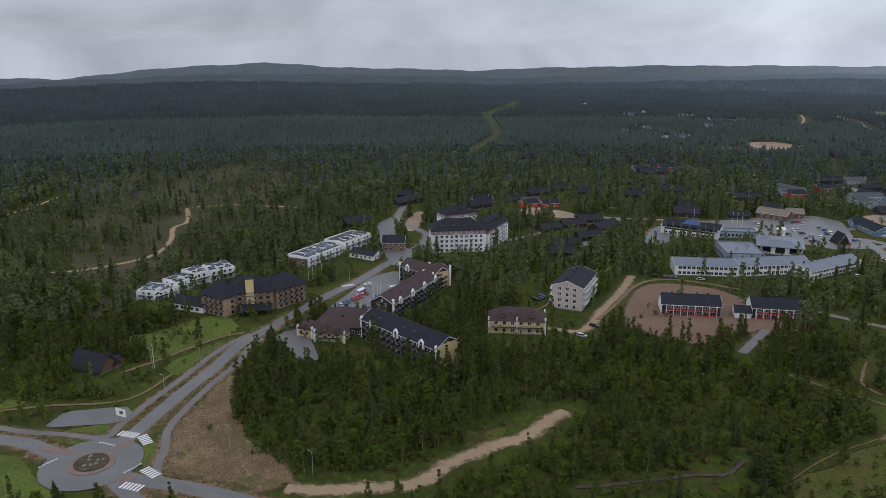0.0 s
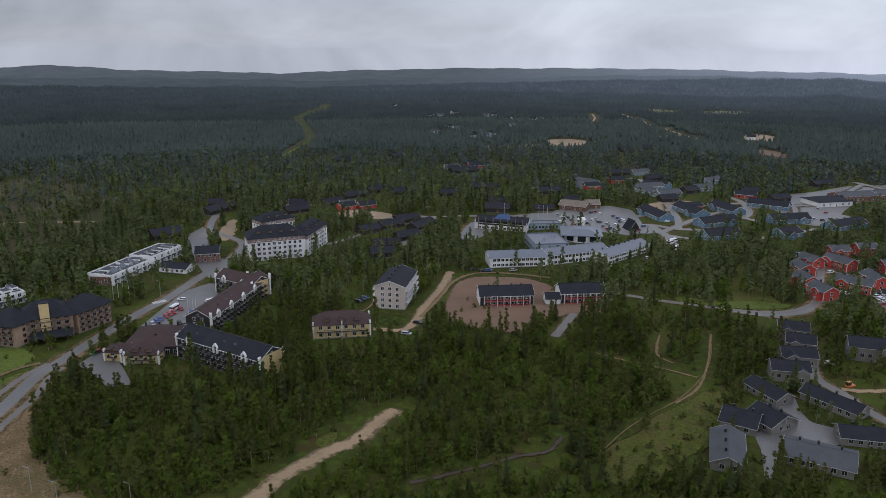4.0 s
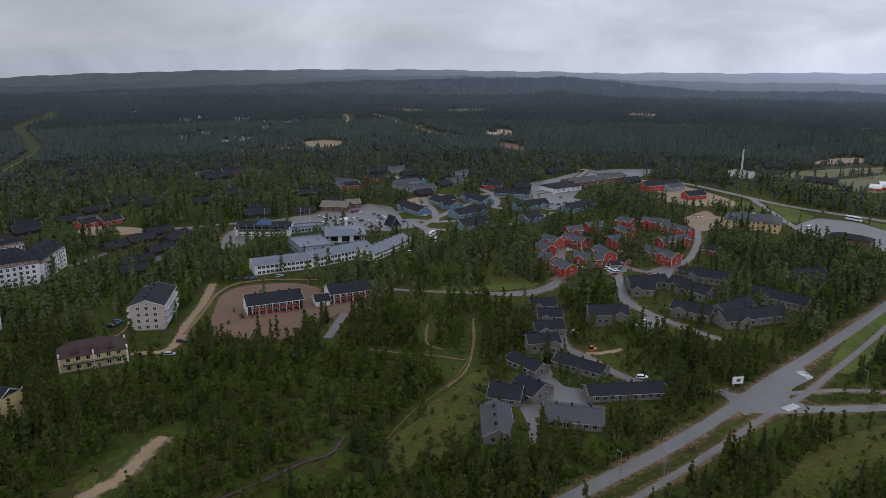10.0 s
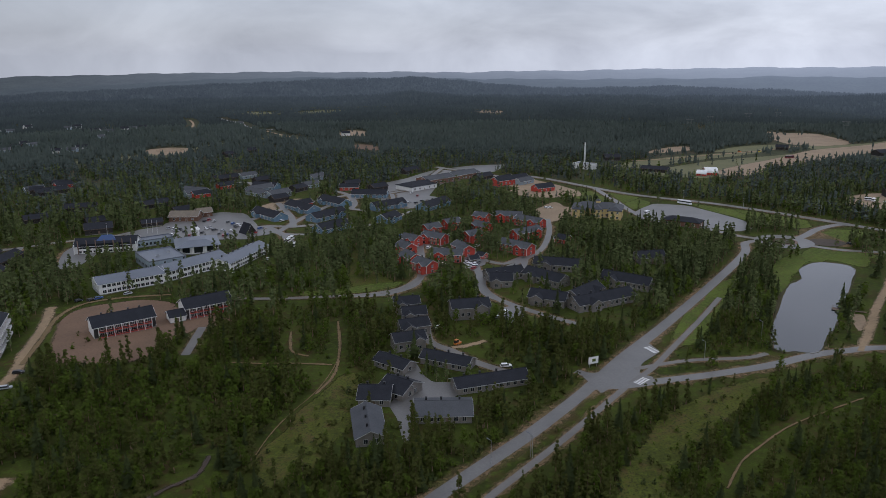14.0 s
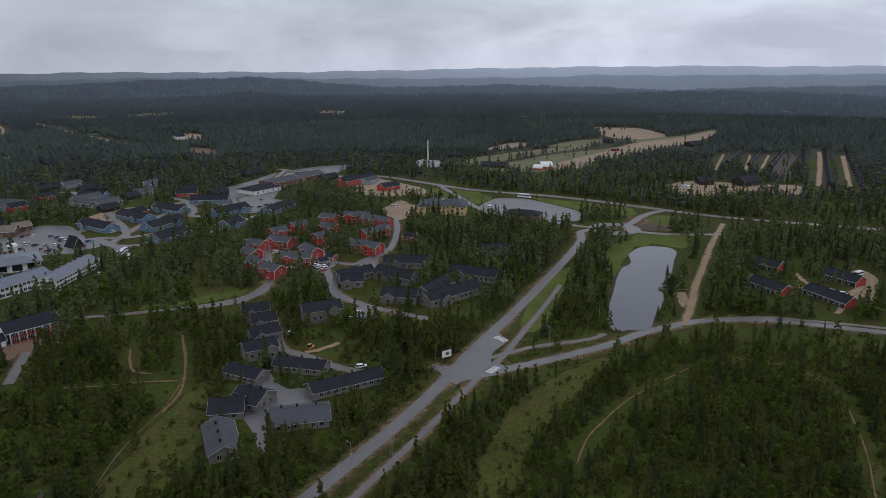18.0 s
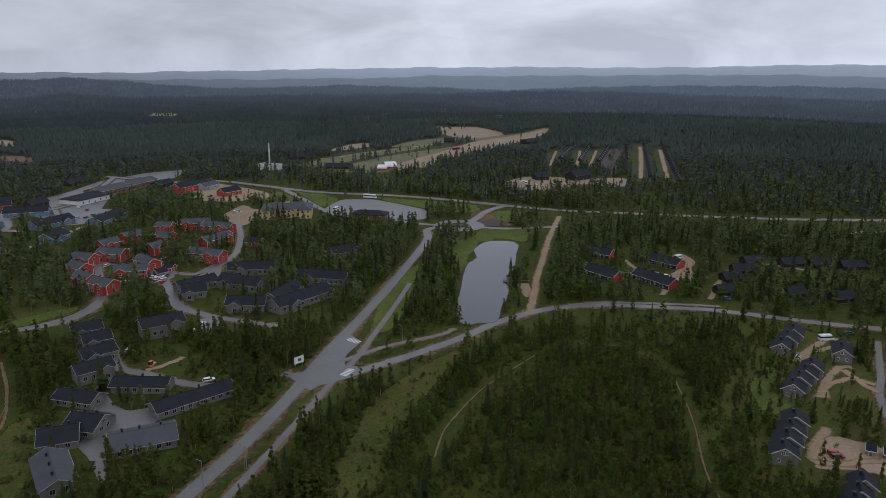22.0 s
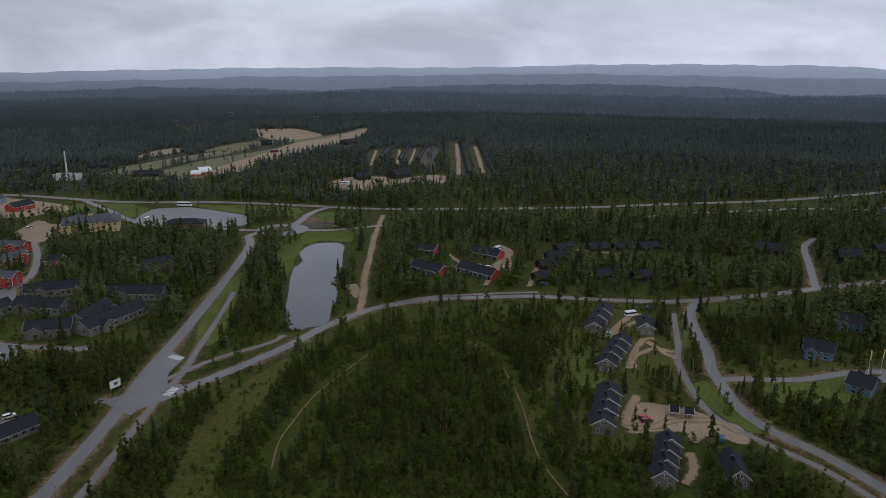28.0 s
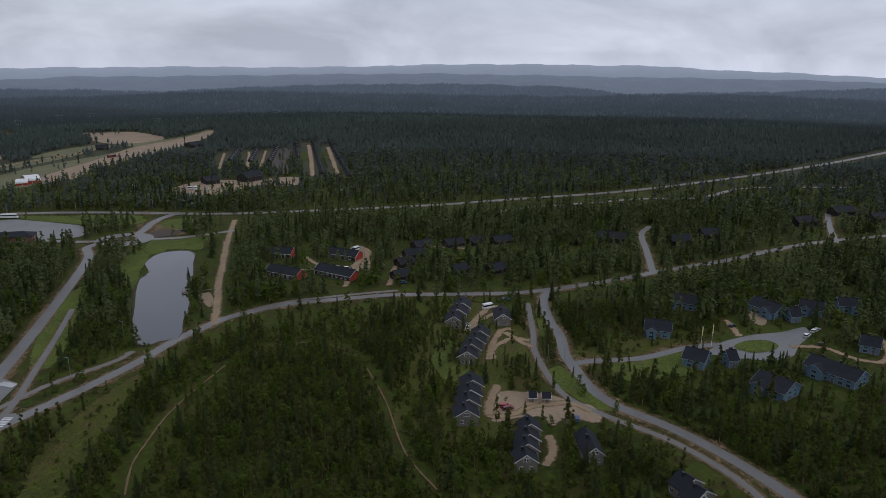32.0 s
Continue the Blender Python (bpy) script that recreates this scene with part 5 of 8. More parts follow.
def wheel_mesh():
    s = Shape()
    n = 12
    for y0, y1, rad, slot in ((-0.1, 0.1, 0.33, 0), (-0.11, 0.11, 0.2, 1)):
        ring = [(rad * math.cos(2 * math.pi * k / n), rad * math.sin(2 * math.pi * k / n)) for k in range(n)]
        s.add([(a, y0, b) for a, b in ring] + [(a, y1, b) for a, b in ring], [tuple(range(n)), tuple(range(2 * n - 1, n - 1, -1))] + [(k, n + k, n + (k + 1) % n, (k + 1) % n) for k in range(n)], slot)
    return s.mesh("wheel", [M["rubber"], M["metal"]])


def vehicle(kind, colour, x, y, heading):
    body, glazing, lamps, L, w = shared((kind, colour), lambda: car_meshes(kind, colour))
    e = tagged(new({"car": "car", "van": "camper_van", "bus": "bus", "tractor": "tractor"}[kind]), f"{colour} parked {'camper van' if kind == 'van' else kind} on the ground", "camper van" if kind == "van" else kind, "parked vehicles")
    e.matrix_basis = pose(x, y, float(land(x, y)) + 0.2, 0, 0, heading)
    part("body", body, e)
    part("glazing", glazing, e)
    part("headlights", lamps, e)
    wm = shared("wheel", wheel_mesh)
    for sx in (-0.31, 0.3):
        for sy in (-1, 1):
            part("wheel", wm, e, pose(sx * L, sy * (w / 2 - 0.08), 0.33))


def lit_sign(x, y):
    e = tagged(new("illuminated_sign"), "small pink-white illuminated sign on two posts", "sign")
    e.matrix_basis = pose(x, y, 0, 0, 0, math.degrees(math.atan2(-x, y)))
    part("panel", Shape().box(-2.4, 2.4, -0.15, 0.15, 3.4, 5.0).mesh("panel", M["sign"]), e)
    part("frame", Shape().box(-2.6, 2.6, -0.1, 0.1, 5.0, 5.2).box(-2.6, 2.6, -0.1, 0.1, 3.2, 3.4).mesh("frame", M["black"]), e)
    for k in (-1, 1):
        part("post", Shape().tube(k * 1.8, 0, 0, 3.2, 0.1, 0.1, 6).mesh("post", M["black"]), e)


def pylon(x, y):
    """A timber H-frame of the power line."""
    e = tagged(new("power_pylon"), "grey timber H-frame power line pylon above the trees", "pylon", "pylons of the power line")
    e.matrix_basis = pose(x, y, float(land(x, y)), 0, 0, math.degrees(math.atan2(-x, y)) + 15)
    me = shared("pylon_pole", lambda: Shape().tube(0, 0, 0, 15, 0.22, 0.16, 6).mesh("pole", M["stone"]))
    for k in (-1, 1):
        part("pole", me, e, pose(k * 3.2, 0, 0))
    part("crossarm", shared("crossarm", lambda: Shape().box(-6.0, 6.0, -0.15, 0.15, 13.4, 13.8).box(-3.2, 3.2, -0.1, 0.1, 8.0, 8.3).mesh("crossarm", M["stone"])), e)


def billboard(x, y):
    e = tagged(new("billboard"), "white roadside map board on two posts", "sign")
    e.matrix_basis = pose(x, y, 0, 0, 0, 25)
    part("panel", Shape().box(-2.2, 2.2, -0.06, 0.06, 1.6, 4.4).box(-2.3, 2.3, -0.03, 0.03, 1.5, 4.5, 1).mesh("panel", [M["white"], M["metal"]]), e)
    part("picture", Shape().box(-0.6, 1.0, -0.08, -0.06, 2.4, 3.6).mesh("picture", M["lawn"]), e)
    for k in (-1.6, 1.6):
        part("post", shared("sign_post", lambda: Shape().tube(0, 0, 0, 4.2, 0.09, 0.09).mesh("post", M["metal"])), e, pose(k, 0.12, 0))


def stack(x, y):
    e = tagged(new("chimney_stack"), "tall slim pale steel chimney of the heating plant", "chimney")
    e.matrix_basis = pose(x, y, 0)
    part("shaft", Shape().tube(0, 0, 0, 28, 0.85, 0.7, 14).mesh("shaft", M["white"]), e)
    part("cap", Shape().tube(0, 0, 28, 28.6, 0.9, 0.9, 14).mesh("cap", M["metal"]), e)
    part("ladder", Shape().box(-0.3, -0.22, -1.0, -0.85, 1, 27).box(0.22, 0.3, -1.0, -0.85, 1, 27).mesh("ladder", M["metal"]), e)


def jetty(x, y):
    e = tagged(new("jetty"), "small wooden jetty with a bathing hut on the lake", "jetty")
    e.matrix_basis = pose(x, y, 0.1, 0, 0, -20)
    part("deck", Shape().box(-2.5, 2.5, -2, 2, 0.3, 0.5).box(2.5, 12, -0.7, 0.7, 0.3, 0.45).mesh("deck", M["brown"]), e)
    part("rail", Shape().box(-2.5, 2.5, 1.9, 2.0, 1.3, 1.4).box(-2.5, -2.4, -2, 2, 1.3, 1.4).box(-2.5, -2.4, 1.9, 2, 0.5, 1.4).box(2.4, 2.5, 1.9, 2, 0.5, 1.4).box(-2.5, -2.4, -2, -1.9, 0.5, 1.4).mesh("rail", M["greywood"]), e)
    me = shared("pile", lambda: Shape().tube(0, 0, -0.6, 0.3, 0.12, 0.12).mesh("pile", M["bark"]))
    for px, py in ((-2, -1.6), (2, -1.6), (-2, 1.6), (2, 1.6), (7, 0), (11, 0)):
        part("pile", me, e, pose(px, py, 0))


def tepee(x, y):
    e = tagged(new("tepee_tower"), "black and white pointed tepee-shaped roof tower", "tower")
    e.matrix_basis = pose(x, y, 0)
    part("drum", Shape().tube(0, 0, 0, 6, 2.2, 2.2, 12).mesh("drum", M["white"]), e)
    part("skirt", Shape().tube(0, 0, 6, 8, 3.2, 1.5, 12).mesh("skirt", M["white"]), e)
    part("spire", Shape().tube(0, 0, 8, 11.5, 1.5, 0.2, 12).mesh("spire", M["slate"]), e)


def street_lamp(x, y):
    e = shared("lamp", lambda: None)
    m = pose(x, y, float(land(x, y)), 0, 0, math.degrees(math.atan2(y, x)) + 40)
    if e is None:
        e = tagged(new("street_lamp"), "slim grey steel street lamp with a short arm", "street lamp", "street lamps")
        part("pole", Shape().tube(0, 0, 0, 8, 0.11, 0.07).mesh("pole", M["metal"]), e)
        part("arm", Shape().box(0, 1.6, -0.04, 0.04, 7.9, 8.0).mesh("arm", M["metal"]), e)
        part("head", Shape().box(1.4, 2.1, -0.15, 0.15, 7.85, 8.02).mesh("head", M["roof_grey"]), e)
        e.matrix_basis = m
        SHARED["lamp"] = e
    else:
        copy_thing(e, m)


def flagpole(x, y, colour=""):
    e = tagged(new("flagpole"), "white flagpole with a yellow pennant" if colour else "tall bare white flagpole", "flagpole", "flagpoles")
    e.matrix_basis = pose(x, y, 0)
    part("pole", shared("flag_pole", lambda: Shape().tube(0, 0, 0, 10, 0.1, 0.06).mesh("pole", M["white"])), e)
    part("ball", shared("flag_ball", lambda: Shape().tube(0, 0, 10, 10.2, 0.12, 0.05).mesh("ball", M["metal"])), e)
    if colour:
        part("pennant", shared("pennant", lambda: Shape().prism([(0.1, -0.02), (0.8, -0.05), (0.8, 0.0), (0.1, 0.02)], 6.0, 9.8).mesh("pennant", PAINT["yellow"])), e)

# ---- what stands where ----

# roads
strip("road", 3.9, [(-69, 354), (-58, 355), (-48, 360), (-37, 379), (-39, 423), (-42, 462), (-33, 484)])
strip("road", 3.9, [(-13, 410), (-0, 398), (11, 408), (22, 425), (35, 452), (43, 497), (45, 538)])
strip("road", 3.9, [(-1, 398), (-2, 373), (5, 353), (16, 339)])
strip("road", 3.9, [(-46, 612), (-59, 578), (-72, 582), (-84, 634)])
strip("road", 3.9, [(-106, 512), (-90, 509), (-74, 534), (-58, 565)])
strip("road", 5.5, [(-197, 500), (-178, 497), (-159, 508), (-140, 507), (-129, 512), (-119, 517)])
strip("road", 5.5, [(-159, 508), (-140, 483), (-125, 455)])
strip("road", 5.0, [(-174, 592), (-150, 542), (-139, 507)])
strip("road", 5.0, [(-136, 540), (-117, 557), (-109, 570), (-94, 563)])
strip("road", 5.0, [(-246, 679), (-230, 690), (-195, 626), (-173, 604), (-149, 592)])
strip("road", 5.0, [(-109, 570), (-110, 595), (-124, 632), (-139, 648)])
roundabout(-214.8, 52.2, 14.5, 4.9)
strip("road", 5.5, [(-218, 56), (-225, 69), (-231, 77), (-243, 93), (-254, 109), (-269, 128), (-276, 143), (-286, 164), (-299, 194), (-305, 212), (-322, 247), (-338, 283), (-358, 312)])
strip("road", 5.5, [(-211, 49), (-229, 45), (-242, 40), (-254, 31), (-270, 18)])
strip("road", 5.5, [(-209, 52), (-197, 59), (-184, 68), (-167, 77), (-145, 86)])
strip("road", 4.7, [(-209, 54), (-199, 54), (-186, 55), (-171, 55)])
strip("path", 2.5, [(-172, 73), (-190, 65), (-198, 65), (-209, 72), (-219, 77), (-229, 87), (-241, 102), (-253, 119), (-263, 129), (-269, 138)])
strip("path", 2.5, [(-263, 33), (-248, 43), (-239, 51), (-228, 60), (-233, 67), (-242, 79), (-250, 91), (-259, 104), (-267, 115), (-273, 126), (-277, 137)])
strip("track", 2.8, [(-274, 80), (-276, 96), (-280, 112), (-282, 127), (-280, 136)])
strip("track", 2.1, [(-273, 35), (-264, 52), (-250, 75), (-261, 97)])
strip("dirt", 5.6, [(-165, 88), (-158, 95), (-149, 106), (-142, 119), (-143, 133), (-142, 146), (-139, 158), (-140, 172), (-141, 184)])
strip("dirt", 4.0, [(-455, 55), (-450, 73), (-428, 107), (-425, 132), (-431, 156), (-460, 177), (-489, 191), (-503, 207), (-548, 226)])
strip("dirt", 4.0, [(-547, 227), (-532, 258), (-506, 278), (-485, 294)])
strip("dirt", 3.2, [(-606, 105), (-627, 136), (-668, 171)])
strip("dirt", 4.8, [(-196, 238), (-183, 246), (-192, 274), (-203, 304), (-215, 333)])
strip("track", 2.1, [(-216, 244), (-214, 257), (-219, 269), (-227, 285)])
strip("road", 4.7, [(-338, 283), (-360, 309), (-407, 323), (-456, 373)])
strip("road", 3.9, [(-311, 336), (-311, 382), (-320, 429), (-299, 441)])
strip("path", 3.8, [(-124, 275), (-127, 294), (-129, 307)])
strip("trail", 1.8, [(-105, 269), (-90, 268), (-76, 269), (-60, 268)])
strip("trail", 1.8, [(-87, 304), (-84, 290), (-80, 280), (-72, 276)])
strip("trail", 1.8, [(-69, 319), (-63, 292), (-59, 268), (-59, 255), (-62, 241)])
strip("path", 3.4, [(-134, 347), (-110, 348), (-88, 351), (-61, 357), (-44, 369), (-34, 395)])
strip("path", 4.2, [(-35, 340), (-28, 315), (-24, 294), (-14, 284), (-5, 274), (4, 267), (14, 260)])
strip("dirt", 3.2, [(-15, 288), (-8, 290), (0, 297)])
strip("road", 3.9, [(-7, 423), (-4, 390), (-1, 362), (8, 349), (20, 336), (41, 318)])
strip("road", 3.9, [(-13, 453), (-5, 429), (10, 416), (23, 431), (19, 396)])
strip("road", 3.9, [(-58, 477), (-45, 473), (-36, 453), (-26, 449), (-11, 421)])
strip("road", 4.7, [(-251, 403), (-265, 437), (-260, 464), (-241, 495), (-196, 525), (-146, 488), (-125, 484)])
strip("road", 4.7, [(-146, 488), (-137, 549), (-122, 599), (-90, 633), (-66, 669), (-53, 755), (-49, 783)])
strip("track", 3.5, [(-186, 261), (-194, 289), (-203, 316), (-201, 336), (-187, 346), (-161, 353)])
strip("road", 5.1, [(-29, 156), (-17, 175), (-2, 195), (15, 217), (36, 248), (54, 278), (80, 317), (119, 379), (157, 443), (167, 470), (184, 478)])
strip("path", 2.5, [(-11, 162), (1, 180), (14, 198), (29, 219), (52, 253), (65, 270), (79, 293), (100, 328), (117, 358)])
strip("road", 4.7, [(37, 252), (52, 254), (64, 258), (86, 265), (112, 275), (133, 286), (148, 291), (166, 295), (194, 291), (223, 276), (242, 264), (272, 236), (298, 217), (343, 199), (384, 187), (427, 172), (472, 161), (513, 148), (575, 117), (655, 74)])
strip("path", 2.5, [(58, 269), (80, 278), (105, 282), (115, 287)])
strip("path", 2.5, [(172, 296), (196, 294), (227, 280), (247, 269)])
strip("road", 4.5, [(303, 213), (288, 206), (267, 187), (253, 171), (239, 159), (229, 147), (218, 132), (213, 118), (212, 98), (207, 75), (197, 49), (189, 32)])
strip("path", 2.5, [(279, 209), (248, 182), (233, 170), (215, 149), (206, 134), (204, 117), (204, 93), (198, 71), (190, 57)])
strip("road", 3.9, [(231, 151), (240, 147), (257, 134), (280, 126), (295, 117)])
strip("dirt", 3.2, [(313, 96), (322, 84), (319, 71), (324, 62), (345, 66), (350, 70)])
strip("dirt", 3.2, [(309, 115), (318, 122), (326, 129)])
strip("road", 3.9, [(372, 191), (412, 217), (450, 242), (477, 250)])
strip("road", 3.9, [(522, 139), (574, 159), (616, 173)])
strip("dirt", 4.3, [(276, 478), (252, 444), (218, 393), (191, 351), (170, 317), (153, 289)])
strip("dirt", 3.2, [(230, 293), (242, 303), (251, 316), (267, 321), (285, 339), (284, 353)])
strip("dirt", 3.2, [(247, 277), (279, 305), (301, 320), (319, 324), (338, 297)])
strip("dirt", 3.2, [(220, 323), (237, 335), (240, 320), (242, 309)])
strip("dirt", 3.2, [(252, 357), (247, 341), (245, 323)])
strip("trail", 1.15, [(137, 249), (119, 238), (101, 226), (86, 212), (77, 202), (68, 187)])
strip("trail", 1.0, [(173, 208), (164, 190), (155, 174), (142, 154), (136, 141), (131, 125)])
strip("trail", 0.8, [(154, 254), (175, 240), (177, 214)])
strip("dirt", 3.2, [(191, 157), (176, 146), (184, 141), (193, 139), (203, 132), (203, 122)])
strip("dirt", 3.2, [(180, 124), (172, 117), (163, 113)])
strip("dirt", 3.2, [(229, 203), (242, 209), (255, 211), (264, 210)])
strip("dirt", 3.2, [(211, 177), (224, 184), (236, 185), (240, 177)])
strip("road", 6.6, [(-56, 793), (-4, 746), (13, 732), (49, 726), (121, 640), (183, 597), (236, 547), (284, 497), (354, 451), (390, 429), (433, 405), (501, 374), (576, 339), (681, 309), (826, 278), (1084, 234), (1439, 181)])
strip("road", 4.7, [(433, 359), (471, 351), (515, 328), (565, 306), (606, 274), (674, 267), (716, 239), (758, 197)])
roundabout(192.5, 474.1, 18.0, 6.5)
KEEP_CLEAR.append((np.array([(50.0, 246.0), (60.0, 258.0), (66.0, 284.0)]), 3.0))  # open verge at the crossings
strip("road", 5.5, [(194, 473), (212, 490), (229, 510), (250, 524), (262, 519)])
strip("road", 4.7, [(194, 473), (217, 455), (236, 450), (257, 446)])
strip("road", 4.7, [(191, 475), (169, 488), (146, 518), (118, 542), (104, 621), (97, 667)])
strip("dirt", 3.6, [(212, 176), (228, 188), (240, 194), (246, 192)])
strip("dirt", 3.2, [(241, 193), (236, 179), (236, 172)])
strip("dirt", 3.6, [(175, 146), (188, 155), (197, 160)])
strip("dirt", 3.6, [(229, 204), (241, 211), (254, 216), (263, 218), (265, 211)])
strip("road", 4.7, [(-177, 526), (-169, 558), (-154, 586), (-136, 610), (-110, 643)])
strip("road", 3.9, [(-327, 419), (-313, 432), (-298, 445), (-283, 458), (-259, 472)])
strip("road", 3.9, [(-302, 444), (-287, 407), (-278, 380), (-271, 361)])

# yards, sand, lawns and water
patch("glade", [(232, 231), (253, 234), (262, 220), (246, 182), (219, 159), (186, 139), (158, 139), (149, 157), (159, 174)])
patch("glade", [(235, 159), (258, 161), (272, 149), (291, 127), (288, 120), (259, 130), (237, 147)])
patch("asphalt", [(-102, 627), (-84, 659), (-61, 635), (-35, 616), (-31, 585), (-55, 575), (-78, 584)])
patch("sand", [(38, 568), (57, 601), (62, 554), (45, 529)])
patch("sand", [(6, 697), (26, 728), (55, 697), (83, 647), (68, 625), (43, 659)])
patch("glade", [(227, 221), (250, 231), (227, 207), (202, 188), (176, 177), (175, 185), (200, 205)])
patch("lawn", [(272, 200), (278, 199), (262, 186), (257, 186)])
patch("glade", [(-91, 458), (-86, 476), (-71, 411), (-54, 383), (-47, 373), (-57, 364), (-70, 367)])
patch("asphalt", [(-110, 646), (-98, 693), (-81, 718), (-59, 770), (-17, 807), (23, 815), (6, 758), (-30, 734), (-57, 686), (-71, 639), (-82, 616), (-95, 611)])
patch("asphalt", [(-238, 512), (-226, 538), (-209, 556), (-188, 551), (-165, 509), (-156, 470), (-173, 469), (-193, 479), (-218, 478)])
patch("sand", [(-371, 418), (-360, 430), (-334, 430), (-327, 416), (-354, 403)])
patch("sand", [(-184, 577), (-169, 609), (-154, 606), (-156, 577), (-169, 558)])
patch("lawn", [(-307, 414), (-301, 428), (-283, 417), (-285, 399)])
patch("splitter", [(-235, 43), (-231, 47), (-224, 51), (-225, 48), (-231, 44)])
patch("splitter", [(-219, 60), (-221, 64), (-220, 67), (-217, 63)])
patch("splitter", [(-202, 55), (-201, 58), (-198, 59), (-198, 55)])
patch("asphalt", [(37, 264), (43, 265), (48, 272), (58, 287), (68, 299), (72, 287), (62, 275), (59, 265), (64, 262), (61, 256), (54, 253), (48, 254), (42, 247), (40, 253), (37, 261)])
strip("road", 3.9, [(51, 263), (45, 263), (39, 263), (35, 266)])
patch("asphalt", [(280, 118), (299, 118), (316, 112), (328, 104), (343, 99), (335, 93), (318, 93), (303, 90), (292, 95), (285, 106)])
patch("isle", [(296, 112), (306, 111), (313, 105), (311, 99), (303, 99), (295, 104)])
patch("asphalt", [(-248, 47), (-255, 56), (-245, 73), (-238, 73), (-235, 66)])
patch("dirt", [(-195, 67), (-212, 75), (-226, 85), (-239, 99), (-249, 114), (-221, 100), (-192, 93), (-169, 93), (-169, 85), (-182, 76)])
patch("asphalt", [(-281, 179), (-294, 201), (-308, 225), (-308, 243), (-290, 233), (-278, 216), (-267, 194), (-267, 179)])
patch("asphalt", [(-266, 142), (-272, 155), (-263, 156), (-249, 151), (-233, 144), (-238, 138), (-253, 139)])
patch("asphalt", [(-404, 301), (-417, 326), (-352, 279), (-330, 275), (-310, 253), (-316, 246), (-361, 270)])
patch("sand", [(-402, 328), (-415, 350), (-394, 337), (-376, 314), (-377, 306)])
patch("lawn", [(-308, 95), (-307, 111), (-310, 134), (-296, 139), (-284, 131), (-282, 113), (-279, 95)])
patch("lawn", [(-270, 98), (-275, 112), (-277, 126), (-265, 109), (-258, 96)])
patch("lawn", [(-284, 38), (-273, 48), (-271, 43), (-276, 36)])
patch("lawn", [(-254, 15), (-244, 28), (-234, 35), (-216, 38), (-201, 37), (-215, 7)])
patch("lawn", [(-241, 47), (-239, 60), (-233, 76), (-227, 62), (-231, 52)])
patch("lawn", [(-206, 63), (-214, 67), (-215, 71), (-208, 69), (-202, 65)])
patch("soil", [(-177, 269), (-193, 301), (-197, 318), (-189, 332), (-159, 334), (-120, 316), (-130, 307), (-138, 291), (-140, 273), (-157, 267)])
patch("soil", [(-196, 309), (-199, 327), (-181, 341), (-162, 342), (-156, 332), (-182, 319)])
patch("asphalt", [(-34, 234), (-31, 249), (-31, 267), (-28, 272), (-24, 260), (-20, 254), (-11, 254), (-10, 242), (-22, 235), (-26, 232), (-24, 211), (-26, 209), (-30, 225)])
patch("asphalt", [(-250, 457), (-249, 493), (-230, 511), (-200, 526), (-159, 499), (-148, 484), (-178, 467), (-221, 471)])
patch("asphalt", [(-250, 396), (-269, 441), (-260, 464), (-242, 426), (-240, 398)])
patch("asphalt", [(-14, 435), (-4, 442), (-0, 415), (-8, 405), (-13, 415)])
patch("asphalt", [(5, 327), (8, 339), (15, 343), (19, 327), (11, 316)])
patch("asphalt", [(-90, 647), (-75, 703), (-43, 777), (-20, 755), (-47, 674), (-51, 618), (-64, 586), (-80, 610)])
patch("sand", [(21, 654), (41, 674), (63, 650), (56, 623), (30, 631)])
patch("sand", [(41, 549), (53, 582), (69, 578), (62, 547), (46, 532)])
patch("asphalt", [(112, 560), (121, 577), (136, 598), (161, 590), (176, 561), (188, 535), (186, 512), (173, 501), (151, 512), (125, 527), (115, 537)])
patch("lawn", [(98, 631), (124, 619), (134, 602), (119, 578), (108, 583)])
patch("lawn", [(166, 598), (196, 571), (229, 534), (220, 515), (195, 529), (179, 563)])
patch("lawn", [(222, 507), (246, 509), (256, 501), (240, 480), (214, 470), (209, 482)])
patch("lawn", [(164, 415), (190, 444), (225, 439), (216, 418), (201, 432), (183, 423), (163, 388), (150, 369)])
patch("dirt", [(222, 513), (232, 475), (226, 462), (209, 484)])
patch("field", [(157, 760), (203, 802), (261, 849), (339, 888), (398, 921), (360, 849), (286, 786), (232, 735), (190, 731)])
patch("sand", [(235, 764), (306, 839), (403, 933), (489, 972), (557, 1014), (498, 939), (407, 872), (332, 817), (259, 744)])
patch("field", [(136, 805), (191, 858), (255, 898), (340, 933), (315, 905), (225, 840), (163, 791)])
strip("dirt", 5.6, [(161, 839), (203, 857), (267, 892), (340, 933), (405, 975)])
# clearings and roads of the far woods
patch("sand", [(421, 1145), (445, 1123), (472, 1102), (479, 1036), (468, 987), (430, 973), (401, 991), (397, 1049)])
patch("field", [(409, 969), (452, 976), (510, 994), (562, 1030), (538, 976), (480, 952), (416, 930)])
patch("heath", [(307, 1211), (343, 1289), (384, 1304), (367, 1221), (337, 1159), (302, 1129)])
patch("sand", [(198, 916), (233, 971), (262, 979), (263, 953), (234, 928)])
patch("field", [(278, 927), (334, 981), (386, 993), (382, 960), (325, 932)])
patch("sand", [(-438, 916), (-435, 941), (-415, 953), (-393, 943), (-383, 905), (-391, 886), (-417, 892)])
patch("field", [(-484, 825), (-446, 867), (-415, 893), (-408, 883), (-442, 843), (-475, 816)])
patch("field", [(-390, 945), (-363, 1008), (-315, 1098), (-310, 1083), (-359, 995), (-385, 933)])
patch("field", [(-538, 1576), (-485, 1590), (-446, 1596), (-441, 1562), (-496, 1545)])
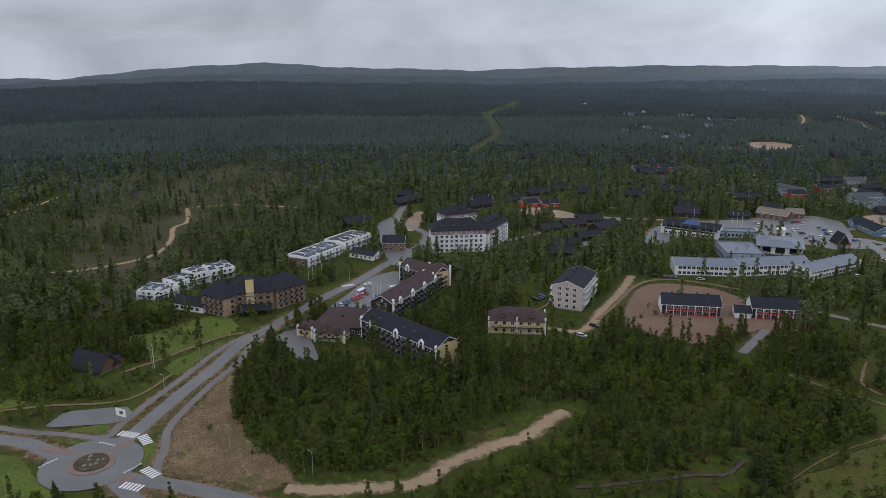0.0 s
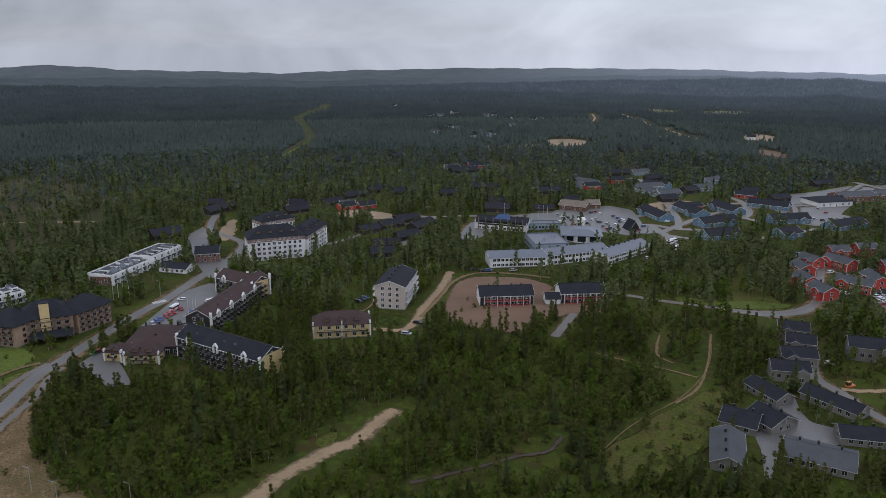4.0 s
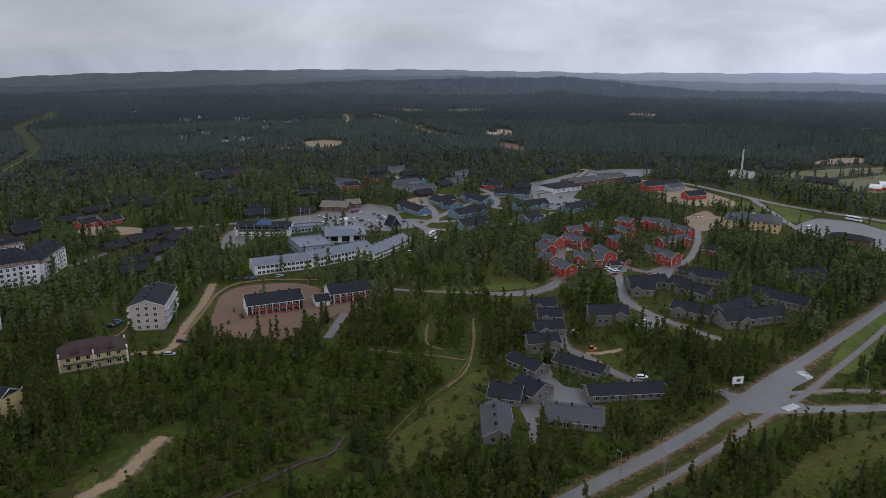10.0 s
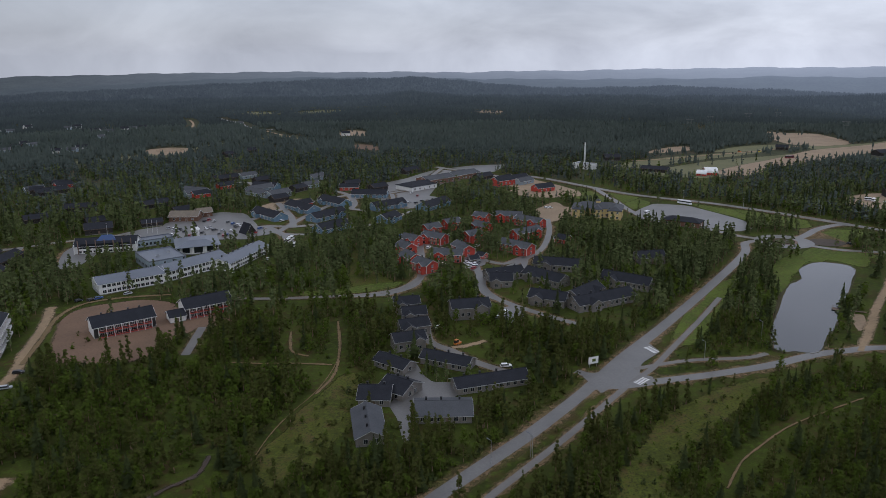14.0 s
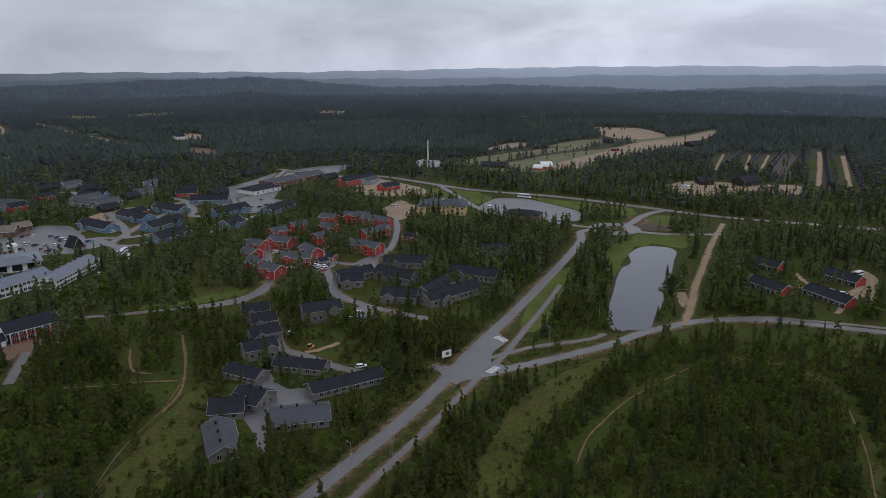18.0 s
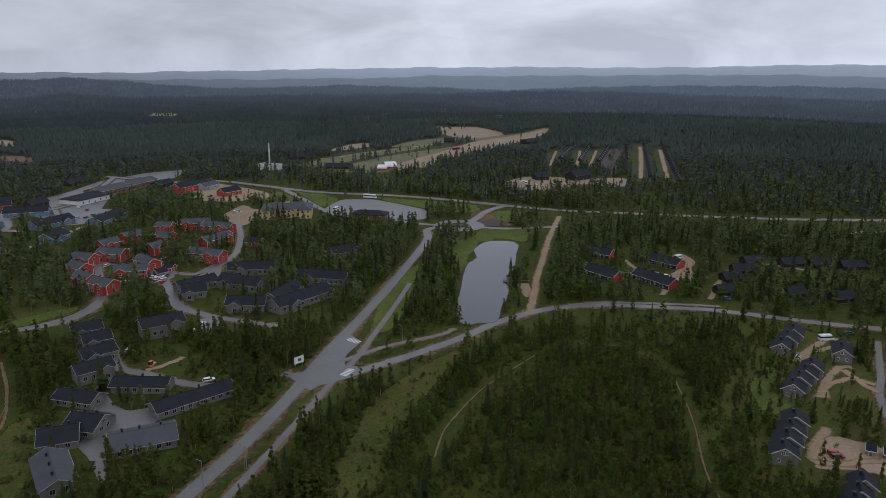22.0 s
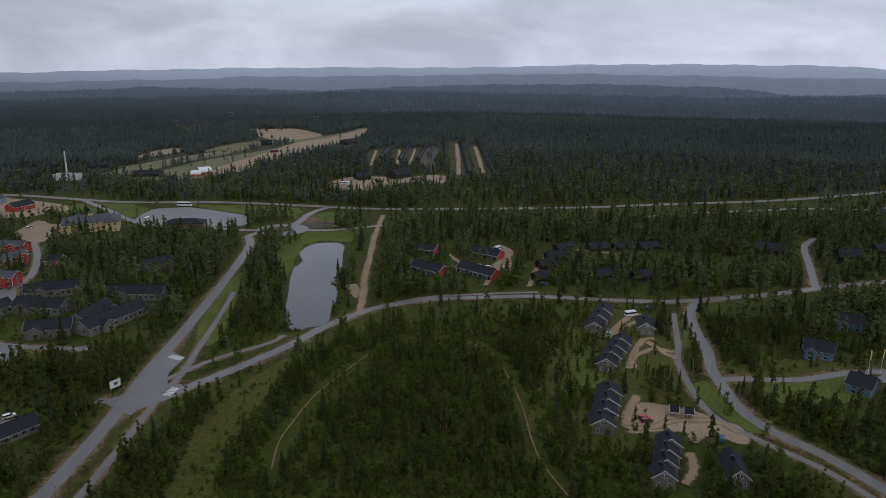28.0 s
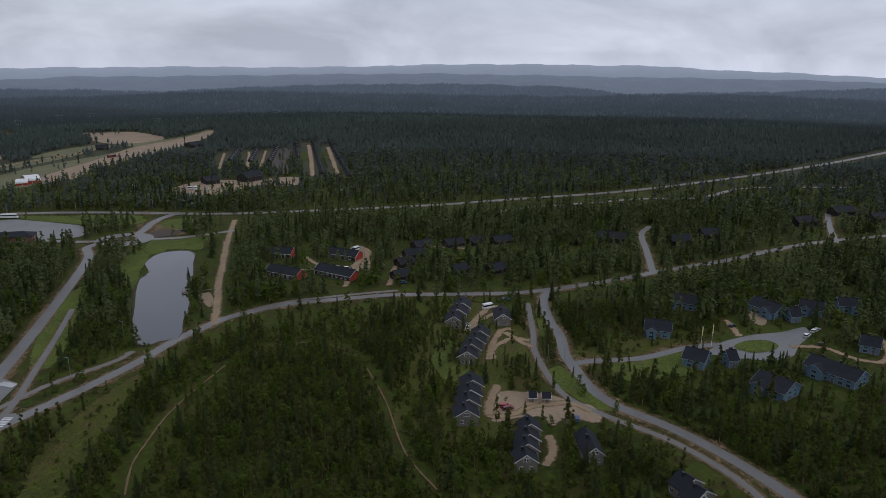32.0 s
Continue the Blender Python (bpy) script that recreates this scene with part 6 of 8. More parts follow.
patch("field", [(-414, 1597), (-349, 1639), (-308, 1628), (-359, 1578), (-404, 1567)])
patch("sand", [(-29, 1565), (1, 1570), (31, 1536), (20, 1491), (-17, 1519)])
patch("sand", [(-231, 1139), (-219, 1184), (-188, 1156), (-187, 1105), (-219, 1103)])
patch("soil", [(-182, 996), (-161, 995), (-144, 966), (-144, 936), (-174, 961)])
strip("road", 6.0, [(-527, 1438), (-445, 1308), (-401, 1222), (-366, 1176), (-348, 1186)])
strip("dirt", 5.0, [(-366, 1176), (-305, 1095), (-269, 1056), (-234, 1045), (-201, 1042)])
strip("dirt", 5.0, [(-577, 1406), (-526, 1299), (-480, 1173)])
strip("dirt", 3.0, [(-409 + 15 * math.cos(k * math.pi / 8), 926 + 15 * math.sin(k * math.pi / 8)) for k in range(17)])
patch("sand", [(290, 609), (338, 647), (377, 619), (418, 605), (394, 567), (361, 591), (317, 574)])
# dark reddish camp soil, drawn with the peat colours
patch("bog", [(420, 647), (512, 777), (538, 786), (437, 642)])
strip("dirt", 3.8, [(390, 699), (422, 751), (460, 811)])
strip("dirt", 3.8, [(416, 689), (450, 741), (488, 801)])
strip("dirt", 3.8, [(430, 684), (466, 735), (508, 795)])
strip("dirt", 5.6, [(430, 591), (495, 683), (582, 807)])
strip("dirt", 5.6, [(455, 583), (512, 665), (587, 772)])
patch("sand", [(284, 353), (292, 353), (283, 334), (263, 311), (248, 306), (251, 316), (268, 327)])
patch("sand", [(190, 155), (198, 150), (204, 137), (206, 125), (199, 117), (194, 126), (186, 128), (190, 133), (177, 141), (176, 144)])
patch("sand", [(348, 130), (347, 124), (343, 117), (331, 113), (334, 120)])
patch("sand", [(169, 333), (176, 335), (171, 322), (165, 315)])
patch("lawn", [(191, 443), (212, 461), (235, 447), (224, 434), (208, 436), (192, 426)])
patch("lawn", [(107, 364), (131, 389), (130, 377), (97, 313), (81, 296)])
patch("lawn", [(217, 206), (203, 178), (186, 174), (196, 193)])
patch("lawn", [(276, 201), (268, 191), (252, 177), (250, 180)])
patch("lawn", [(219, 153), (227, 151), (216, 133), (209, 118), (207, 130)])
patch("lawn", [(241, 141), (270, 128), (282, 119), (255, 113), (234, 128)])
patch("lawn", [(75, 649), (108, 647), (127, 623), (104, 595), (83, 605)])
patch("lawn", [(194, 573), (232, 536), (213, 525)])
patch("lawn", [(-96, 358), (-74, 367), (-50, 378), (-48, 373), (-62, 362), (-89, 354)])
strip("trail", 0.6, [(-66, 308), (-61, 285), (-60, 265), (-62, 245), (-67, 227), (-70, 212), (-71, 197)])
patch("meadow", [(-63, 232), (-56, 254), (-50, 258), (-44, 233), (-47, 213), (-52, 193), (-61, 182), (-69, 194), (-66, 214)])
patch("meadow", [(33, 173), (45, 202), (60, 228), (82, 249), (108, 263), (93, 243), (71, 218), (56, 197), (44, 174)])
patch("meadow", [(-149, 152), (-147, 160), (-142, 150)])
strip("peat", 1.8, [(-111, 149), (-105, 157), (-99, 167), (-91, 180), (-85, 188), (-85, 199)])
patch("heath", [(-721, 205), (-715, 294), (-687, 376), (-547, 341), (-467, 278), (-443, 219), (-405, 169), (-365, 129), (-368, 96)])
strip("slope", 3.7, [(-1148, 1254), (-1085, 1175), (-1061, 1114), (-997, 1007)])
strip("slope", 5.0, [(-709, 739), (-681, 695), (-654, 651), (-624, 602)])
strip("slope", 1.5, [(-997, 1008), (-880, 902), (-781, 812), (-709, 739)])
patch("lake", [(208, 413), (194, 385), (172, 348), (161, 327), (148, 307), (137, 290), (130, 289), (122, 290), (120, 295), (128, 317), (147, 356), (161, 382), (171, 392), (175, 407), (189, 423), (202, 424)])
CLEAR_AREAS.append((np.array([(60.1, 538.5), (110.7, 532.3), (100.0, 496.9), (57.6, 495.7)]), 0.1, False))  # open ground before the school
patch("bog", [(208, 477), (222, 483), (230, 472), (222, 464), (208, 467)])

# western hotels
house("hut", -286.4, 75.5, 25.5, 15.5, 10.0, 1.4, 5.0)
house("hut", -283.8, 81.8, 38.3, 5.7, 6.0, 2.0, 2.4)
house("inn", -312.2, 142.1, 17.9, 15.1, 13.0, 10.2, 4.6)
house("inn", -308.6, 154.4, 60.2, 20.7, 14.0, 10.4, 5.0, tower=1)
house("inn", -304.6, 169.2, 98.9, 17.3, 13.0, 10.2, 4.6)
house("terrace", -354.9, 125.3, 37.0, 9.5, 12.0, 4.6, 0.0, sky=2)
house("terrace", -354.1, 128.5, 101.7, 11.5, 10.0, 3.6, 0.0, sky=1)
house("terrace", -358.8, 140.0, 107.0, 11.4, 11.0, 5.2, 0.0, sky=1)
house("terrace", -362.8, 150.6, 100.2, 9.4, 11.0, 6.5, 0.0, sky=1)
house("terrace", -363.6, 163.7, 86.3, 13.8, 12.0, 5.8, 0.0, sky=2)
house("cottage_white", -324.6, 132.6, 25.4, 18.3, 9.0, 3.5, 2.5)
house("brickflat", -355.3, 212.4, 25.4, 12.1, 12.0, 4.5, 0.0)
house("terrace", -359.5, 222.9, 109.0, 32.9, 15.0, 5.0, 0.0, sky=3)
house("terrace", -369.7, 252.6, 108.0, 26.9, 15.0, 6.0, 0.0, sky=1)
house("cottage_white", -341.4, 245.8, 18.6, 17.0, 9.0, 3.0, 2.0)
house("brick", -345.4, 270.5, 47.6, 13.1, 12.0, 5.5, 3.0)
house("dark", -411.2, 289.5, 76.5, 19.6, 13.0, 4.0, 3.0)
house("dark", -447.2, 363.5, 95.9, 28.5, 13.0, 3.5, 2.5)
house("grand", -319.0, 298.9, 54.8, 33.1, 17.0, 14.0, 5.5)
house("grand", -315.2, 322.2, 111.8, 33.2, 14.0, 13.0, 5.0)
house("grand", -354.8, 332.3, 75.3, 23.8, 14.0, 13.0, 4.0)

# brown hotel
house("lodge_dark", -219.1, 178.2, 2.3, 45.6, 13.0, 8.5, 3.2, end=1)
house("lodge", -266.2, 219.7, 112.1, 60.2, 12.0, 7.5, 3.0)
house("lodge", -281.4, 240.3, 1.7, 25.8, 12.0, 8.0, 3.0)
house("lodge_low", -256.0, 173.3, 36.9, 23.1, 22.0, 4.5, 5.0)
house("cream", -259.2, 156.2, 22.7, 7.4, 8.0, 4.2, 2.5)
house("cream", -249.3, 161.3, 37.4, 13.2, 10.0, 4.2, 3.0)
house("cream", -203.2, 226.6, 42.2, 24.3, 11.0, 6.5, 4.0)
house("flats", -210.2, 275.4, 23.8, 14.6, 27.0, 11.5, 2.6, ridge='d')
house("chalet", -164.9, 304.1, 38.9, 26.1, 12.5, 5.2, 3.2)
house("chalet", -135.6, 328.6, 38.9, 22.0, 12.0, 5.2, 3.2)
house("cottage_white", -145.2, 316.4, 36.4, 6.9, 8.0, 3.0, 2.0)

# spa and village centre
house("spa", -191.9, 366.7, 41.2, 33.9, 15.0, 5.8, 2.4)
house("spa", -169.1, 394.2, 56.1, 40.0, 15.0, 6.0, 2.4)
house("spa", -147.5, 416.6, 76.6, 43.3, 13.0, 5.0, 2.4)
house("hall", -193.0, 408.6, 40.9, 21.2, 28.0, 6.0, 0.0)
house("hall_round", -184.8, 443.9, 25.4, 25.9, 26.0, 4.8, 2.4)
house("hall", -219.2, 455.2, 39.1, 24.4, 10.0, 4.0, 0.0)
house("sport", -241.7, 440.6, 16.2, 36.3, 16.0, 5.0, 3.4)
house("logbar", -226.4, 528.3, 5.9, 21.0, 14.0, 4.0, 3.0)
house("logbar", -217.8, 541.5, 35.7, 10.6, 10.0, 4.0, 2.5)
house("dark", -272.7, 487.6, 29.0, 17.6, 15.0, 4.0, 3.0)
house("dark", -244.2, 509.0, 35.7, 14.2, 8.0, 3.0, 2.0)
house("aframe", -166.0, 488.0, -42.0, 9.5, 8.0, 0.6, 6.4)
house("blue", -165.3, 537.4, -43.3, 34.0, 12.0, 3.5, 3.2)
house("blue", -146.7, 564.9, -44.1, 34.0, 12.0, 3.5, 3.2)
house("blue", -125.6, 588.5, -42.2, 30.8, 12.0, 3.5, 3.2)
house("blue", -120.8, 536.2, 56.1, 31.7, 12.0, 3.5, 3.2)
house("blue", -101.4, 622.1, -2.5, 30.3, 12.0, 3.5, 3.2)
house("blue", -79.8, 575.1, 44.8, 30.4, 12.0, 3.5, 3.2)
house("blue", -72.9, 528.1, 62.5, 18.1, 12.0, 3.5, 3.2)
house("blue", -109.1, 498.0, 52.6, 25.6, 12.0, 3.5, 3.2)
house("blue", -43.1, 579.2, 60.0, 32.9, 12.0, 3.5, 3.2)
house("blue", -203.4, 658.3, -16.7, 23.9, 12.0, 3.5, 3.2)
house("paleblue", -198.9, 625.3, -34.6, 30.0, 11.0, 3.5, 2.6)
house("paleblue", -261.2, 635.2, -13.1, 20.4, 11.0, 3.5, 2.6)
house("paleblue", -205.4, 644.6, 50.2, 23.6, 11.0, 4.0, 2.6)
house("paleblue", -182.2, 621.2, 52.9, 20.8, 11.0, 4.0, 2.6)
house("paleblue", -255.4, 621.3, 46.3, 19.3, 11.0, 4.0, 2.6)
house("paleblue", -168.5, 708.5, 61.1, 18.3, 11.0, 4.0, 2.6)
house("market", -64.9, 664.4, 47.9, 31.4, 22.0, 4.2, 3.0)
house("shop", -48.7, 697.3, 46.2, 36.6, 18.0, 5.0, 2.5)
house("shop", -25.2, 722.7, 49.9, 35.4, 16.0, 5.0, 2.5)
house("redhouse", 21.4, 688.9, 39.6, 38.8, 11.0, 5.5, 3.0)
house("redhouse", 49.7, 653.3, 34.1, 18.7, 10.0, 4.0, 3.0)
house("redhouse", -125.5, 655.6, 5.0, 16.7, 10.0, 3.4, 2.5)
house("dark", -324.8, 559.3, 21.2, 23.3, 10.0, 3.6, 2.6)
house("dark", -391.9, 629.6, 55.7, 28.8, 10.0, 3.6, 2.6)
house("dark", -271.2, 576.3, 48.4, 20.2, 10.0, 3.6, 2.6)
house("dark", -337.1, 517.2, 42.7, 15.6, 10.0, 3.6, 2.6)
house("dark", -257.4, 703.2, 46.1, 24.4, 10.0, 3.6, 2.6)
house("dark", -171.6, 649.7, 63.4, 15.0, 10.0, 3.6, 2.6)
house("dark", -396.1, 395.2, 74.2, 18.9, 9.0, 3.4, 2.6)
house("dark", -393.0, 430.8, 77.9, 18.4, 9.0, 3.4, 2.6)
house("dark", -398.1, 465.5, 70.5, 20.6, 9.0, 3.4, 2.6)
house("dark", -398.3, 494.1, 69.3, 16.0, 9.0, 3.4, 2.6)
house("redhouse", -372.9, 425.8, 68.8, 12.6, 9.0, 3.4, 2.6)
house("redhouse", -363.0, 437.7, 67.2, 14.1, 9.0, 3.4, 2.6)
house("redhouse", -400.8, 402.2, 77.5, 17.4, 9.0, 3.4, 2.6)
house("dark", -311.1, 376.5, 74.7, 14.5, 10.0, 3.4, 2.4)
house("dark", -307.5, 397.0, 66.8, 16.8, 10.0, 3.4, 2.4)
house("dark", -308.7, 417.5, 62.2, 16.7, 10.0, 3.4, 2.4)
house("dark", -277.0, 352.4, 49.7, 16.9, 10.0, 3.4, 2.4)
house("dark", -279.6, 378.0, 70.0, 16.4, 10.0, 3.4, 2.4)
house("dark", -266.7, 335.9, 49.4, 14.5, 10.0, 3.4, 2.4)
house("dark", -289.5, 408.6, 92.5, 23.4, 10.0, 3.4, 2.4)

# red village
house("red", -35.0, 400.4, -46.6, 13.0, 8.6, 5.2, 2.3)
house("red", -44.7, 415.2, -57.5, 13.0, 8.6, 5.2, 2.3)
house("red", -49.9, 438.4, -54.1, 12.0, 8.6, 5.2, 2.3)
house("red", -48.5, 457.7, -37.4, 12.0, 8.6, 5.2, 2.3)
house("red", -23.2, 422.1, -8.1, 18.0, 8.6, 5.2, 2.3)
house("red", -14.6, 436.9, -63.8, 16.3, 8.6, 5.2, 2.3)
house("red", -9.6, 471.0, 41.2, 11.3, 8.6, 5.2, 2.3)
house("red", -3.4, 496.1, -42.3, 12.2, 8.6, 5.2, 2.3)
house("red", -38.3, 489.7, 40.1, 11.6, 8.6, 5.2, 2.3)
house("red", -33.9, 464.0, -33.6, 16.0, 8.6, 5.2, 2.3)
house("red", -25.2, 506.1, 38.4, 11.7, 8.6, 5.2, 2.3)
house("red", -3.8, 527.0, -31.8, 10.5, 8.6, 5.2, 2.3)
house("red", 15.3, 530.7, -5.9, 20.3, 8.6, 5.2, 2.3)
house("red", 30.5, 513.7, -40.1, 21.8, 8.6, 5.2, 2.3)
house("red", 25.9, 479.3, 37.9, 21.1, 8.6, 5.2, 2.3)
house("red", 18.6, 443.1, -41.0, 22.0, 8.6, 5.2, 2.3)
house("redhouse", -2.9, 428.9, -36.0, 5.2, 5.0, 2.4, 1.4)
house("redhouse", 49.4, 468.8, -30.2, 8.0, 8.0, 3.2, 2.2)

# grey holiday houses
house("grey", -33.6, 319.9, 14.3, 10.6, 8.5, 4.8, 2.3)
house("grey", -38.6, 334.1, 14.4, 11.8, 9.0, 4.8, 2.3)
house("grey", -32.8, 287.9, 21.8, 13.2, 8.5, 4.8, 2.3)
house("grey", -32.3, 304.1, 23.0, 12.7, 9.0, 4.8, 2.3)
house("grey", -35.8, 266.9, -35.9, 15.5, 8.0, 2.9, 2.0)
house("grey", -15.1, 271.0, -22.8, 20.5, 8.0, 2.9, 2.0)
house("grey", -39.3, 239.4, 0.7, 11.1, 12.0, 2.9, 2.6)
house("grey", -31.1, 245.0, -31.7, 11.1, 12.0, 3.1, 2.7)
house("slate", -38.4, 216.5, 13.9, 9.5, 20.0, 3.0, 2.2, ridge='d')
house("slate", -14.5, 228.9, 4.4, 19.1, 13.0, 2.9, 2.2)
house("grey", 1.5, 252.6, 21.5, 28.0, 8.5, 2.9, 2.1)
house("grey", -8.0, 327.3, 14.4, 17.8, 10.0, 6.0, 2.6)
house("grey", 7.7, 376.2, 1.6, 11.6, 10.0, 4.0, 2.8)
house("grey", 32.0, 381.6, -42.5, 24.7, 10.0, 4.0, 2.8)
house("grey", 40.5, 406.9, -12.3, 25.9, 10.0, 4.0, 2.8)
house("grey", 30.9, 347.0, -21.0, 18.2, 10.0, 4.0, 2.8)
house("grey", 48.9, 355.8, 49.9, 22.5, 10.0, 4.0, 2.8)
house("grey", 74.5, 376.8, -32.8, 26.4, 10.0, 4.0, 2.8)
house("grey", 56.3, 345.9, 31.0, 34.1, 10.0, 4.0, 2.8)
house("grey", 95.8, 424.3, 13.4, 15.9, 10.0, 4.0, 2.8)
house("grey", 9.3, 387.4, 24.7, 21.0, 9.0, 4.0, 2.6)
house("school", 84.0, 552.9, -12.5, 36.9, 17.0, 7.0, 3.2)

# service station, heating plant, camp
house("station", 139.5, 521.1, -30.5, 26.3, 12.0, 4.0, 2.2)
house("plant", 103.7, 785.4, -38.1, 23.4, 12.0, 5.5, 0.0)
house("barn", 224.0, 750.4, -6.5, 11.5, 18.0, 3.0, 4.0)
house("barn", 214.2, 742.0, -25.8, 9.1, 12.0, 2.5, 3.0)
house("dark", 142.2, 851.2, 1.2, 16.9, 14.0, 4.0, 3.0)
house("dark", 173.1, 766.7, -27.2, 26.8, 12.0, 3.4, 2.4)
house("dark", 341.2, 630.6, -6.5, 12.9, 14.0, 4.0, 3.0)
house("dark", 376.0, 618.3, 17.3, 21.4, 14.0, 5.0, 4.0)
house("dark", 459.2, 883.2, 16.9, 20.2, 14.0, 4.0, 3.0)
igloo(430.5, 747.5, 53)
igloo(436.4, 755.3, 53)
igloo(442.4, 763.2, 53)
igloo(448.5, 771.3, 53)
igloo(454.8, 779.6, 53)
igloo(461.3, 788.1, 53)
igloo(467.8, 796.7, 53)
igloo(474.6, 805.6, 53)
igloo(481.4, 814.6, 53)
igloo(442.2, 724.5, 54)
igloo(449.1, 733.9, 54)
igloo(456.3, 743.6, 54)
igloo(463.6, 753.5, 54)
igloo(471.1, 763.7, 54)
igloo(478.9, 774.2, 54)
igloo(486.9, 784.9, 54)
igloo(495.1, 796.0, 54)
igloo(503.5, 807.4, 54)
igloo(457.7, 710.1, 52)
igloo(465.6, 720.2, 52)
igloo(473.8, 730.6, 52)
igloo(482.1, 741.2, 52)
igloo(490.7, 752.2, 52)
igloo(499.6, 763.6, 52)
igloo(508.8, 775.3, 52)
igloo(518.2, 787.4, 52)
igloo(528.0, 799.8, 52)
igloo(499.8, 715.3, 56)
igloo(508.1, 727.8, 56)
igloo(516.8, 740.6, 56)
igloo(525.7, 754.0, 56)
igloo(535.0, 767.8, 56)
igloo(544.6, 782.1, 56)
igloo(554.5, 796.9, 56)
igloo(564.9, 812.2, 56)
igloo(448.9, 601.5, 56)
igloo(456.2, 612.3, 56)
igloo(463.7, 623.3, 56)
igloo(471.4, 634.8, 56)
igloo(479.5, 646.6, 56)
igloo(487.8, 658.9, 56)
igloo(496.4, 671.6, 56)
igloo(505.4, 684.8, 56)
igloo(514.6, 698.5, 56)
igloo(524.3, 712.7, 56)
igloo(534.3, 727.5, 56)
igloo(544.7, 742.9, 56)
igloo(555.6, 758.8, 56)
igloo(566.9, 775.5, 56)
igloo(578.6, 792.8, 56)
igloo(590.9, 811.0, 56)
igloo(459.3, 571.4, 56)
igloo(466.2, 581.7, 56)
igloo(473.3, 592.4, 56)
igloo(480.6, 603.4, 56)
igloo(488.2, 614.9, 56)
igloo(496.0, 626.7, 56)
igloo(504.2, 639.0, 56)
igloo(512.6, 651.7, 56)
igloo(521.4, 664.8, 56)
igloo(530.5, 678.5, 56)
igloo(539.9, 692.7, 56)
igloo(549.7, 707.5, 56)
igloo(559.9, 722.8, 56)
igloo(570.5, 738.8, 56)
igloo(581.6, 755.5, 56)
igloo(593.2, 772.9, 56)
igloo(605.2, 791.0, 56)
igloo(617.8, 809.9, 56)

# cabins by the lake
house("cabin", 220.4, 331.3, -74.6, 20.9, 9.0, 3.2, 2.6)
house("cabin", 242.1, 368.2, -57.0, 15.1, 9.0, 3.2, 2.6)
house("cabin", 267.0, 338.5, -69.4, 20.2, 9.0, 3.2, 2.6)
house("cabin", 240.6, 311.6, -77.9, 25.0, 9.0, 3.2, 2.6)
house("dark", 298.1, 310.6, -15.6, 11.8, 8.0, 3.0, 2.4)
house("dark", 316.3, 322.5, -8.8, 11.7, 8.0, 3.0, 2.4)
house("dark", 334.4, 311.5, -14.8, 12.0, 8.0, 3.0, 2.4)
house("dark", 347.9, 304.0, -13.2, 9.4, 8.0, 3.0, 2.4)
house("dark", 362.0, 294.4, -20.4, 12.2, 8.0, 3.0, 2.4)
house("dark", 281.1, 300.7, -8.9, 9.5, 8.0, 3.0, 2.4)
house("dark", 262.1, 283.5, -9.8, 8.9, 8.0, 3.0, 2.4)
house("dark", 292.4, 268.9, -5.3, 9.7, 8.0, 3.0, 2.4)
house("dark", 308.6, 254.7, -6.8, 10.2, 8.0, 3.0, 2.4)

# terraced rows
terraced_row(227.5, 211.1, 31.3, 7.5, 28.9, 3)
terraced_row(202.0, 180.1, 28.1, 7.5, 30.5, 4)
terraced_row(165.3, 147.0, 36.9, 7.8, 30.0, 4)
terraced_row(156.8, 115.6, 33.4, 6.8, 24.6, 4)
terraced_row(174.5, 103.4, 47.5, 5.8, 13.1, 1)
terraced_row(245.7, 197.5, 44.3, 7.0, 12.7, 1)
terraced_row(176.3, 69.7, 58.7, 8.0, 10.7, 2)
house("shed", 195.6, 142.8, -47.5, 1.9, 3.0, 2.4, 1.2)
house("shed", 198.9, 139.2, -47.6, 2.1, 3.0, 2.2, 1.1)
house("shed", -8.0, 420.6, 27.3, 5.5, 5.0, 2.4, 1.4)

# blue villas
house("villa", 329.0, 150.5, -72.2, 10.7, 7.6, 3.8, 2.8)
house("villa", 286.8, 142.5, -64.7, 10.7, 9.3, 3.8, 2.8)
house("villa", 348.8, 118.1, -109.7, 15.2, 9.3, 3.8, 2.8)
house("villa", 363.6, 103.1, -79.2, 9.7, 7.6, 3.8, 2.8)
house("villa", 267.8, 115.5, -79.8, 8.3, 10.2, 3.8, 2.8)
house("villa", 276.2, 105.7, -34.3, 3.7, 6.0, 3.8, 2.8)
house("villa", 264.0, 83.1, -98.7, 12.5, 11.9, 3.8, 2.8)
house("villa", 293.1, 71.3, -101.4, 19.5, 10.2, 3.8, 2.8)
house("villa", 332.4, 69.5, -79.5, 7.0, 7.6, 3.8, 2.8)
house("villa", 346.8, 105.7, -39.6, 4.6, 5.1, 3.8, 2.8)
house("villa", 380.8, 92.0, -59.8, 9.1, 7.6, 3.8, 2.8)
house("dark", 417.1, 245.9, -60.9, 16.9, 10.0, 4.0, 3.0)
house("dark", 442.5, 210.9, -33.4, 14.2, 10.0, 4.0, 3.0)
house("dark", 473.5, 205.1, -29.4, 11.8, 10.0, 4.0, 3.0)
house("dark", 560.4, 172.7, -30.0, 16.3, 10.0, 4.0, 3.0)
house("dark", 620.5, 164.6, -28.9, 18.7, 10.0, 4.0, 3.0)
house("dark", 616.8, 136.6, -29.9, 18.8, 10.0, 4.0, 3.0)

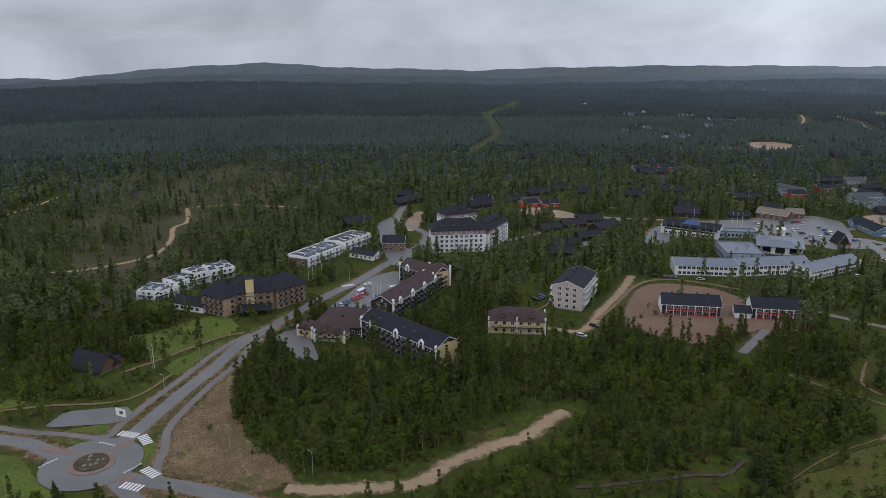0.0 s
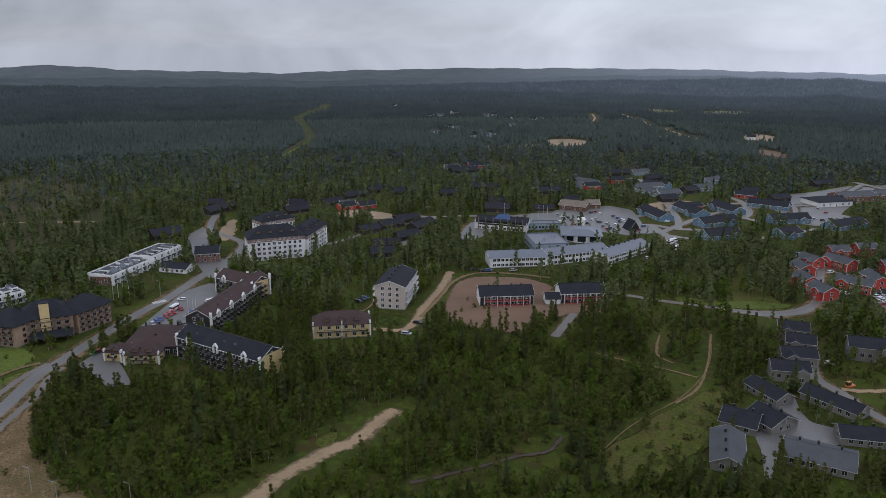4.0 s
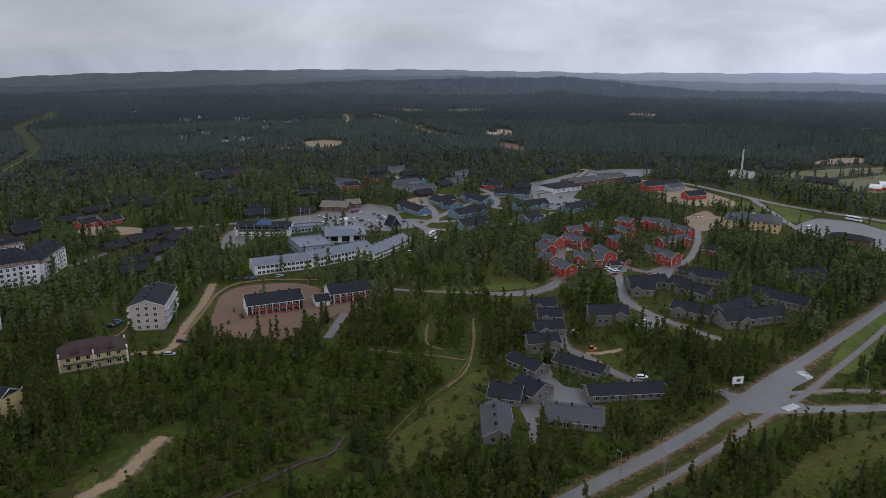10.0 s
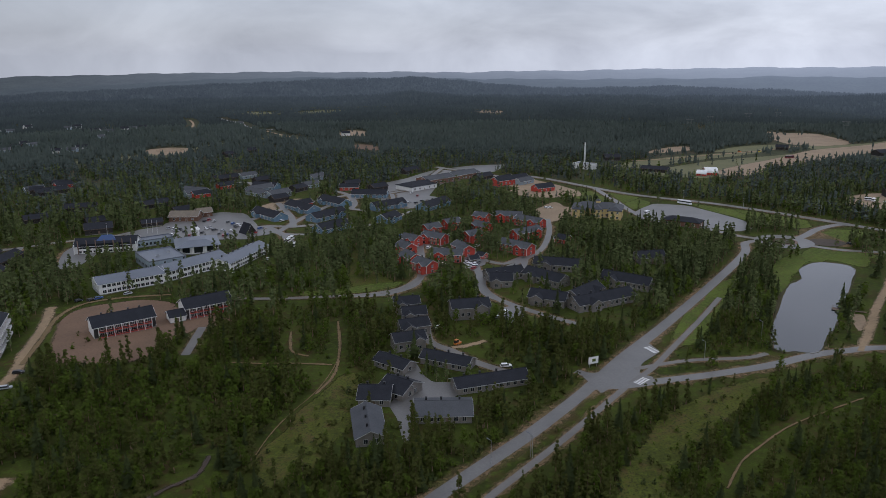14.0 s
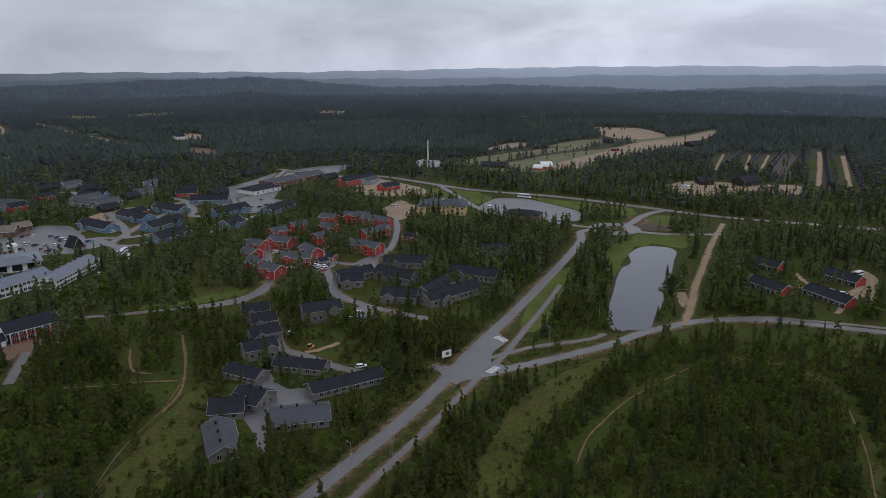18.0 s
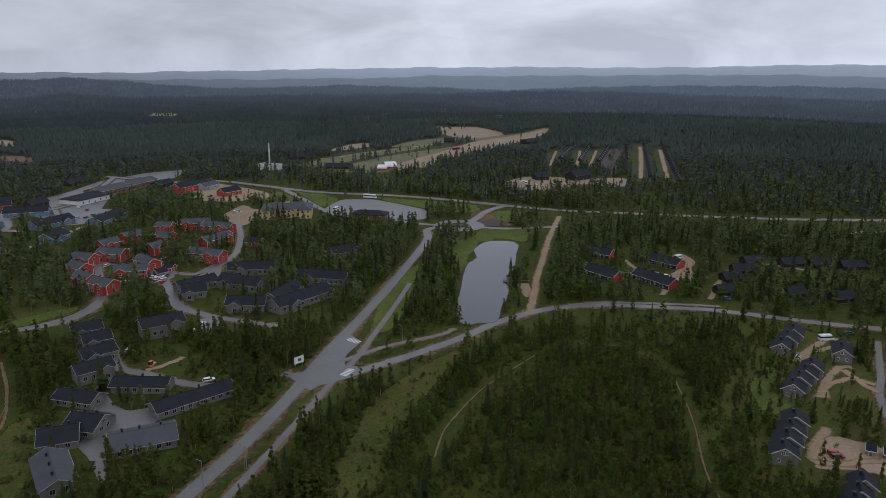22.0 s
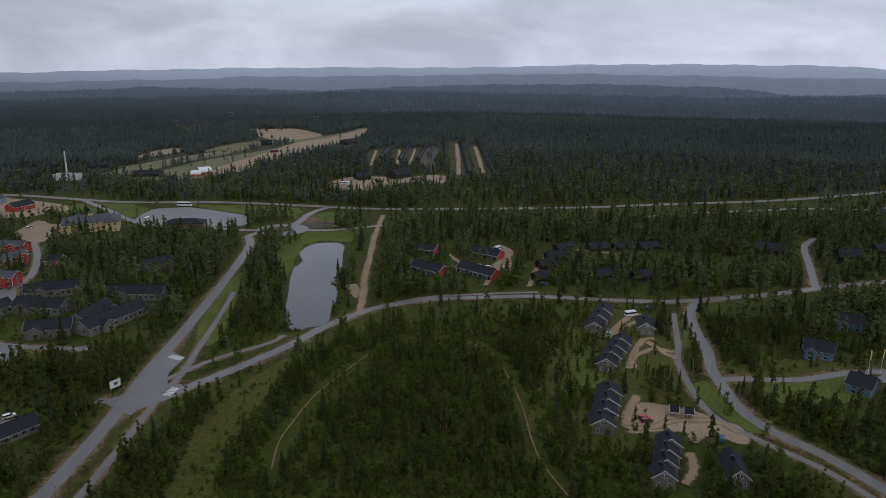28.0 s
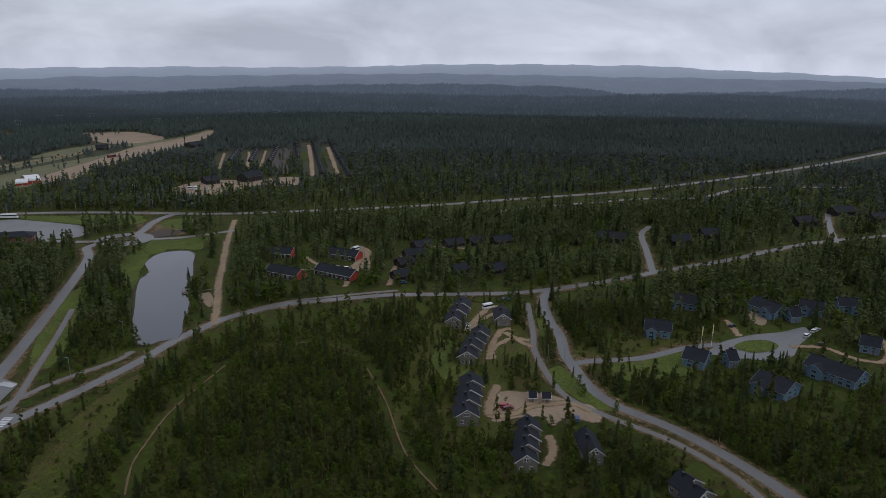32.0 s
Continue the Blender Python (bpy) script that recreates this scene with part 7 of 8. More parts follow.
# outlying houses
house("dark", -464.7, 376.3, 39.9, 11.4, 9.0, 3.6, 2.6)
house("redhouse", -411.2, 411.2, 42.0, 11.2, 9.0, 3.6, 2.6)
house("paleblue", -375.3, 429.9, 43.0, 11.1, 9.0, 3.6, 2.6)
house("dark", -286.8, 509.2, 46.1, 12.2, 9.0, 3.6, 2.6)
house("dark", -238.8, 549.7, 47.2, 13.0, 9.0, 3.6, 2.6)
house("redhouse", -250.0, 618.0, 49.3, 14.8, 9.0, 3.6, 2.6)
house("paleblue", -240.6, 719.1, 52.1, 17.8, 9.0, 3.6, 2.6)
house("dark", -217.9, 693.0, 51.3, 17.0, 9.0, 3.6, 2.6)
house("dark", -175.8, 601.3, 48.3, 14.4, 9.0, 3.6, 2.6)
house("redhouse", -149.7, 578.9, 47.4, 13.8, 9.0, 3.6, 2.6)
house("paleblue", -164.6, 667.5, 50.1, 16.4, 9.0, 3.6, 2.6)
house("dark", -126.9, 673.6, 49.7, 16.8, 9.0, 3.6, 2.6)
house("dark", -80.5, 753.8, 51.2, 20.0, 9.0, 3.6, 2.6)
house("redhouse", 15.4, 703.8, 47.9, 19.5, 9.0, 3.6, 2.6)
house("paleblue", 34.3, 691.3, 47.1, 19.4, 9.0, 3.6, 2.6)
house("dark", -61.3, 671.3, 48.6, 17.2, 9.0, 3.6, 2.6)
house("dark", -99.6, 656.5, 48.9, 16.4, 9.0, 3.6, 2.6)
house("redhouse", -398.3, 662.4, 50.7, 16.2, 9.0, 3.6, 2.6)
house("paleblue", -412.0, 636.8, 49.8, 15.6, 9.0, 3.6, 2.6)
house("dark", -374.3, 498.1, 45.3, 12.4, 9.0, 3.6, 2.6)
house("dark", -538.4, 612.4, 47.6, 15.8, 9.0, 3.6, 2.6)
house("redhouse", -242.8, 661.6, 50.6, 16.0, 9.0, 3.6, 2.6)
house("paleblue", -29.5, 731.9, 49.7, 19.8, 9.0, 3.6, 2.6)
house("dark", -4.1, 717.3, 48.7, 19.7, 9.0, 3.6, 2.6)
house("cottage_white", -797.3, 1158.9, 9.5, 10.0, 9.0, 3.6, 2.6)
house("paleblue", -781.2, 1168.9, 48.8, 12.0, 9.0, 3.6, 2.6)
house("cottage_white", -794.3, 1236.5, 72.7, 14.0, 9.0, 3.6, 2.6)
house("paleblue", -617.2, 907.5, 29.2, 11.0, 9.0, 3.6, 2.6)
house("dark", -627.4, 947.1, 8.5, 13.0, 9.0, 3.6, 2.6)
house("cottage_white", -638.2, 979.5, 48.1, 10.0, 9.0, 3.6, 2.6)
house("paleblue", -615.5, 963.7, 72.6, 12.0, 9.0, 3.6, 2.6)
house("cottage_white", -703.6, 1232.0, 24.7, 14.0, 9.0, 3.6, 2.6)
house("paleblue", -703.0, 1203.3, 5.3, 11.0, 9.0, 3.6, 2.6)
house("dark", -631.1, 1153.4, 43.7, 13.0, 9.0, 3.6, 2.6)
house("cottage_white", -620.8, 1159.7, 68.2, 10.0, 9.0, 3.6, 2.6)
house("paleblue", -597.5, 1136.8, 22.7, 12.0, 9.0, 3.6, 2.6)
house("cottage_white", -591.7, 1177.7, 1.7, 14.0, 9.0, 3.6, 2.6)
house("paleblue", -581.5, 1184.0, 41.2, 11.0, 9.0, 3.6, 2.6)
house("dark", -573.3, 1201.9, 65.5, 13.0, 9.0, 3.6, 2.6)
house("cottage_white", -544.6, 900.0, 26.2, 10.0, 9.0, 3.6, 2.6)
house("paleblue", -529.4, 909.0, 5.2, 12.0, 9.0, 3.6, 2.6)
house("cottage_white", -530.4, 933.5, 44.6, 14.0, 9.0, 3.6, 2.6)
house("paleblue", -567.8, 1053.1, 68.3, 11.0, 9.0, 3.6, 2.6)
house("dark", -829.9, 1678.9, 21.3, 13.0, 9.0, 3.6, 2.6)
house("cottage_white", -994.5, 1302.8, 12.4, 10.0, 9.0, 3.6, 2.6)
house("paleblue", -434.2, 1274.9, 33.8, 12.0, 9.0, 3.6, 2.6)
house("dark", -511.6, 671.7, 77.3, 14.0, 9.0, 3.6, 2.6)
house("dark", -407.4, 633.4, 27.8, 11.0, 9.0, 3.6, 2.6)
house("dark", -405.6, 669.7, 6.2, 13.0, 9.0, 3.6, 2.6)
house("dark", -298.1, 913.8, 33.1, 10.0, 9.0, 3.6, 2.6)
house("dark", -315.7, 877.7, 59.8, 12.0, 9.0, 3.6, 2.6)
house("cottage_white", -394.5, 1914.0, 20.0, 12.0, 9.0, 4.5, 2.6)
house("cottage_white", -384.7, 1920.5, 20.0, 12.0, 9.0, 4.5, 2.6)
house("cottage_white", -214.1, 1105.7, 20.0, 12.0, 9.0, 4.5, 2.6)
house("dark", 367.3, 943.6, -20.0, 14.0, 9.0, 3.6, 2.6)

# vehicles
vehicle("car", "silver", -227.1, 498.6, 91)
vehicle("car", "white", -222.4, 496.1, 90)
vehicle("car", "black", -209.7, 521.3, 89)
vehicle("car", "red", -208.1, 526.2, 89)
vehicle("car", "white", -202.6, 521.5, 89)
vehicle("car", "grey", -191.1, 519.0, 88)
vehicle("car", "blue", -185.9, 514.5, 87)
vehicle("car", "white", -180.9, 510.1, 87)
vehicle("car", "silver", -185.6, 492.6, 87)
vehicle("car", "white", -78.6, 592.9, 79)
vehicle("car", "black", -74.4, 587.5, 79)
vehicle("car", "red", -60.4, 625.4, 78)
lit_sign(-229.6, 532.6)
vehicle("car", "white", -11.9, 416.8, 61)
vehicle("car", "white", -10.2, 414.0, 60)
vehicle("car", "silver", -8.6, 411.3, 60)
vehicle("car", "white", -7.0, 409.6, 60)
vehicle("car", "black", -5.6, 412.4, 60)
vehicle("car", "grey", -4.9, 417.2, 60)
vehicle("car", "white", -10.2, 407.3, 60)
vehicle("car", "red", -7.4, 405.1, 60)
vehicle("car", "white", -25.0, 412.9, 62)
vehicle("car", "white", -37.0, 449.9, 64)
vehicle("car", "silver", -25.2, 483.8, 64)
vehicle("car", "white", -6.0, 455.4, 62)
vehicle("van", "white", -131.1, 462.2, 75)
vehicle("van", "white", -130.7, 468.9, 75)
vehicle("van", "white", -123.1, 452.3, 74)
vehicle("car", "white", -132.0, 419.8, 74)
vehicle("car", "white", -219.3, 493.0, 83)
vehicle("car", "white", -212.2, 507.7, 83)
vehicle("car", "red", 184.6, 146.2, -42)
vehicle("car", "blue", 194.4, 123.0, 32)
vehicle("car", "black", 233.6, 208.5, -132)
vehicle("car", "silver", -279.8, 186.1, -19)
vehicle("car", "blue", -281.1, 189.3, -19)
vehicle("car", "blue", -282.1, 191.8, -20)
vehicle("car", "red", -283.0, 195.7, -20)
vehicle("car", "red", -283.9, 198.3, -20)
vehicle("car", "red", -284.7, 201.2, -21)
vehicle("car", "black", -270.6, 193.8, -20)
vehicle("car", "grey", -267.7, 193.6, -21)
vehicle("car", "white", -284.0, 220.1, -23)
vehicle("car", "white", -283.6, 221.9, -23)
vehicle("car", "white", -283.2, 223.6, -24)
vehicle("car", "red", -286.1, 205.9, -21)
vehicle("car", "blue", -276.1, 204.4, -22)
vehicle("car", "blue", -277.6, 206.5, -22)
vehicle("van", "white", -288.5, 204.6, 110)
vehicle("car", "red", -271.3, 155.4, 110)
vehicle("car", "green", -270.7, 153.1, 108)
vehicle("car", "black", -223.4, 262.1, 15)
vehicle("car", "black", -223.3, 264.8, 15)
vehicle("car", "blue", -224.1, 267.7, 14)
vehicle("car", "red", -216.4, 304.7, 12)
vehicle("car", "black", -182.4, 254.6, 17)
vehicle("car", "silver", -178.7, 241.1, 18)
vehicle("car", "black", -199.8, 341.5, 52)
vehicle("car", "blue", -197.3, 344.2, 52)
vehicle("car", "silver", -185.7, 352.0, 52)
vehicle("car", "black", -205.5, 340.2, 52)
vehicle("car", "white", -124.4, 395.6, 51)
vehicle("car", "white", -145.0, 390.7, 52)
vehicle("car", "white", -216.4, 479.5, 103)
vehicle("car", "silver", -218.4, 491.0, -10)
vehicle("car", "black", -216.8, 494.6, -43)
vehicle("car", "grey", -210.9, 488.0, 82)
vehicle("car", "red", -203.4, 477.3, 105)
vehicle("car", "blue", -197.9, 471.3, 107)
vehicle("car", "white", -196.4, 474.8, 106)
vehicle("car", "black", -198.0, 486.1, 98)
vehicle("car", "white", -199.5, 497.8, -42)
vehicle("car", "silver", -197.7, 501.2, -53)
vehicle("car", "black", -192.1, 494.4, 48)
vehicle("car", "grey", -185.0, 483.6, 102)
vehicle("car", "red", -179.9, 477.7, 105)
vehicle("car", "blue", -178.3, 481.4, 103)
vehicle("car", "white", -179.5, 493.0, 89)
vehicle("car", "black", -180.7, 504.7, -54)
vehicle("car", "white", -178.8, 508.0, -59)
vehicle("car", "silver", -173.3, 500.9, -14)
vehicle("car", "black", -166.6, 490.0, 98)
vehicle("car", "grey", -161.8, 484.2, 102)
vehicle("car", "red", -160.2, 488.2, 100)
vehicle("car", "blue", -161.1, 500.0, 68)
vehicle("car", "white", -152.2, 524.2, 62)
vehicle("car", "silver", -121.5, 485.2, 59)
vehicle("car", "black", -62.5, 468.1, 55)
vehicle("car", "grey", -61.6, 474.5, 55)
vehicle("car", "red", -58.6, 470.7, 54)
vehicle("car", "blue", -57.9, 481.9, 55)
vehicle("car", "white", -54.8, 477.9, 55)
vehicle("car", "black", -52.3, 472.4, 54)
vehicle("car", "white", -67.3, 637.1, 61)
vehicle("car", "silver", -64.8, 594.9, 60)
vehicle("car", "black", -58.9, 594.2, 59)
vehicle("car", "grey", -54.5, 602.6, 59)
vehicle("car", "black", -10.7, 421.5, 71)
vehicle("car", "white", -8.7, 418.5, 71)
vehicle("car", "white", -6.7, 414.3, 71)
vehicle("car", "silver", -5.4, 410.1, 70)
vehicle("car", "white", -10.1, 413.4, 71)
vehicle("car", "white", -25.6, 410.3, 73)
vehicle("car", "black", -5.2, 425.4, 71)
vehicle("car", "white", 7.8, 329.1, 65)
vehicle("car", "white", 6.1, 325.0, 65)
vehicle("car", "black", 5.4, 321.9, 65)
vehicle("car", "white", 9.0, 331.7, 65)
vehicle("car", "black", 14.1, 319.9, 64)
vehicle("car", "white", -21.2, 310.8, 68)
vehicle("car", "silver", -19.3, 308.5, 68)
vehicle("tractor", "orange", -12.0, 291.5, 51)
vehicle("car", "white", 7.9, 269.2, 10)
vehicle("van", "white", 259.1, 217.7, -15)
vehicle("car", "white", 232.5, 207.0, 34)
vehicle("car", "maroon", 183.9, 144.5, -21)
vehicle("car", "grey", 194.9, 123.3, 35)
vehicle("car", "blue", 274.4, 219.5, -10)
vehicle("van", "white", 282.8, 346.5, 18)
vehicle("car", "white", 253.3, 318.5, -42)
vehicle("car", "silver", 250.1, 324.3, 17)
vehicle("car", "blue", 257.0, 276.4, -40)
vehicle("bus", "white", 160.1, 596.2, -41)
vehicle("van", "white", 122.0, 557.5, 48)
vehicle("car", "white", 103.9, 589.9, -51)
vehicle("car", "silver", 105.0, 579.7, -51)
vehicle("car", "black", 231.1, 467.6, -50)
vehicle("car", "black", 180.6, 469.9, -49)
vehicle("car", "white", 47.1, 576.6, -49)
vehicle("car", "white", 50.1, 577.3, -49)
vehicle("car", "black", 344.5, 130.8, -3)
vehicle("car", "grey", 343.6, 128.1, -4)
vehicle("car", "white", 330.7, 94.1, -8)
vehicle("car", "silver", 341.1, 93.3, -8)
vehicle("car", "black", 324.3, 86.0, -9)
vehicle("car", "white", 338.8, 93.6, -8)
vehicle("car", "black", 318.9, 122.7, -4)
vehicle("car", "white", -297.1, 215.1, 205)
# a maroon truck in the bus shape, an excavator in the tractor shape
vehicle("bus", "maroon", 347.2, 866.4, 21)
vehicle("tractor", "orange", 308.8, 922.3, 1)
vehicle("tractor", "yellow", 333.5, 924.4, 45)
vehicle("van", "white", 313.4, 614.6, -4)
vehicle("van", "white", 316.0, 611.5, 52)
vehicle("car", "white", 321.4, 602.6, 5)
vehicle("van", "white", 281.4, 660.3, 30)
vehicle("car", "black", 366.7, 568.3, 1)
vehicle("car", "white", 284.2, 653.7, 10)
vehicle("car", "silver", 293.4, 658.6, 11)

# signs, posts and small things
billboard(42.2, 270.6)
pylon(327.4, 1227.7)
pylon(372.7, 1272.6)
pylon(457.2, 1338.8)
pylon(519.0, 1365.5)
pylon(680.3, 1148.5)
pylon(739.7, 1119.6)
pylon(723.8, 1242.6)
pylon(526.1, 1124.4)
pylon(829.0, 1262.5)
stack(102.4, 781.3)
jetty(167.6, 342.0)
tepee(-197.0, 472.9)
street_lamp(-270.4, 91.9)
street_lamp(-244.3, 86.3)
street_lamp(-213.2, 84.7)
street_lamp(-195.0, 86.9)
street_lamp(-182.1, 87.1)
street_lamp(-165.0, 97.8)
street_lamp(-203.9, 73.6)
street_lamp(-259.1, 106.4)
street_lamp(-311.6, 213.3)
street_lamp(1.8, 197.8)
street_lamp(14.4, 201.7)
street_lamp(87.6, 279.4)
street_lamp(118.3, 303.4)
street_lamp(13.9, 202.3)
street_lamp(226.8, 158.7)
street_lamp(270.1, 493.3)
street_lamp(291.5, 476.4)
street_lamp(332.8, 456.8)
street_lamp(271.4, 558.3)
street_lamp(370.1, 431.4)
street_lamp(201.3, 580.1)
street_lamp(163.5, 613.8)
street_lamp(249.4, 554.2)
street_lamp(231.8, 154.2)
street_lamp(398.1, 194.3)
street_lamp(236.7, 136.8)
flagpole(-326.5, 197.2)
flagpole(-324.0, 198.4)
flagpole(-321.6, 199.6)
flagpole(-319.0, 201.0)
flagpole(-271.2, 199.1)
flagpole(-271.0, 201.6)
flagpole(-271.4, 203.5)
flagpole(-235.2, 482.9)
flagpole(-232.0, 483.6)
flagpole(-228.9, 484.2)
flagpole(-258.8, 472.8)
flagpole(-269.9, 92.4)
billboard(-236.1, 68.3)
flagpole(284.4, 121.4, "yellow")
flagpole(289.7, 119.2, "yellow")
crossing(-224.7, 66.4, 32)
crossing(-217.8, 69.2, -4)
crossing(-198.1, 63.3, 11)
crossing(-194.4, 56.6, 31)
crossing(58.5, 258.0, 45)
crossing(68.7, 288.6, -63)
crossing(-303.9, 207.0, 74)
give_way(-223.2, 59.4, 29)
give_way(-223.5, 42.5, 106)
give_way(-203.8, 60.3, 106)

# ---- trees ----
def conifer(r, height, radius, bare, levels, blades, trunk=True):
    """Drooping whorls of branches round a tapered trunk. Triangles, and their slots: 0 bark, 1 foliage."""
    v, s = [], []
    if trunk:
        for k in range(3):
            a, b = 2.1 * k, 2.1 * (k + 1)
            t = 0.016 * height + 0.03
            for tri in (((t * math.cos(a), t * math.sin(a), -0.3), (t * math.cos(b), t * math.sin(b), -0.3), (0, 0, height * 0.95)),):
                v.append(tri)
                s.append(0)
    for i in range(levels):
        u = (i + 0.5) / levels
        z = height * (bare + (1 - bare) * u)
        rad = radius * (1 - u) ** 0.75 * r.uniform(0.75, 1.25) + 0.12
        step = height * (1 - bare) / levels
        turn0 = r.uniform(0, 6.3)
        for k in range(blades):
            a = turn0 + 2 * math.pi * k / blades + r.uniform(-0.3, 0.3)
            w = math.pi / blades * r.uniform(0.75, 1.3)
            q = rad * r.uniform(0.6, 1.2)
            zz = z - step * r.uniform(0.1, 0.9)
            v.append(((0.1 * q * math.cos(a + 2), 0.1 * q * math.sin(a + 2), z + step * r.uniform(0.5, 1.0)), (q * math.cos(a - w), q * math.sin(a - w), zz), (q * math.cos(a + w), q * math.sin(a + w), zz - step * r.uniform(-0.3, 0.3))))
            s.append(1)
    return np.array(v), np.array(s)


def leafy(r, height, radius, bare, count, size, limbs=3, slot=1, fine=False):
    """A crown of many small leaf clumps round a few limbs: pine tops and birches."""
    v, s = [], []
    t = 0.016 * height + 0.03
    for k in range(3):
        a, b = 2.1 * k, 2.1 * (k + 1)
        v.append(((t * math.cos(a), t * math.sin(a), -0.3), (t * math.cos(b), t * math.sin(b), -0.3), (0, 0, height * 0.9)))
        s.append(0)
    for k in range(limbs):
        a, z = 2.4 * k + r.uniform(-0.4, 0.4), height * r.uniform(bare, 0.75)
        q = radius * 0.8
        v.append(((0, 0, z), (0.06, 0.06, z - 0.15), (q * math.cos(a), q * math.sin(a), z + height * 0.12)))
        s.append(0)
    slim = 0.72 if height > 8 else 0.35
    hubs = [(r.uniform(-0.5, 0.5) * radius * (1 - 0.12 * k), r.uniform(-0.5, 0.5) * radius * (1 - 0.12 * k), height * (bare + (1 - bare) * (0.12 + 0.8 * k / 6)), radius * (0.85 - slim * k / 6)) for k in range(7)]
    for k in range(count):
        hx, hy, hz, hr = hubs[min(int(7 * (k / count) ** 1.15), 6)]
        d = Vector((r.gauss(0, 1), r.gauss(0, 1), r.gauss(0, 1))).normalized() * hr * r.uniform(0.5, 1.0)
        c = Vector((hx, hy, hz)) + Vector((d.x, d.y, d.z * 0.8))
        n = (d.normalized() * 0.8 + Vector((r.uniform(-0.35, 0.35), r.uniform(-0.35, 0.35), r.uniform(0.3, 0.9)))).normalized()
        e = n.orthogonal().normalized()
        f = n.cross(e)
        q = size * r.uniform(0.6, 1.3)
        a0 = r.uniform(0, 6.3)
        turn_to = (0, 2.55, 3.75) if fine else (0, 2.0, 4.2)
        v.append(tuple(tuple(c + (e * math.cos(a0 + g) + f * math.sin(a0 + g)) * q) for g in turn_to))
        s.append(slot)
    return np.array(v), np.array(s)


tr = random.Random(5)
NEAR = [conifer(tr, 10, 1.65, 0.06, 16, 9) + ("spruce",) for _ in range(3)] + [leafy(tr, 10, 1.5, 0.18, 290, 0.42, fine=True) + ("needle",) for _ in range(4)] + [leafy(tr, 6.0, 1.8, 0.15, 220, 0.31) + ("birch",) for _ in range(3)]
MID = [conifer(tr, 9.5, 1.7, 0.10, 6, 4) + ("spruce",) for _ in range(3)] + [leafy(tr, 9.5, 1.7, 0.18, 18, 1.15, 0) + ("midpine",) for _ in range(4)] + [leafy(tr, 5.5, 1.9, 0.15, 18, 1.05, 0) + ("birch",) for _ in range(2)]
HALF = [conifer(tr, 10, 1.65, 0.06, 13, 6) + ("spruce",) for _ in range(3)] + [leafy(tr, 10, 1.5, 0.18, 130, 0.58, fine=True) + ("needle",) for _ in range(4)] + [leafy(tr, 6.0, 1.8, 0.15, 96, 0.46) + ("birch",) for _ in range(3)]
VILLAGE = [conifer(tr, 10, 1.65, 0.08, 9, 5) + ("spruce",) for _ in range(3)] + [leafy(tr, 10, 1.6, 0.16, 60, 0.84, 0, fine=True) + ("midpine",) for _ in range(5)] + [leafy(tr, 6.5, 2.1, 0.12, 44, 0.76, 0) + ("birch",) for _ in range(3)]
def crown(r, height, radius, skirt):
    """A far pine: a rounded three-sided crown, with or without its drooping skirt."""
    v = []
    ring = [(radius * r.uniform(0.7, 1.2) * math.cos(2.09 * k + r.uniform(-0.3, 0.3)), radius * r.uniform(0.7, 1.2) * math.sin(2.09 * k + r.uniform(-0.3, 0.3)), height * r.uniform(0.38, 0.62) * (1.0 if skirt else 0.6)) for k in range(3)]
    top = (r.uniform(-0.2, 0.2), r.uniform(-0.2, 0.2), height)
    for k in range(3):
        v.append((top, ring[k], ring[(k + 1) % 3]))
        if skirt:
            a = r.uniform(0, 6.3)
            v.append((ring[(k + 1) % 3], ring[k], (0.5 * math.cos(a), 0.5 * math.sin(a), height * r.uniform(0.05, 0.25))))
    return np.array(v), np.ones(len(v), int)


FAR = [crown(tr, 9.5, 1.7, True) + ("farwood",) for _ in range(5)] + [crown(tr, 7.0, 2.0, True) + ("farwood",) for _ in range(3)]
# crowns from 1300 m outwards share the haze emission of the hills
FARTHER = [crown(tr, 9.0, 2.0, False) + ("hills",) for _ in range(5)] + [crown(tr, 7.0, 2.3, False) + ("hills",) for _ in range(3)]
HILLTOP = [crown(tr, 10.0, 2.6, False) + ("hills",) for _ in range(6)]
SHRUB = [leafy(tr, 2.0, 1.1, 0.05, 15, 0.5, 0) + (k,) for k in ("birch", "needle", "birch", "spruce")]


def inside(px, py, ring):
    x, y = ring[:, 0], ring[:, 1]
    x2, y2 = np.roll(x, -1), np.roll(y, -1)
    hit = np.zeros(len(px), bool)
    for a, b, c, d in zip(x, y, x2, y2):
        if b != d:
            hit ^= ((b > py) != (d > py)) & (px < (c - a) * (py - b) / (d - b) + a)
    return hit


def away(x, y, line):
    """Distance to a line of points."""
    if len(line) == 1:
        return np.hypot(x - line[0, 0], y - line[0, 1])
    a0, b0 = line[:-1], line[1:]
    ab = b0 - a0
    t = np.clip(((x[:, None] - a0[:, 0]) * ab[:, 0] + (y[:, None] - a0[:, 1]) * ab[:, 1]) / np.maximum((ab ** 2).sum(1), 1e-6), 0, 1)
    return np.hypot(x[:, None] - a0[:, 0] - t * ab[:, 0], y[:, None] - a0[:, 1] - t * ab[:, 1]).min(1)


rng = np.random.default_rng(11)


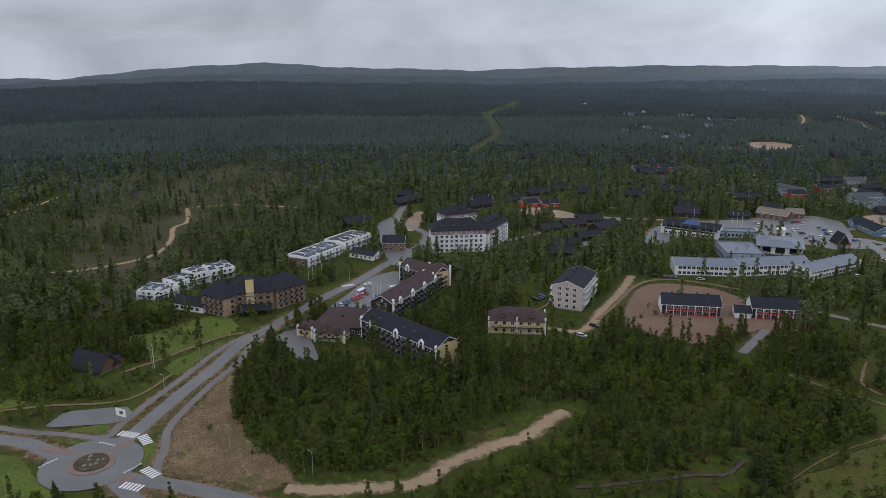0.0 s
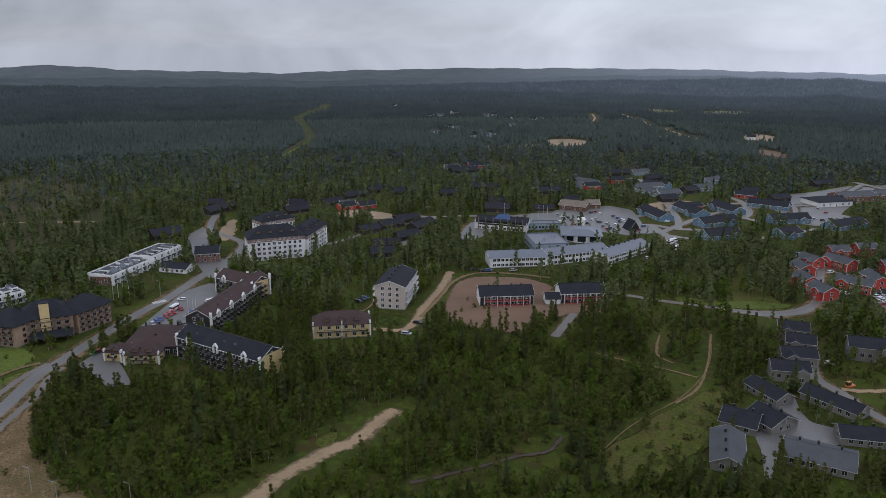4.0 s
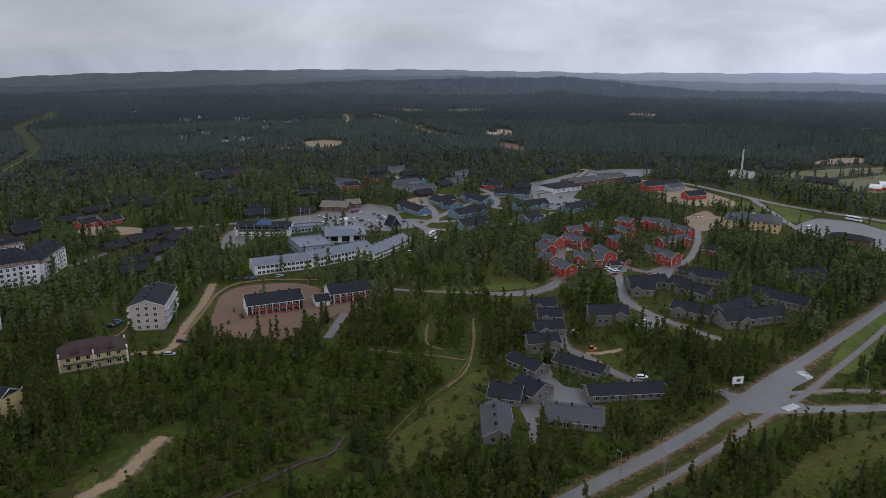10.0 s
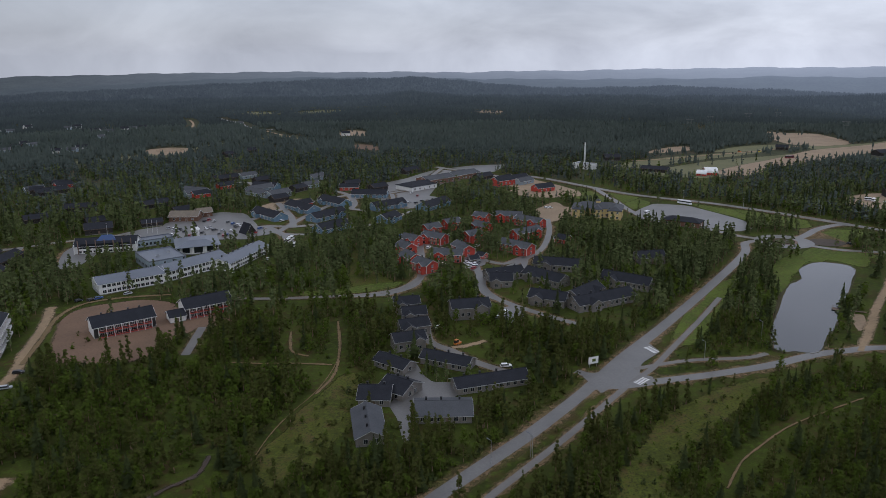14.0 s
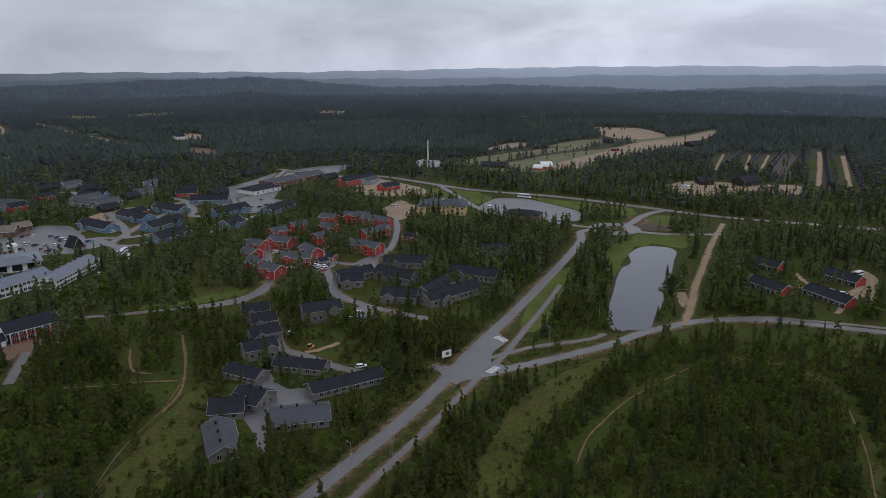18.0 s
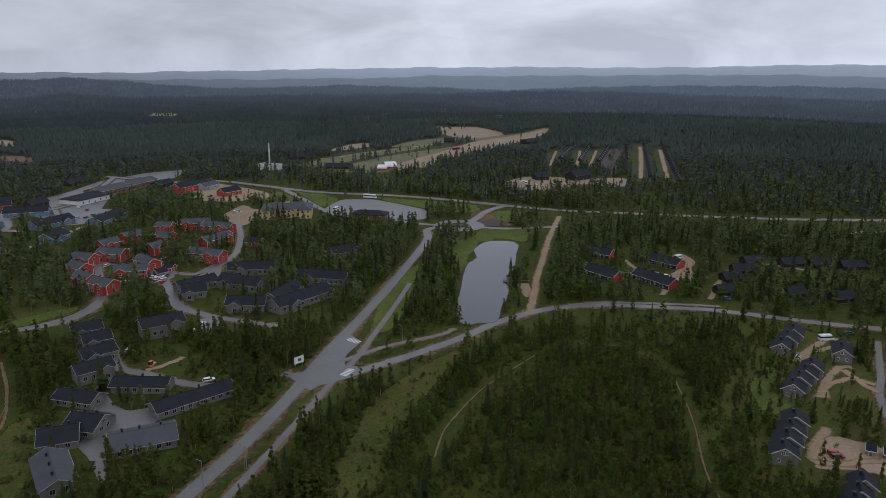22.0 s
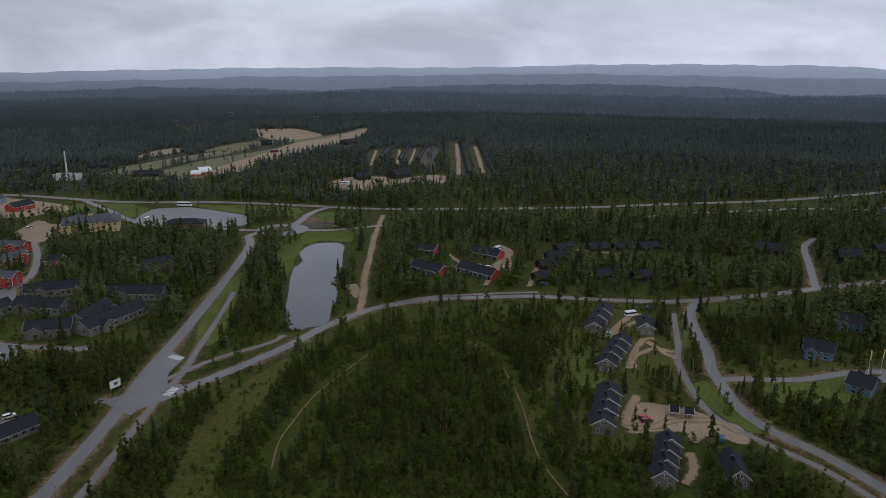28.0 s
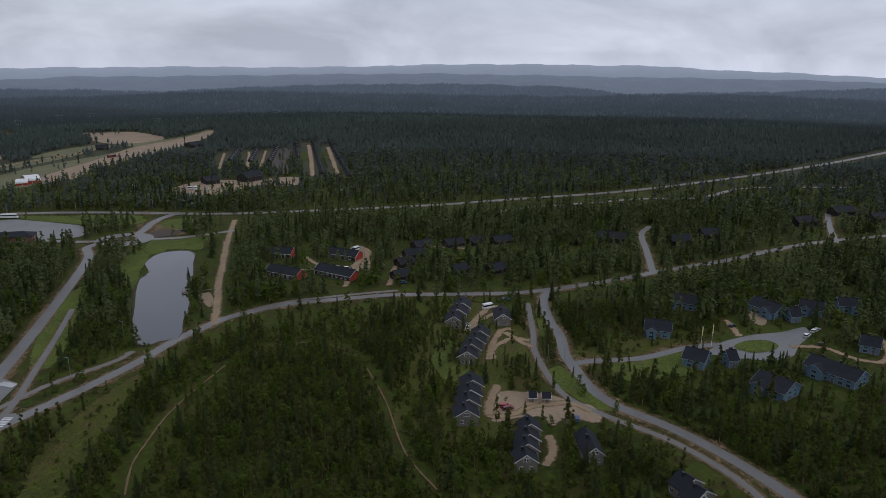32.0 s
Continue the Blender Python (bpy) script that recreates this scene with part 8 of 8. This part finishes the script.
THICKETS = [[(-246, 113), (-252, 123), (-213, 151), (-180, 166), (-163, 178), (-151, 145), (-157, 110), (-172, 97), (-203, 97)], [(-392, 44), (-339, 102), (-315, 128), (-289, 80), (-267, 59), (-293, 26)], [(-212, 344), (-92, 282), (-62, 259), (-67, 225), (-73, 180), (-136, 176)], [(50, 172), (73, 207), (103, 236), (133, 243), (190, 216), (148, 156)], [(15, 195), (47, 241), (62, 255), (68, 244), (27, 174), (5, 176)], [(30, 222), (56, 235), (79, 234), (84, 219), (64, 185), (28, 215)], [(79, 186), (126, 223), (157, 197), (146, 166), (120, 130), (74, 176)]]


def scatter(r0, r1, area, half=82.0, low=False):
    n = int(radians(2 * half) * (r1 ** 2 - r0 ** 2) / 2 / area)
    r = np.sqrt(rng.uniform(r0 ** 2, r1 ** 2, n))
    a = np.radians(rng.uniform(-half, half, n))
    x, y = r * np.sin(a), r * np.cos(a)
    keep = np.ones(n, bool)
    # denser and thinner stands
    wave = np.sin(x / 31 + 1.3 * np.sin(y / 47)) * np.sin(y / 37 + 1.1 * np.sin(x / 53)) + 0.5 * np.sin(x / 13 + y / 17)
    thick = np.zeros(n)
    for ring in THICKETS:
        thick[inside(x, y, np.array(ring))] = 0.2
    terrace = inside(x, y, np.array([(150, 105), (152, 150), (190, 196), (236, 236), (300, 214), (268, 160), (215, 90)]))
    thick[terrace] = 0.45
    if r0 > 800:
        thick += 0.25
    keep &= rng.uniform(0, 1, n) < np.clip(0.62 + 0.35 * wave + thick, 0.15 if r0 < 800 else 0.55, 1.0)
    for ring, stay, wild in CLEAR_AREAS:
        stay = max(0.16, stay) if low and wild else stay
        lo, hi = ring.min(0), ring.max(0)
        near = (x > lo[0]) & (x < hi[0]) & (y > lo[1]) & (y < hi[1])
        k = np.nonzero(near)[0]
        if len(k):
            k = k[inside(x[k], y[k], ring)]
            keep[k[rng.uniform(0, 1, len(k)) > stay]] = False
        # few trees stand right before open ground
        if stay < 0.08:
            for f in (1.02, 1.05) if r0 < 800 else (1.02, 1.035, 1.05, 1.065):
                k = np.nonzero(keep & (x * f > lo[0]) & (x * f < hi[0]) & (y * f > lo[1]) & (y * f < hi[1]))[0]
                if len(k):
                    k = k[inside(x[k] * f, y[k] * f, ring)]
                    keep[k[rng.uniform(0, 1, len(k)) < (0.4 if r0 < 800 else 0.5)]] = False
    for line, w in KEEP_CLEAR:
        lo, hi = line.min(0) - 30, line.max(0) + 30
        k = np.nonzero(keep & (x > lo[0]) & (x < hi[0]) & (y > lo[1]) & (y < hi[1]))[0]
        if len(k):
            d = away(x[k], y[k], line)
            keep[k[d < w + (2.5 if w > 2.6 else 1.2) + 0.006 * np.hypot(x[k], y[k])]] = False
            # roads stay open towards the valley side
            if 0.5 < w <= 2.6:
                for f in (1.012, 1.03, 1.048, 1.066):
                    d = away(x[k] * f, y[k] * f, line)
                    keep[k[(d < w + 0.8) & (rng.uniform(0, 1, len(k)) < 0.75)]] = False
            if w > 2.6:
                keep[k[(d < w + 7) & (rng.uniform(0, 1, len(k)) < 0.6)]] = False
                for f in np.arange(1.01, 1.08, 0.009) if w > 3.2 else (1.015, 1.03, 1.05):
                    d = away(x[k] * f, y[k] * f, line)
                    keep[k[(d < w) & (rng.uniform(0, 1, len(k)) < (0.8 if w > 3.2 else 0.6))]] = False
    for bx, by, rot, L, D, h in BUILT:
        c, s = math.cos(radians(rot)), math.sin(radians(rot))
        k = np.nonzero(keep & (np.hypot(x - bx, y - by) < L + D + 30))[0]
        if len(k):
            u, v = (x[k] - bx) * c + (y[k] - by) * s, -(x[k] - bx) * s + (y[k] - by) * c
            keep[k[(np.abs(u) < L / 2 + 2.2) & (np.abs(v) < D / 2 + 2.2)]] = False
            # the open ground in front of the house
            along = (x[k] * bx + y[k] * by) / math.hypot(bx, by) - math.hypot(bx, by)
            side = np.abs(x[k] * by - y[k] * bx) / math.hypot(bx, by)
            front = (side < (L + D) / 3) & (along < 0) & (along > -(D / 2 + max(14, 0.062 * math.hypot(bx, by))))
            keep[k[front & (rng.uniform(0, 1, len(k)) < np.where(terrace[k], 0.45, 0.8))]] = False
    return x[keep], y[keep], wave[keep]


def choose(protos, x, y, wave):
    """Which tree stands where: birches in drifts, spruces singly."""
    n = len(x)
    birch = np.array([i for i, p in enumerate(protos) if p[2] == "birch"] or [0])
    needle = np.array([i for i, p in enumerate(protos) if p[2] in ("needle", "midpine")] or [0])
    spruce = np.array([i for i, p in enumerate(protos) if p[2] in ("spruce", "farwood", "hills")])
    if protos[0][2] in ("farwood", "hills"):
        return spruce[rng.integers(0, len(spruce), n)]
    drift = 0.5 + 0.5 * np.sin(x / 41 + 2 * np.sin(y / 60)) * np.sin(y / 33 + 0.7)
    u = rng.uniform(0, 1, n)
    pick = np.where(u < np.where(x > 40, 0.26, 0.13), spruce[rng.integers(0, len(spruce), n)], needle[rng.integers(0, len(needle), n)])
    if protos[birch[0]][2] == "birch":
        pick = np.where(rng.uniform(0, 1, n) < np.where(x > 60, 0.22 + 0.36 * drift, np.where(x < -60, 0.22 + 0.46 * drift, 0.10 + 0.40 * drift)) * np.where(np.hypot(x, y) > 400, 0.35, 1.0), birch[rng.integers(0, len(birch), n)], pick)
    return pick


def forest(name, label, protos, x, y, wave, grow=1.0):
    """Trees too many to count, joined."""
    pick = choose(protos, x, y, wave)
    z = np.where(np.hypot(x, y) < 1690, land(x, y), fell(np.hypot(x, y), np.degrees(np.arctan2(x, y))) - 1.0)
    size = (0.5 + 0.7 * rng.uniform(0, 1, len(x)) ** 0.8) * grow
    size *= np.where((x > 40) & (np.hypot(x, y) < 350), 0.84, 1.0)  # younger trees on the eastern rise
    spin = rng.uniform(0, 6.3, len(x))
    wide = rng.uniform(0.8, 1.25, len(x))
    tris, slots = [], []
    for i, (v, s, kind) in enumerate(protos):
        k = np.nonzero(pick == i)[0]
        if not len(k):
            continue
        c, sn = np.cos(spin[k])[:, None, None], np.sin(spin[k])[:, None, None]
        f, w = size[k][:, None, None], (size[k] * wide[k])[:, None, None]
        px = (v[None, :, :, 0] * c - v[None, :, :, 1] * sn) * w + x[k][:, None, None]
        py = (v[None, :, :, 0] * sn + v[None, :, :, 1] * c) * w + y[k][:, None, None]
        pz = v[None, :, :, 2] * f + z[k][:, None, None]
        tris.append(np.stack([px, py, pz], -1).reshape(-1, 3, 3))
        sl = np.where(s == 0, 0, {"needle": 1, "spruce": 2, "birch": 3, "farwood": 4, "midpine": 5, "hills": 6}[kind])
        sl = np.tile(sl, (len(k), 1))
        # beyond 560 m ever more trees take the haze-paled needle colour
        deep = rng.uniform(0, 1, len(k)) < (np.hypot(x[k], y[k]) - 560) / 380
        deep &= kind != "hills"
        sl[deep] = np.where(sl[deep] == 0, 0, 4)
        slots.append(sl.ravel())
    tri, slot = np.concatenate(tris), np.concatenate(slots)
    me = bpy.data.meshes.new(name)
    n = len(tri)
    me.vertices.add(n * 3)
    me.vertices.foreach_set("co", tri.astype(np.float32).ravel())
    me.loops.add(n * 3)
    me.loops.foreach_set("vertex_index", np.arange(n * 3, dtype=np.int32))
    me.polygons.add(n)
    me.polygons.foreach_set("loop_start", np.arange(0, n * 3, 3, dtype=np.int32))
    me.polygons.foreach_set("material_index", slot.astype(np.int32))
    for m in ("bark", "needle", "spruce", "birch", "farwood", "midpine", "hills"):
        me.materials.append(M[m])
    me.update(calc_edges=True)
    tagged(new(name, me), label, "forest", kind="stuff")


def tree_meshes(proto, k):
    v, s, kind = proto
    out = []
    for slot, name in ((0, "trunk"), (1, "crown")):
        t = v[s == slot].reshape(-1, 3)
        me = mesh(name, t, [(3 * i, 3 * i + 1, 3 * i + 2) for i in range(len(t) // 3)], M["bark"] if slot == 0 else M[kind])
        out.append(me)
    return out


TREE_WORDS = {"needle": ("pine", "slender pine with a bare lower trunk and rough green crown"), "spruce": ("spruce", "narrow dark green spruce with drooping branches"), "birch": ("birch", "low bushy birch with fresh green leaves")}
px, py, pw = scatter(160, 235, 11.0)
pr = np.hypot(px, py)
single = np.argsort(pr)[:280]
kinds = choose(NEAR, px[single], py[single], pw[single])
for k, i in zip(single, kinds):
    trunk, crown = shared(("tree", int(i)), lambda: tree_meshes(NEAR[i], i))
    name, label = TREE_WORDS[NEAR[i][2]]
    e = tagged(new(name), label, "tree", name + " trees of the near forest")
    q = rng.uniform(0.6, 1.28)
    e.matrix_basis = pose(px[k], py[k], 0, 0, 0, rng.uniform(0, 360)) @ Matrix.Diagonal((q, q, q, 1))
    part("trunk", trunk, e)
    part("crown", crown, e)
rest = np.ones(len(px), bool)
rest[single] = False
forest("near_forest", "mixed pine, spruce and birch forest", NEAR, px[rest], py[rest], pw[rest], 1.1)
forest("middle_forest", "mixed pine, spruce and birch forest", HALF, *scatter(235, 340, 12.0), 1.15)
forest("undergrowth", "low green birch and juniper undergrowth", SHRUB, *scatter(160, 350, 3.6, low=True), 1.15)


def spaces(gx, gy, room):
    """Which of these spots lie clear of roads, yards and houses."""
    free = np.ones(len(gx), bool)
    for line, w in KEEP_CLEAR:
        free &= away(gx, gy, line) > w + 1.4
    for ring, stay, wild in CLEAR_AREAS:
        if not wild:
            free &= ~inside(gx, gy, ring)
    for bx, by, rot, L, D, h in BUILT:
        c, q = math.cos(radians(rot)), math.sin(radians(rot))
        free &= (np.abs((gx - bx) * c + (gy - by) * q) > L / 2 + room) | (np.abs((gy - by) * c - (gx - bx) * q) > D / 2 + room)
    return free


# pines left standing between the terraced houses
gx, gy = rng.uniform(150, 300, 900), rng.uniform(90, 236, 900)
free = spaces(gx, gy, 2.0) & inside(gx, gy, np.array([(150, 105), (152, 150), (190, 196), (236, 236), (300, 214), (268, 160), (215, 90)]))
free &= np.cumsum(free) <= 135
forest("terrace_trees", "single pines and birches between the terraced houses", HALF, gx[free], gy[free], np.zeros(free.sum()), 1.0)
# low garden trees round the houses of the village
homes = np.array([b[:2] for b in BUILT if 260 < math.hypot(b[0], b[1]) < 640])
pick, turned, off = rng.integers(0, len(homes), 1500), rng.uniform(0, 6.28, 1500), rng.uniform(5, 17, 1500)
gx, gy = homes[pick, 0] + off * np.cos(turned), homes[pick, 1] + off * np.sin(turned)
free = spaces(gx, gy, 1.6)
free &= np.cumsum(free) <= 420
forest("garden_trees", "small pines and birches between the village houses", VILLAGE, gx[free], gy[free], np.zeros(free.sum()), 0.72)
forest("village_forest", "pine forest between the houses", VILLAGE, *scatter(340, 590, 13.0), 1.2)
forest("outer_forest", "pine forest round the village", MID, *scatter(590, 900, 14.0), 1.12)
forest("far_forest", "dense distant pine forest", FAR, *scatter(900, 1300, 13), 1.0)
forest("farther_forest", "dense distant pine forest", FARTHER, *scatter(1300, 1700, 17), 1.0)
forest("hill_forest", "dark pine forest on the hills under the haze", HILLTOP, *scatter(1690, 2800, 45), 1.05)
